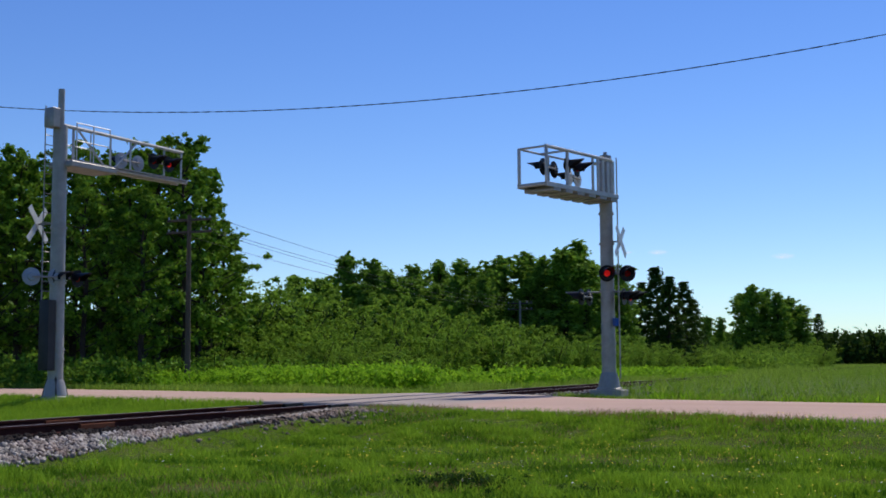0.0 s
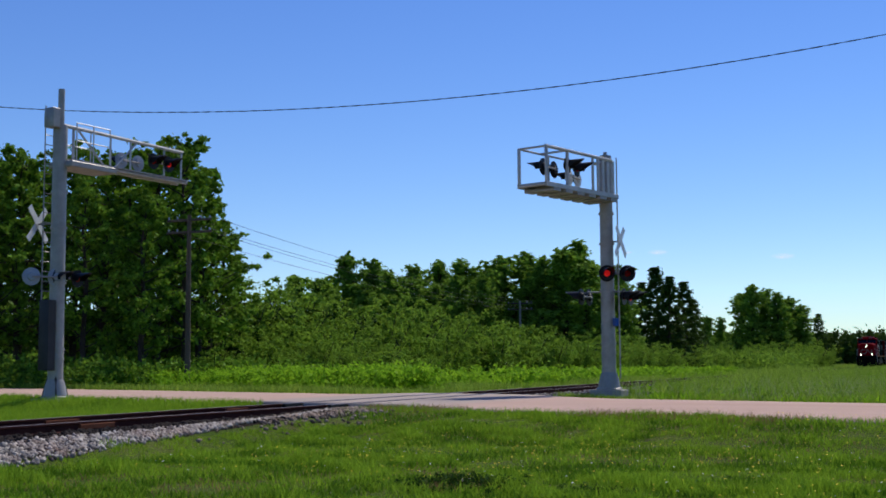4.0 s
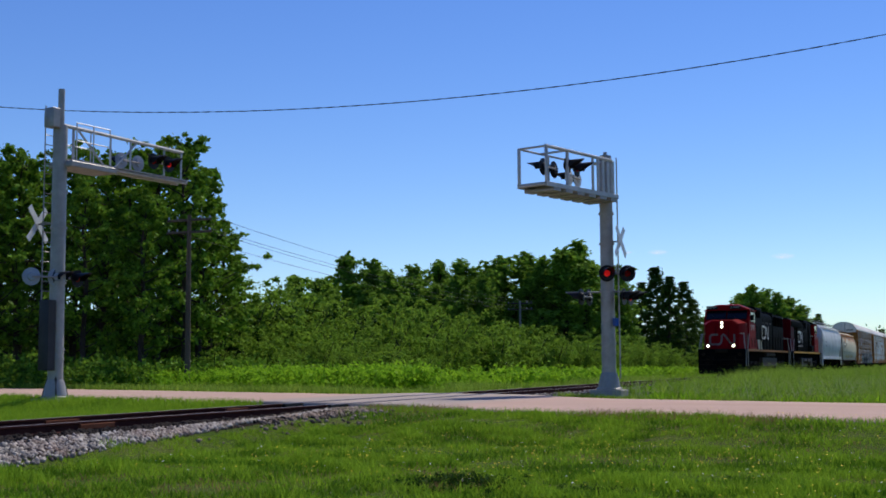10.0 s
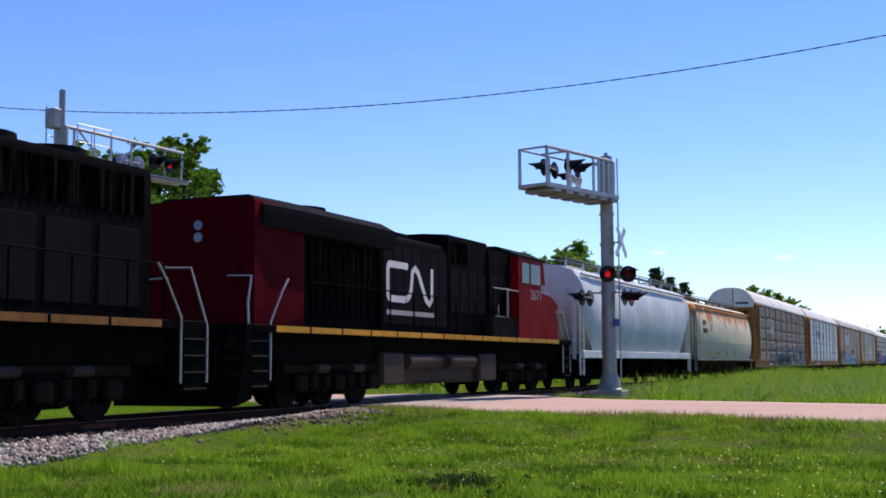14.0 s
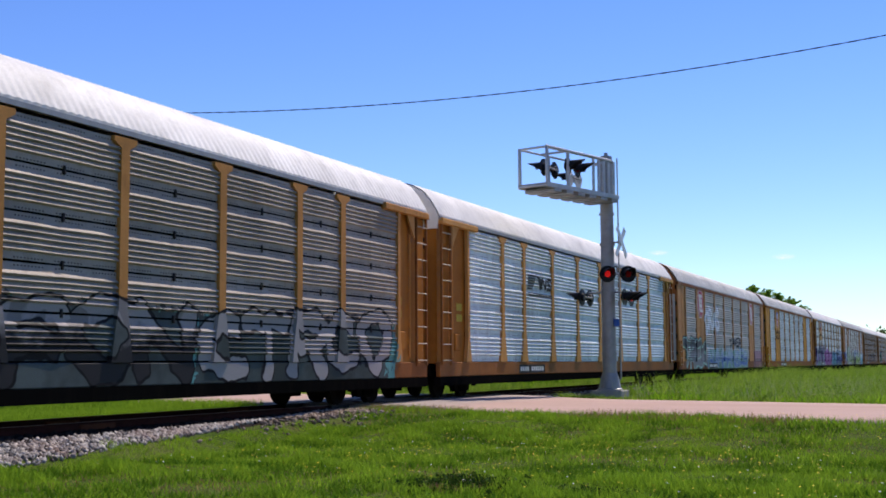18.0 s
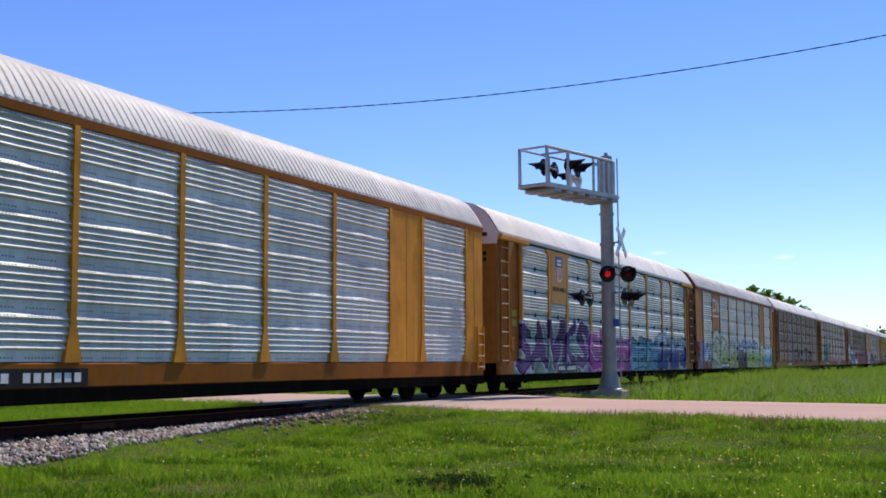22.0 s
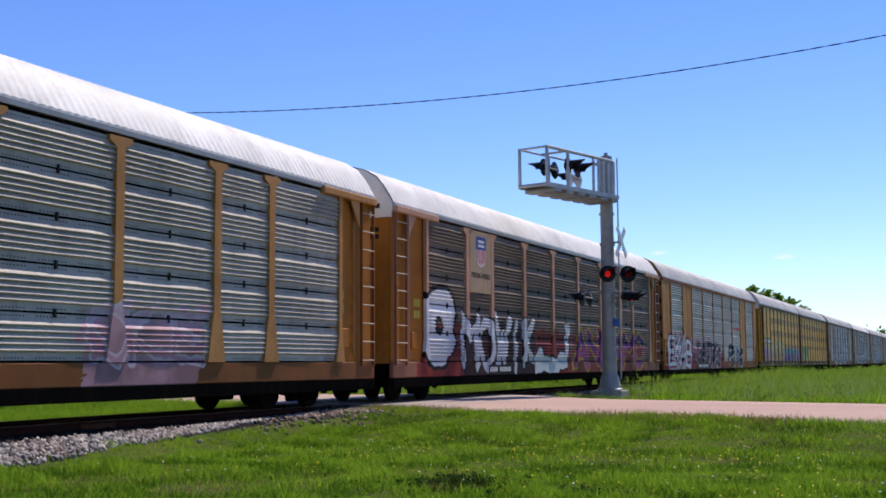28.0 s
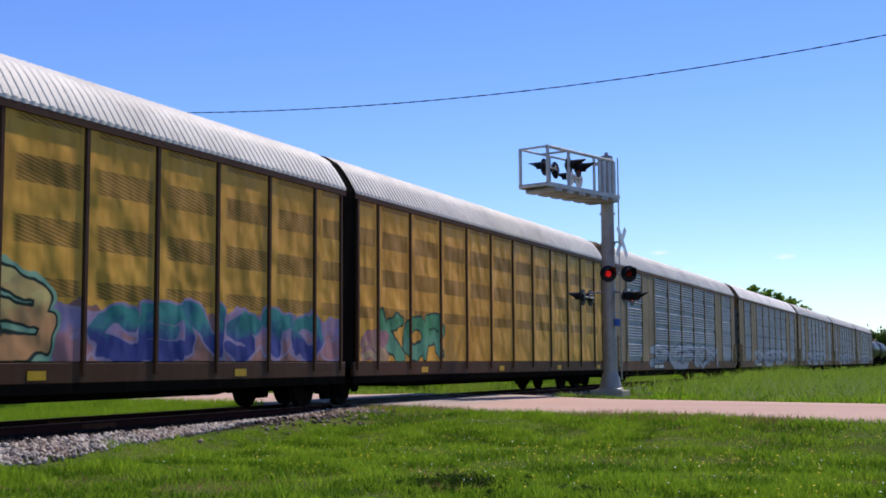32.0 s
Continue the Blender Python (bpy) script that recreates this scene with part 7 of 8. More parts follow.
    part("centre_sill", Geo().box(0.5, L - 0.5, -0.3, 0.3, 0.7, 1.0, 0.02), GRIME_AND_SHADE, ob)
    for x, way in ((0.62, 1), (L - 0.62, -1)):
        part("end_platform", Geo().box(min(x, x + way * 1.9), max(x, x + way * 1.9), -1.4, 1.4, 0.98, 1.08, 0.02), GRIME_AND_SHADE, ob)
        a, b = (x, x + 0.45) if way > 0 else (x - 0.45, x)
        ladder_side(ob, a, b, 0.5, 3.6, -1.42, sill_mat, 8)
        for y in (-1.2, 1.2):
            part("end_post", Geo().box(x - 0.06, x + 0.06, y - 0.06, y + 0.06, 1.08, 3.6), top_mat, ob)
        coupler(ob, x, -way)
    for x in (2.4, L - 2.4):
        bogie(ob, x, (-0.88, 0.88), 0.42)
    return ob


def rusty_cream():
    m, n, l, b = material("cream paint rusting from the roof", 0.6)
    x, _, z = axes(n, l)
    base = mix(n, l, ramp(n, l, tex(n, l, 0.6, 6, 0.6), 0.3, 0.75), (0.56, 0.47, 0.31), (0.72, 0.62, 0.42))
    run = tex(n, l, 1.5, 6, 0.62, (1.0, 1.0, 0.32), 0.4)
    drip = tex(n, l, 5.0, 5, 0.6, (1.0, 1.0, 0.08))
    high = ramp(n, l, z, 2.55, 3.75, -0.20, 0.13)
    edge = calc(n, l, "ADD", calc(n, l, "ADD", run, high), calc(n, l, "MULTIPLY_ADD", drip, 0.3, -0.15))
    rust = calc(n, l, "MULTIPLY", ramp(n, l, edge, 0.50, 0.57), ramp(n, l, z, 4.06, 3.98))
    c = mix(n, l, rust, base, mix(n, l, ramp(n, l, tex(n, l, 6, 5), 0.3, 0.7), (0.34, 0.085, 0.008), (0.66, 0.25, 0.03)))
    low = ramp(n, l, z, 2.02, 1.96)
    c = mix(n, l, calc(n, l, "MULTIPLY", low, 0.6), c, (0.44, 0.41, 0.34))
    c = mix(n, l, calc(n, l, "LESS_THAN", calc(n, l, "ABSOLUTE", calc(n, l, "SUBTRACT", z, 2.0)), 0.012), c, (0.2, 0.17, 0.13))
    c = mix(n, l, ramp(n, l, tex(n, l, 5, 5, 0.65, (1, 1, 0.09)), 0.55, 0.85, 0, 0.4), c, (0.2, 0.14, 0.09))
    l.new(c, b.inputs["Base Color"])
    bump(n, l, b, tex(n, l, 0.8, 2, 0.5, (1.4, 1, 0.7)), 0.8, 0.1)
    b.inputs["IOR"].default_value = 1.25
    return m


BAY_BROWN = worn("rusty brown bay steel", (0.05, 0.033, 0.027), 0.8, 0, (0.03, 0.02, 0.015), 0.5, shine=0.1, gloss=1.1)
WALK = worn("dull walkway steel", (0.17, 0.165, 0.16), 0.6, 0.2)
GREYBLUE = side_paint("pale blue-grey paint", (0.64, 0.67, 0.69), (), 0.5, 0, (0.28, 0.25, 0.22), 0.3)
WHITE_SILL = worn("white sill paint", (0.75, 0.76, 0.76), 0.5)
CREAM = rusty_cream()
CREAM_TOP = worn("stained cream roof paint", (0.26, 0.2, 0.14), 0.6, 0, (0.3, 0.13, 0.05), 0.6)
h1 = hopper(-38.7, 20.4, "pale blue-grey covered hopper with a white sill", GREYBLUE, WHITE_SILL, False, 4.2, 1.52, 3, GREYBLUE)
bars(h1, 3.2, 3.9, -1.52, 2.7, 2.95, 1, PLATE)
bars(h1, 3.2, 3.8, -1.535, 2.35, 2.55, 1, PLATE)
h2 = hopper(-18.3, 19.2, "cream covered hopper with rust running down from its roof", CREAM, worn("brown-grey sill paint", (0.2, 0.17, 0.14), 0.6), True, 3.88, 1.60, 5, CREAM_TOP)
for k in range(9):
    u, y, z = (2.15 + 0.24 * k, -1.565, 2.92) if k < 4 else (2.1 + 0.25 * (k - 4), -1.605, 2.5)
    part("marking", Geo().box(u, u + 0.17, y - 0.004, y, z, z + 0.25), PLATE, h2)
for x in (4.0, 6.6, 9.2, 11.8):
    part("reflector", Geo().prism([(x, 1.35), (x + 0.14, 1.35), (x + 0.34, 1.7), (x + 0.2, 1.7)], -1.575, -1.5), worn("yellow reflector", (0.7, 0.45, 0.05), 0.4), h2)
bars(h2, 2.0, 3.2, -1.53, 1.55, 1.75, 2, PLATE)
bars(h2, 4.4, 6.4, -1.47, 1.14, 1.22, 1, PLATE)
part("frame_mark", Geo().box(4.2, 4.55, -1.612, -1.6, 2.65, 2.67).box(4.2, 4.55, -1.612, -1.6, 2.95, 2.97).box(4.2, 4.22, -1.612, -1.6, 2.65, 2.97).box(4.53, 4.55, -1.612, -1.6, 2.65, 2.97), PLATE, h2)


# ---- locomotives ----
RED = side_paint("locomotive red", (0.27, 0.0035, 0.009), (), 0.45, 0, (0.10, 0.012, 0.01), 0.3, shine=0.1, gloss=1.15)
# A darker version of the locomotive red.
RED_END = side_paint("darker locomotive red", (0.085, 0.0025, 0.006), (), 0.5, 0, (0.07, 0.012, 0.01), 0.4, shine=0.1, gloss=1.12)
LOCO_BLACK = side_paint("locomotive black", (0.0055, 0.0055, 0.006), (), 0.5, 0, (0.02, 0.015, 0.012), 0.5, shine=0.08, gloss=1.08)
LOCO_GREY = side_paint("sooty dark grey", (0.016, 0.016, 0.017), (), 0.55, 0, (0.03, 0.026, 0.022), 0.5, shine=0.08, gloss=1.08)
STRIPE = worn("orange-yellow stripe", (0.66, 0.31, 0.015), 0.5, 0, (0.12, 0.06, 0.03), 0.5)
TAN = worn("dusty white stripe", (0.5, 0.44, 0.34), 0.6, 0, (0.25, 0.16, 0.1), 0.5)
TANK = worn("dusty tank steel", (0.05, 0.034, 0.028), 0.7, 0, (0.05, 0.04, 0.035), 0.5)
HAND = worn("handrail grey", (0.45, 0.43, 0.42), 0.45, 0.2)
GRILLE = worn("intake grille", (0.002, 0.002, 0.0024), 0.8, shine=0.02, gloss=1.02)
HEAD_LIT = glow("headlight alight", (1.0, 0.84, 0.62), 16.0)
TRUCK = worn("dusty truck steel", (0.026, 0.018, 0.014), 0.8, 0, (0.05, 0.035, 0.025), 0.5, shine=0.1, gloss=1.1)
FADED_STRIPE = worn("faded orange stripe", (0.34, 0.13, 0.03), 0.6, 0, (0.05, 0.025, 0.015), 0.8)
m_glass, gn, gl, gb = material("tinted cab glass", 0.06)
gb.inputs["Base Color"].default_value = (0.004, 0.006, 0.010, 1)
gb.inputs["Specular IOR Level"].default_value = 0.22
CAB_GLASS = m_glass


def hood(ob, x0, x1, half, top, mat, label="", shoulder=0.22, low=1.74, name="hood"):
    sec = [(-half, low), (-half, top - shoulder * 1.1), (-half + shoulder * 0.3, top - shoulder * 0.45), (-half + shoulder, top - 0.05), (-half * 0.3, top)]
    sec = sec + [(-y, z) for y, z in reversed(sec)]
    return part(name, Geo().loft([(x0, sec), (x1, sec)]), mat, ob, label, 50)


def rail_line(ob, xs, y, z0, z1, mat=HAND, black=None):
    """Stanchions and a long hand-rail above the walkway."""
    for x in xs:
        part("stanchion", Geo().tube([(x, y, z0), (x, y, z1)], 0.022, 6), black or LOCO_BLACK, ob)
    part("hand_rail", Geo().tube([(x, y, z1) for x in xs], 0.02, 6), black or mat, ob)


def steps(ob, x, way, y):
    """Corner steps with bent grab rails beside them."""
    s = 1 if y > 0 else -1
    part("step_well", Geo().box(min(x, x + way * 0.75), max(x, x + way * 0.75), min(y, y - s * 0.35), max(y, y - s * 0.35), 0.45, 1.6, 0.02), GRIME_AND_SHADE, ob)
    for k in range(4):
        part("step", Geo().box(min(x, x + way * 0.7), max(x, x + way * 0.7), min(y + s * 0.02, y - s * 0.2), max(y + s * 0.02, y - s * 0.2), 0.5 + 0.3 * k, 0.53 + 0.3 * k), TANK, ob, "worn steel step edge")
    part("grab_rail", Geo().tube([(x - way * 0.02, y, 0.62), (x - way * 0.02, y, 1.65), (x + way * 0.1, y * 0.93, 2.2), (x + way * 0.3, y * 0.9, 2.72), (x + way * 0.32, y * 0.5, 2.74)], 0.024, 7), HAND, ob, "pale bent grab rail")
    part("grab_rail", Geo().tube([(x + way * 0.8, y, 0.62), (x + way * 0.8, y, 1.8), (x + way * 1.25, y, 2.45), (x + way * 1.5, y, 2.72)], 0.024, 7), HAND, ob, "pale bent grab rail")


def deck(ob, x0, x1, step_from, stripe=None):
    part("frame", Geo().box(x0, x1, -1.2, 1.2, 0.95, 1.6, 0.03), GRIME_AND_SHADE, ob, "heavy black underframe")
    part("walkway", Geo().box(x0, x1, -1.5, 1.5, 1.58, 1.745, 0.015), LOCO_BLACK, ob, "chequered walkway plate")
    for s in (-1, 1):
        n = int((x1 - x0 - step_from) / 1.45)
        for k in range(n):
            a = x0 + step_from + 1.45 * k
            part("sill_stripe", Geo().box(a, a + 1.37, s * 1.5, s * 1.508, 1.605, 1.735), stripe or STRIPE, ob, "orange-yellow reflective stripe")


def fan(ob, x, z, r=0.62):
    part("roof_fan", Geo().lathe([(0, 0.03), (r * 0.25, 0.06), (r * 0.3, 0.1), (r * 0.85, 0.1), (r * 0.9, 0.16), (r, 0.16), (r, -0.05)], (x, 0, z), (0, 0, 1), 24), LOCO_GREY, ob, "round roof fan")


def truck6(ob, x):
    b = bogie(ob, x, (-1.7, 0.0, 1.7), 0.52)
    for s in (-1, 1):
        for k in (-0.85, 0.85):
            part("brake_cylinder", Geo().tube([(k - 0.25, s * 1.22, 0.85), (k + 0.25, s * 1.22, 0.85)], 0.1, 10), TANK, b)
        part("truck_frame", Geo().box(-2.55, 2.55, s * 0.92, s * 1.04, 0.34, 1.0, 0.05), GRIME_AND_SHADE, b, "heavy cast truck frame")
        part("equaliser", Geo().box(-2.3, 2.3, s * 1.06 - 0.06, s * 1.06 + 0.06, 0.75, 0.98, 0.03), TRUCK, b)
        for k in (-1.7, 0.0, 1.7):
            part("axle_box", Geo().box(k - 0.2, k + 0.2, s * 1.2 - 0.08, s * 1.2 + 0.08, 0.36, 0.7, 0.04), TRUCK, b)
        for k in (-1.15, -0.55, 0.55, 1.15):
            part("spring", Geo().tube([(k, s * 1.2, 0.42), (k, s * 1.2, 0.72)], 0.085, 8), TRUCK, b)
            part("brake_rod", Geo().tube([(k - 0.12, s * 1.16, 0.3), (k + 0.12, s * 1.16, 0.5)], 0.03, 6), TRUCK, b)
        part("sand_pipe", Geo().tube([(-2.25, s * 1.1, 1.1), (-2.35, s * 1.05, 0.5), (-2.15, s * 0.8, 0.2)], 0.025, 5), GRIME_AND_SHADE, b)
    return b


def plow(ob, x, way):
    prof = [(-1.5, 0.28), (-1.5, 1.15), (1.5, 1.15), (1.5, 0.28)]
    verts = [(x + way * 0.25, y, z) for y, z in prof] + [(x - way * 0.25, -1.45, 0.14), (x - way * 0.4, 0, 0.14), (x - way * 0.25, 1.45, 0.14), (x, -1.5, 1.15), (x - way * 0.12, 0, 1.15), (x, 1.5, 1.15)]
    part("snow_plow", Geo().add(verts, [(0, 1, 7, 4), (4, 7, 8, 5), (5, 8, 9, 6), (6, 9, 2, 3), (1, 2, 9, 8, 7), (0, 4, 5, 6, 3), (0, 3, 2, 1)]), GRIME_AND_SHADE, ob, "black pilot snow plow")
    part("pilot_plate", Geo().box(min(x, x + way * 0.2), max(x, x + way * 0.2), -1.5, 1.5, 1.1, 1.75, 0.02), LOCO_BLACK, ob)
    for k in range(4):
        for s in (-1, 1):
            y = s * (0.5 + 0.13 * k)
            part("air_hose", Geo().tube([(x - way * 0.03, y, 1.3), (x - way * 0.16, y, 1.2), (x - way * 0.2, y + s * 0.03, 0.85), (x - way * 0.14, y + s * 0.05, 0.66)], 0.028, 6), TRUCK, ob)
    part("drop_step", Geo().box(min(x, x - way * 0.12), max(x, x - way * 0.12), -0.4, 0.4, 1.5, 1.74, 0.02), TRUCK, ob, "folded drop step")
    for y in (-1.15, 1.15):
        part("pilot_light", Geo().lathe([(0.12, -0.02), (0.12, 0.06), (0.09, 0.06), (0.09, 0.02), (0, 0.02)], (x, y, 1.4), (-way, 0, 0), 14), TRUCK, ob, "round unlit lamp on the pilot")
    for z in (0.75, 1.05):
        part("pilot_bar", Geo().tube([(x - way * 0.1, -1.42, z), (x - way * 0.22, 0, z), (x - way * 0.1, 1.42, z)], 0.022, 5), TRUCK, ob)


def lead_locomotive():
    ob = wagon("diesel_locomotive", -84.0, "red-nosed black diesel locomotive with lit headlights leading the train", "locomotive", "locomotives")
    deck(ob, 0.75, 21.9, 1.0, FADED_STRIPE)
    plow(ob, 0.55, 1)
    # nose: flat front, bevelled shoulders
    def nose_ring(f, top, mid):
        return [(-1.30 * f, 1.74), (-1.30 * f, mid), (-0.78 * f, top), (0.78 * f, top), (1.30 * f, mid), (1.30 * f, 1.74)]
    part("nose", Geo().loft([(0.92, nose_ring(0.80, 3.54, 3.26)), (1.0, nose_ring(0.83, 3.60, 3.34)), (1.75, nose_ring(1.02, 3.66, 3.40)), (2.7, nose_ring(1.08, 3.68, 3.42))]), RED, ob, "red bevelled nose", 25)
    part("nose_top", Geo().box(1.2, 2.6, -0.72, 0.72, 3.66, 3.69), LOCO_GREY, ob, "dark anti-glare nose top")
    for y in (-0.41, 0.41):
        part("nose_door_line", Geo().box(0.905, 0.92, y - 0.01, y + 0.01, 1.8, 3.2), LOCO_BLACK, ob)
    # cab
    cab = [(2.55, 1.74), (5.12, 1.74), (5.12, 4.34), (3.15, 4.34), (2.45, 3.55), (2.45, 3.2)]
    part("cab", Geo().prism(cab, -1.45, 1.45), RED, ob, "red crew cab")
    roof_sec = [(-1.47, 4.30), (-1.47, 4.36), (-0.72, 4.68), (0.72, 4.68), (1.47, 4.36), (1.47, 4.30)]
    front = [(-1.47, 4.28), (-1.47, 4.32), (-0.72, 4.62), (0.72, 4.62), (1.47, 4.32), (1.47, 4.28)]
    part("cab_brow", Geo().loft([(2.78, front), (3.1, roof_sec), (3.3, roof_sec)]), RED, ob, "red brow above the windscreen")
    part("cab_roof", Geo().loft([(3.3, roof_sec), (5.2, roof_sec)]), LOCO_GREY, ob, "sooty grey cab roof")
    for y0, y1 in ((-1.3, -0.04), (0.04, 1.3)):
        g = Geo().add([(2.46, y0, 3.70), (2.46, y1, 3.70), (2.96, y1, 4.27), (2.96, y0, 4.27), (2.50, y0, 3.66), (2.50, y1, 3.66), (3.0, y1, 4.24), (3.0, y0, 4.24)],
                      [(0, 1, 2, 3), (7, 6, 5, 4), (0, 4, 5, 1), (1, 5, 6, 2), (2, 6, 7, 3), (3, 7, 4, 0)])
        w = part("windscreen", g, CAB_GLASS, ob, "dark tinted windscreen")
        part("wiper", Geo().tube([(2.44, (y0 + y1) / 2, 3.68), (2.72, (y0 + y1) / 2 + 0.3, 4.05)], 0.012, 4), BLACK, w)
    for a, b, z0 in ((3.25, 3.66, 3.56), (3.72, 4.42, 3.56), (4.62, 4.95, 3.48)):
        for s in (-1, 1):
            w = part("cab_window", Geo().box(a, b, s * 1.45, s * 1.462, z0, 4.16), CAB_GLASS, ob, "cab side window")
            f = Geo().box(a - 0.04, b + 0.04, s * 1.45, s * 1.468, 4.16, 4.2).box(a - 0.04, b + 0.04, s * 1.45, s * 1.468, z0 - 0.04, z0).box(a - 0.04, a, s * 1.45, s * 1.468, z0, 4.16).box(b, b + 0.04, s * 1.45, s * 1.468, z0, 4.16)
            part("window_frame", f, LOCO_BLACK, w)
    for s in (-1, 1):
        part("drip_rail", Geo().box(3.1, 5.15, s * 1.45, s * 1.53, 4.27, 4.31), RED, ob)
        for x0 in (3.35, 4.55):
            g = Geo()
            for k in range(9):
                g.box(x0, x0 + 0.45, s * 1.45, s * 1.475, 1.9 + 0.065 * k, 1.935 + 0.065 * k)
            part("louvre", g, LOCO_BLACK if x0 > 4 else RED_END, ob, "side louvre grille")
    words(ob, "5797", 3.24, -1.452, 2.98, 0.34, LETTER_DULL, width=1.5, label="white cab number")
    for y in (-0.55, 0.95):
        part("number_board", Geo().box(2.76, 2.86, y - 0.36, y + 0.36, 4.36, 4.58, 0.01), BLACK, ob, "black number board")
        words(ob, "5797", 2.757, y + 0.28, 4.41, 0.13, LETTER_DULL, width=0.56, back=True)
    part("mirror", Geo().box(3.1, 3.18, -1.68, -1.47, 3.6, 3.95, 0.02), BLACK, ob)
    # nose emblem, the dimness of the shade put into its colour
    em = Geo()
    flat_stroke(em, [(0.62, 2.66), (0.2, 2.66), (0.08, 2.55), (0.08, 2.15), (0.2, 2.04), (0.7, 2.04), (0.82, 2.2), (0.85, 2.6), (0.97, 2.68), (1.1, 2.55), (1.42, 2.1), (1.56, 2.05), (1.66, 2.2), (1.66, 2.7)], 0.13, 0.0)
    em.v = [(0.915 + y, 0.86 - x * 0.98, z) for x, y, z in em.v]
    part("emblem", em, worn("shade-dimmed lettering", (0.22, 0.15, 0.14), 0.7, 0, (0.1, 0.03, 0.03), 0.6), ob, "ribbon emblem on the nose, coloured dim for its shade")
    for z in (3.17, 3.42):
        h = part("headlight", Geo().lathe([(0.15, 0.06), (0.15, -0.03), (0.12, -0.03), (0.12, 0.02), (0, 0.02)], (0.92, 0, z), (-1, 0, 0), 18), BLACK, ob, "headlight housing")
        part("headlight_lens", Geo().disc((0.89, 0, z), (-1, 0, 0), 0.07, 0.02, 16), HEAD_LIT, h, "glowing headlight")
    for y in (-0.8, 0.8):
        d = part("ditch_light", Geo().lathe([(0.16, -0.12), (0.16, 0.04), (0.12, 0.04), (0.12, -0.02), (0, -0.02)], (0.32, y, 1.94), (-1, 0, 0), 16), BLACK, ob, "ditch light housing")
        part("ditch_lens", Geo().disc((0.32, y, 1.94), (-1, 0, 0), 0.07, 0.025, 16), HEAD_LIT, d, "glowing ditch light")
    # hoods
    hood(ob, 5.12, 7.2, 1.14, 4.62, LOCO_BLACK, "black equipment hood behind the cab")
    hood(ob, 7.2, 10.0, 1.15, 4.72, LOCO_BLACK, "raised black intake hood", 0.16)
    hood(ob, 10.0, 15.0, 1.12, 4.46, LOCO_BLACK, "long black engine hood", 0.3)
    hood(ob, 15.0, 20.6, 1.17, 4.50, LOCO_BLACK, "flared radiator hood", 0.18)
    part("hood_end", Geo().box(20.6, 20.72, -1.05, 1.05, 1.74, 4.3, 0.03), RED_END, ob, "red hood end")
    for s in (-1, 1):
        part("intake_grille", Geo().box(7.3, 9.2, s * 1.15, s * 1.16, 3.95, 4.5), GRILLE, ob, "black intake grille")
        part("radiator_grille", Geo().box(15.2, 20.4, s * 1.17, s * 1.18, 3.55, 4.25), GRILLE, ob, "black radiator grille")
        part("lower_intake", Geo().box(6.3, 7.1, s * 1.14, s * 1.152, 2.5, 4.2), GRILLE, ob)
        part("white_band", Geo().prism([(5.14, 2.42), (5.14, 3.12), (5.5, 3.12), (6.25, 2.42)], s * 1.14 if s > 0 else -1.152, s * 1.152 if s > 0 else -1.14), TAN, ob, "dusty white slanting band")
        part("red_band", Geo().prism([(5.14, 1.76), (5.14, 2.40), (6.3, 2.40), (6.9, 1.76)], s * 1.34 if s > 0 else -1.36, s * 1.36 if s > 0 else -1.34), RED, ob, "red lower band")
        part("tan_band", Geo().prism([(6.32, 2.40), (8.0, 2.40), (8.5, 1.76), (6.92, 1.76)], s * 1.34 if s > 0 else -1.36, s * 1.36 if s > 0 else -1.34), TAN, ob, "dusty tan lower band")
        part("battery_box", Geo().box(5.14, 8.6, s * 1.1, s * 1.34, 1.745, 2.42, 0.02), LOCO_BLACK, ob)
    for k in range(8):
        part("hood_door", Geo().box(10.5 + 0.56 * k, 11.0 + 0.56 * k, -1.13, -1.12, 2.0, 4.0, 0.004), LOCO_GREY, ob, "louvred engine door")
    dust = Geo().add([(2.1, -1.366, 1.95), (2.4, -1.388, 1.85), (2.42, -1.390, 2.75), (2.15, -1.37, 2.6), (2.1, -1.354, 1.95), (2.4, -1.376, 1.85), (2.42, -1.378, 2.75), (2.15, -1.358, 2.6)], [(0, 1, 2, 3), (7, 6, 5, 4)])
    part("worn_patch", dust, worn("worn nose paint", (0.20, 0.085, 0.05), 0.7), ob, "paint worn to a dusty tan patch")
    for x in (5.3, 5.9, 15.3, 16.6, 17.9, 19.2):
        part("access_door", Geo().box(x, x + (0.5 if x < 7 else 1.1), -1.185 if x > 7 else -1.155, -1.14, 1.95, 3.3, 0.004), LOCO_GREY, ob, "plain access door")
    for k in range(26):
        part("grille_slat", Geo().box(15.3 + 0.195 * k, 15.34 + 0.195 * k, -1.195, -1.18, 3.58, 4.22), GRILLE, ob)
    for k in range(5):
        part("vent", Geo().box(6.9 + 0.3 * k, 7.1 + 0.3 * k, -1.37, -1.36, 2.1, 2.3), TAN, ob)
        part("catch", Geo().box(10.7 + 0.9 * k, 10.8 + 0.9 * k, -1.138, -1.13, 3.62, 3.7), LETTER_DULL, ob)
    emblem(ob, 10.1, 13.2, 2.48, 3.48, -1.132, LETTER, "large white ribbon emblem")
    for x in (15.9, 17.6, 19.3):
        fan(ob, x, 4.5)
    part("exhaust_stack", Geo().box(12.7, 13.3, -0.3, 0.3, 4.45, 4.62, 0.03), LOCO_GREY, ob)
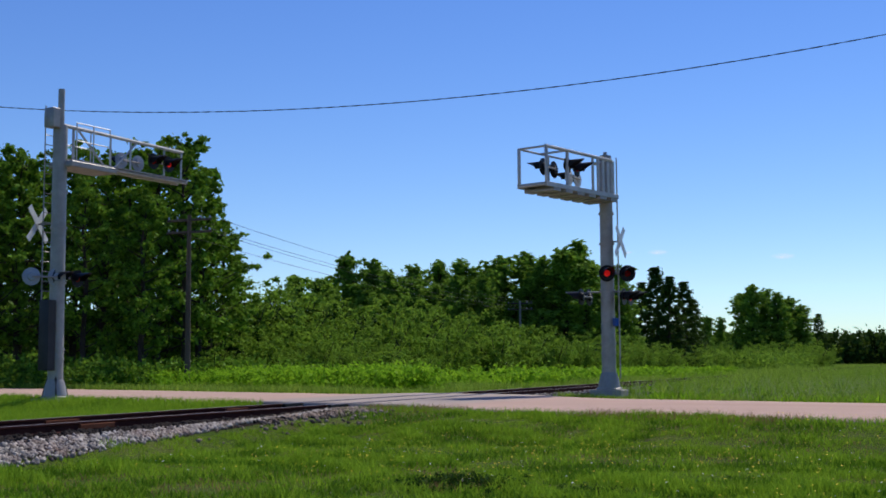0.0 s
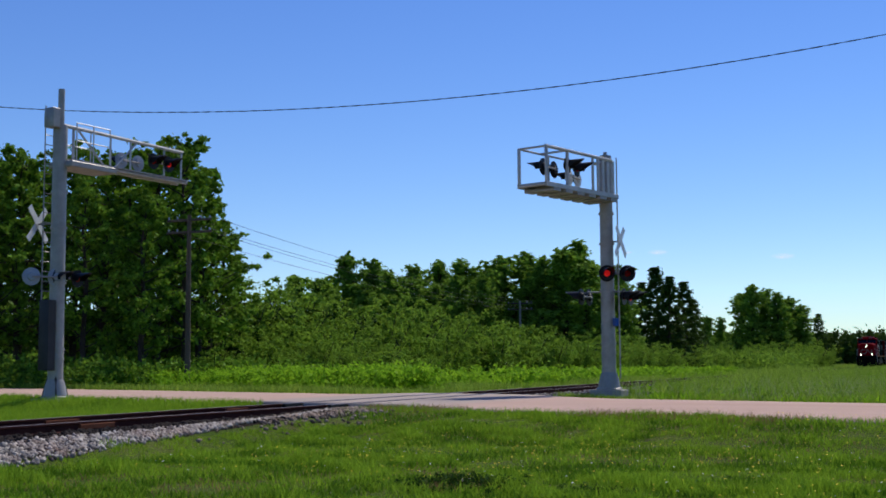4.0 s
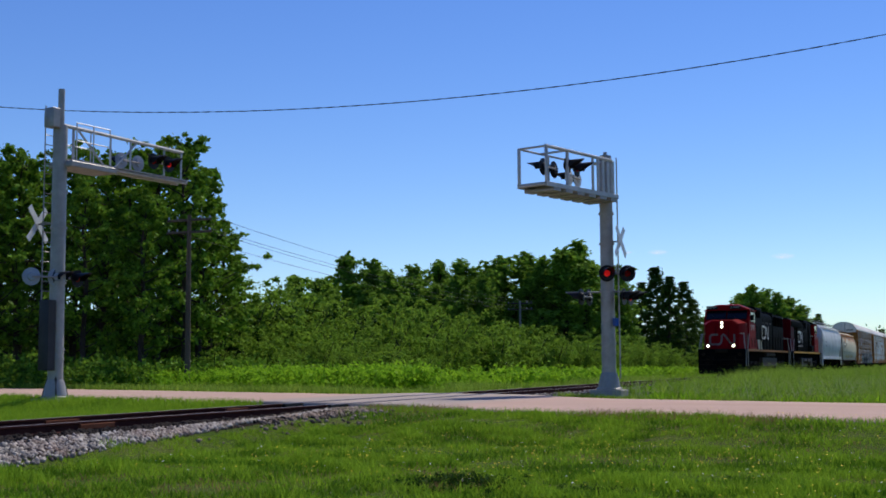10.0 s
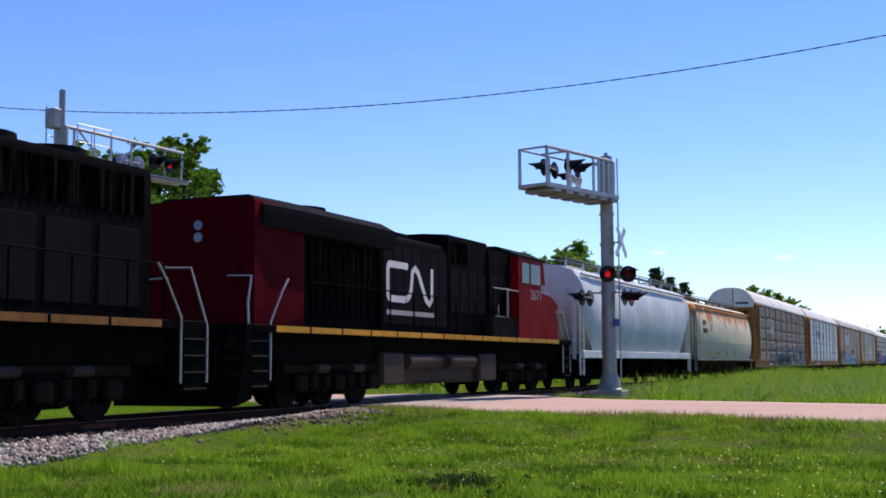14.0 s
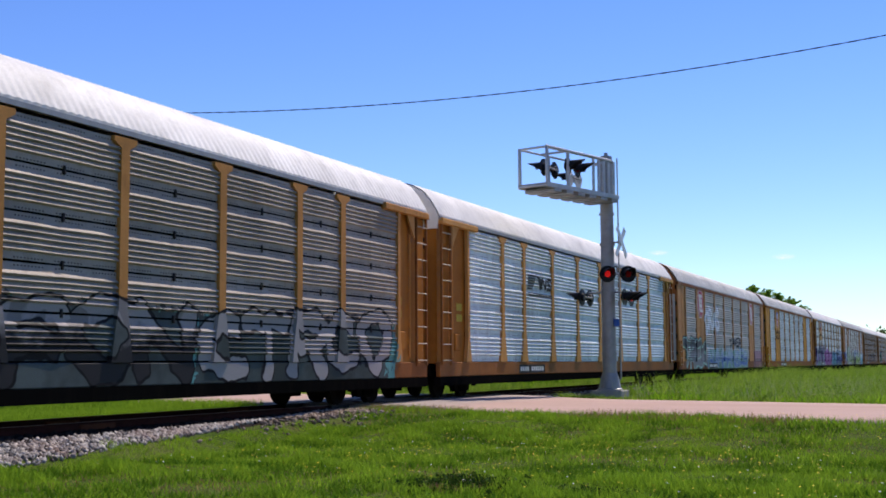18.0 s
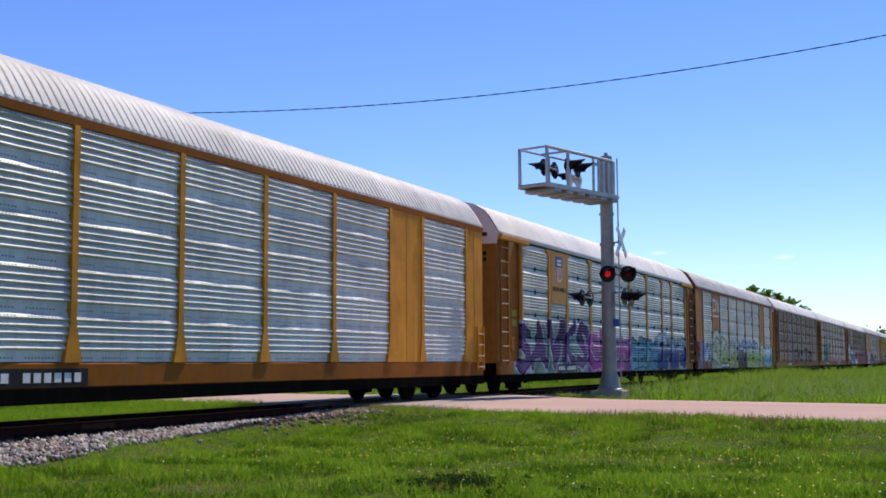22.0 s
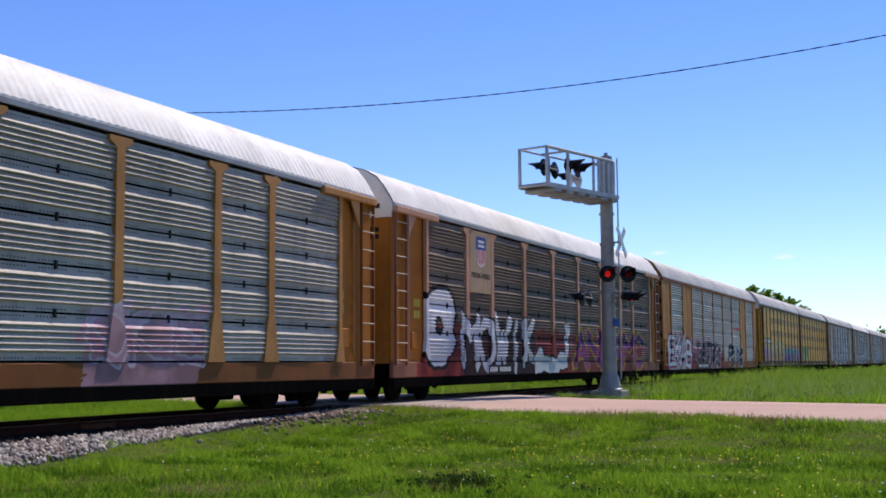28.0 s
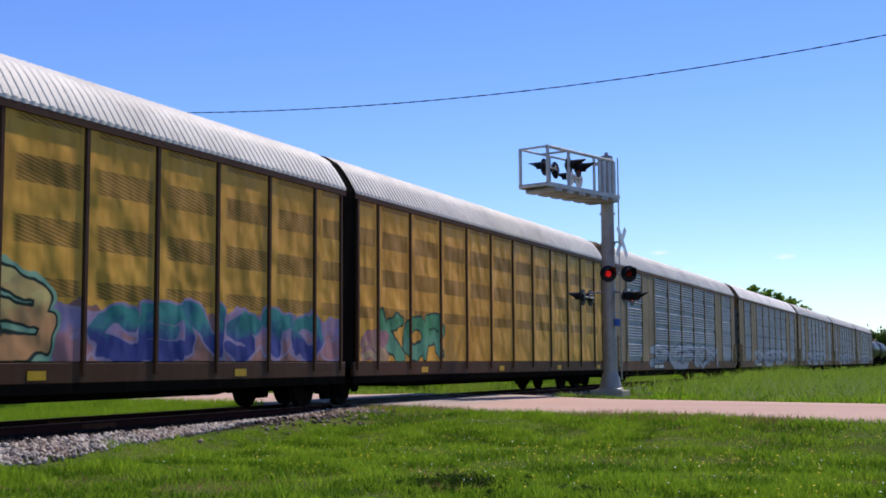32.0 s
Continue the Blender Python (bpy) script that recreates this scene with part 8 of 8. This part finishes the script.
    part("air_horn", Geo().tube([(12.2, 0.3, 4.62), (11.7, 0.3, 4.62)], 0.05, 8, 0.1).tube([(12.2, 0.1, 4.62), (11.75, 0.1, 4.62)], 0.05, 8, 0.09), LOCO_GREY, ob)
    part("antenna", Geo().lathe([(0.12, 0), (0.12, 0.1), (0, 0.14)], (4.4, 0, 4.68), (0, 0, 1), 12), LOCO_GREY, ob)
    rail_line(ob, [5.6, 7.0, 8.4, 9.8, 11.2, 12.6, 14.0, 15.4, 16.8, 18.2, 19.6, 20.6], -1.47, 1.745, 2.72, HAND, LOCO_BLACK)
    rail_line(ob, [5.6, 8.4, 11.2, 14.0, 16.8, 20.6], 1.47, 1.745, 2.72)
    rail_line(ob, [5.6, 6.9, 8.2], -1.47, 2.72, 3.3, HAND, LOCO_BLACK)
    tank = [(-1.42, 0.62), (-1.42, 1.2), (1.42, 1.2), (1.42, 0.62), (1.1, 0.36), (-1.1, 0.36)]
    part("fuel_tank", Geo().loft([(8.05, tank), (14.9, tank)]), TANK, ob, "dusty brown fuel tank", 20)
    part("air_reservoir", Geo().tube([(10.5, -1.25, 1.42), (14.6, -1.25, 1.42)], 0.14, 10), TANK, ob)
    for y in (-1.5, 1.5):
        steps(ob, 0.75, 1, y)
        steps(ob, 21.9, -1, y)
    truck6(ob, 4.9)
    truck6(ob, 17.9)
    coupler(ob, 0.45, -1)
    coupler(ob, 22.1, 1)
    part("uncoupling_lever", Geo().tube([(0.3, -1.3, 1.0), (0.25, -0.4, 1.0), (0.25, 0.4, 1.0), (0.3, 1.3, 1.0)], 0.02, 5), LOCO_BLACK, ob)
    return ob


def second_locomotive():
    ob = wagon("diesel_locomotive", -60.95, "black diesel locomotive running cab last with a yellow sill stripe", "locomotive", "locomotives")
    deck(ob, 0.35, 21.6, 1.0)
    plow(ob, 0.2, 1)
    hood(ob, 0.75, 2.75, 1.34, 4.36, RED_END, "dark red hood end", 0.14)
    wing = [(-1.45, 3.75), (-1.52, 3.95), (-1.5, 4.2), (-1.1, 4.42), (1.1, 4.42), (1.5, 4.2), (1.52, 3.95), (1.45, 3.75)]
    part("radiator_wing", Geo().loft([(1.0, [(y * 0.93, z) for y, z in wing]), (2.4, wing), (7.0, wing)]), LOCO_GREY, ob, "overhanging radiator housing")
    hood(ob, 2.7, 7.0, 1.0, 3.8, LOCO_BLACK, "black hood under the radiator", 0.05)
    hood(ob, 7.0, 11.3, 1.1, 4.3, LOCO_BLACK, "black engine hood", 0.25)
    hood(ob, 11.3, 14.3, 1.12, 4.62, LOCO_BLACK, "raised black blower hood", 0.12)
    hood(ob, 14.3, 16.2, 1.18, 4.46, LOCO_BLACK, "black auxiliary hood", 0.15)
    for s in (-1, 1):
        part("radiator_grille", Geo().box(3.0, 6.8, s * 1.0, s * 1.015, 2.5, 3.7), GRILLE, ob)
        part("blower_grille", Geo().box(11.5, 12.7, s * 1.12, s * 1.135, 3.8, 4.4), GRILLE, ob)
        part("tan_band", Geo().prism([(14.2, 1.76), (15.6, 3.3), (16.0, 3.3), (16.0, 1.76)], s * 1.18 if s > 0 else -1.195, s * 1.195 if s > 0 else -1.18), TAN, ob, "dusty white slanting band")
        part("battery_box", Geo().box(13.8, 16.2, s * 1.1, s * 1.42, 1.745, 2.35, 0.02), LOCO_GREY, ob)
    for k in range(7):
        part("hood_door", Geo().box(7.15 + 0.58 * k, 7.68 + 0.58 * k, -1.112, -1.1, 1.95, 3.95, 0.004), LOCO_GREY, ob, "louvred engine door")
    for k in range(12):
        part("radiator_rib", Geo().box(2.95 + 0.32 * k, 3.05 + 0.32 * k, -1.04, -1.015, 2.0, 3.72), LOCO_BLACK, ob)
    for x in (11.4, 12.1, 12.8, 13.5, 14.4, 15.1):
        part("access_door", Geo().box(x, x + 0.6, -1.135 if x < 14 else -1.195, -1.1, 2.4, 3.6, 0.004), LOCO_GREY, ob, "plain access door")
    emblem(ob, 7.3, 10.25, 2.5, 3.55, -1.114, LETTER, "large white ribbon emblem")
    bars(ob, 7.3, 10.25, -1.114, 2.14, 2.36, 1, LETTER_DULL)
    cab = [(16.2, 1.74), (18.4, 1.74), (18.4, 3.5), (18.85, 3.55), (18.65, 4.34), (16.2, 4.34)]
    part("cab", Geo().prism(cab, -1.45, 1.45), RED, ob, "red crew cab")
    sec = [(-1.47, 4.3), (-1.47, 4.36), (-0.72, 4.66), (0.72, 4.66), (1.47, 4.36), (1.47, 4.3)]
    part("cab_roof", Geo().loft([(16.1, sec), (18.9, sec)]), LOCO_GREY, ob, "sooty grey cab roof")
    for a, b in ((16.5, 17.2), (17.35, 18.3)):
        for s in (-1, 1):
            part("cab_window", Geo().box(a, b, s * 1.45, s * 1.465, 3.5, 4.15), CAB_GLASS, ob, "cab side window")
    def ring(top, mid):
        return [(-1.32, 1.74), (-1.32, mid), (-0.8, top), (0.8, top), (1.32, mid), (1.32, 1.74)]
    part("nose", Geo().loft([(18.3, ring(3.5, 3.3)), (19.9, ring(3.42, 3.2)), (20.6, ring(3.2, 2.95))]), RED, ob, "red bevelled nose", 25)
    words(ob, "2671", 17.35, -1.452, 3.0, 0.32, LETTER_DULL, width=1.0, label="faded cab number")
    for z in (3.55, 3.8):
        part("rear_light", Geo().disc((0.75, 0.0, z), (-1, 0, 0), 0.1, 0.04, 14), DISC_GREY, ob)
    for y in (-1.45, 1.45):
        steps(ob, 0.4, 1, y)
        steps(ob, 21.5, -1, y)
    rail_line(ob, [2.9, 4.2, 5.5, 6.8, 8.2, 9.6, 11.0, 12.4, 13.8], -1.46, 1.745, 2.72, HAND, LOCO_BLACK)
    rail_line(ob, [2.9, 5.5, 8.2, 11.0, 13.8], 1.46, 1.745, 2.72)
    rail_line(ob, [13.9, 15.0, 16.1], -1.46, 2.3, 3.2)
    part("exhaust_stack", Geo().box(9.6, 10.3, -0.35, 0.35, 4.3, 4.5, 0.03), LOCO_GREY, ob)
    fan(ob, 4.6, 4.42, 0.75)
    part("air_horn", Geo().tube([(6.9, 0.2, 4.55), (7.5, 0.2, 4.55)], 0.05, 8, 0.1), LOCO_GREY, ob)
    part("fuel_tank", Geo().box(6.5, 14.1, -1.2, 1.2, 0.42, 1.2, 0.1), TANK, ob, "dusty fuel tank")
    for a, b in ((6.5, 7.7), (12.9, 14.2)):
        part("equipment_box", Geo().box(a, b, -1.42, -1.2, 0.45, 1.22, 0.04), TANK, ob)
    for a, b in ((8.0, 10.1), (10.6, 12.5)):
        part("air_reservoir", Geo().tube([(a, -1.28, 1.0), (b, -1.28, 1.0)], 0.2, 14), TANK, ob, "dusty brown air reservoir")
    truck6(ob, 4.6)
    truck6(ob, 17.6)
    coupler(ob, 0.15, -1)
    coupler(ob, 21.7, 1)
    return ob


lead_locomotive()
second_locomotive()


def motions():
    """The train rolls by at an even speed."""
    for ob, s in train:
        walk(ob, [(0.0, pose(s + SPEED * 18, 0, 0)), (16.0, pose(s + SPEED * 2, 0, 0)), (32.0, pose(s - SPEED * 14, 0, 0))])


motions()
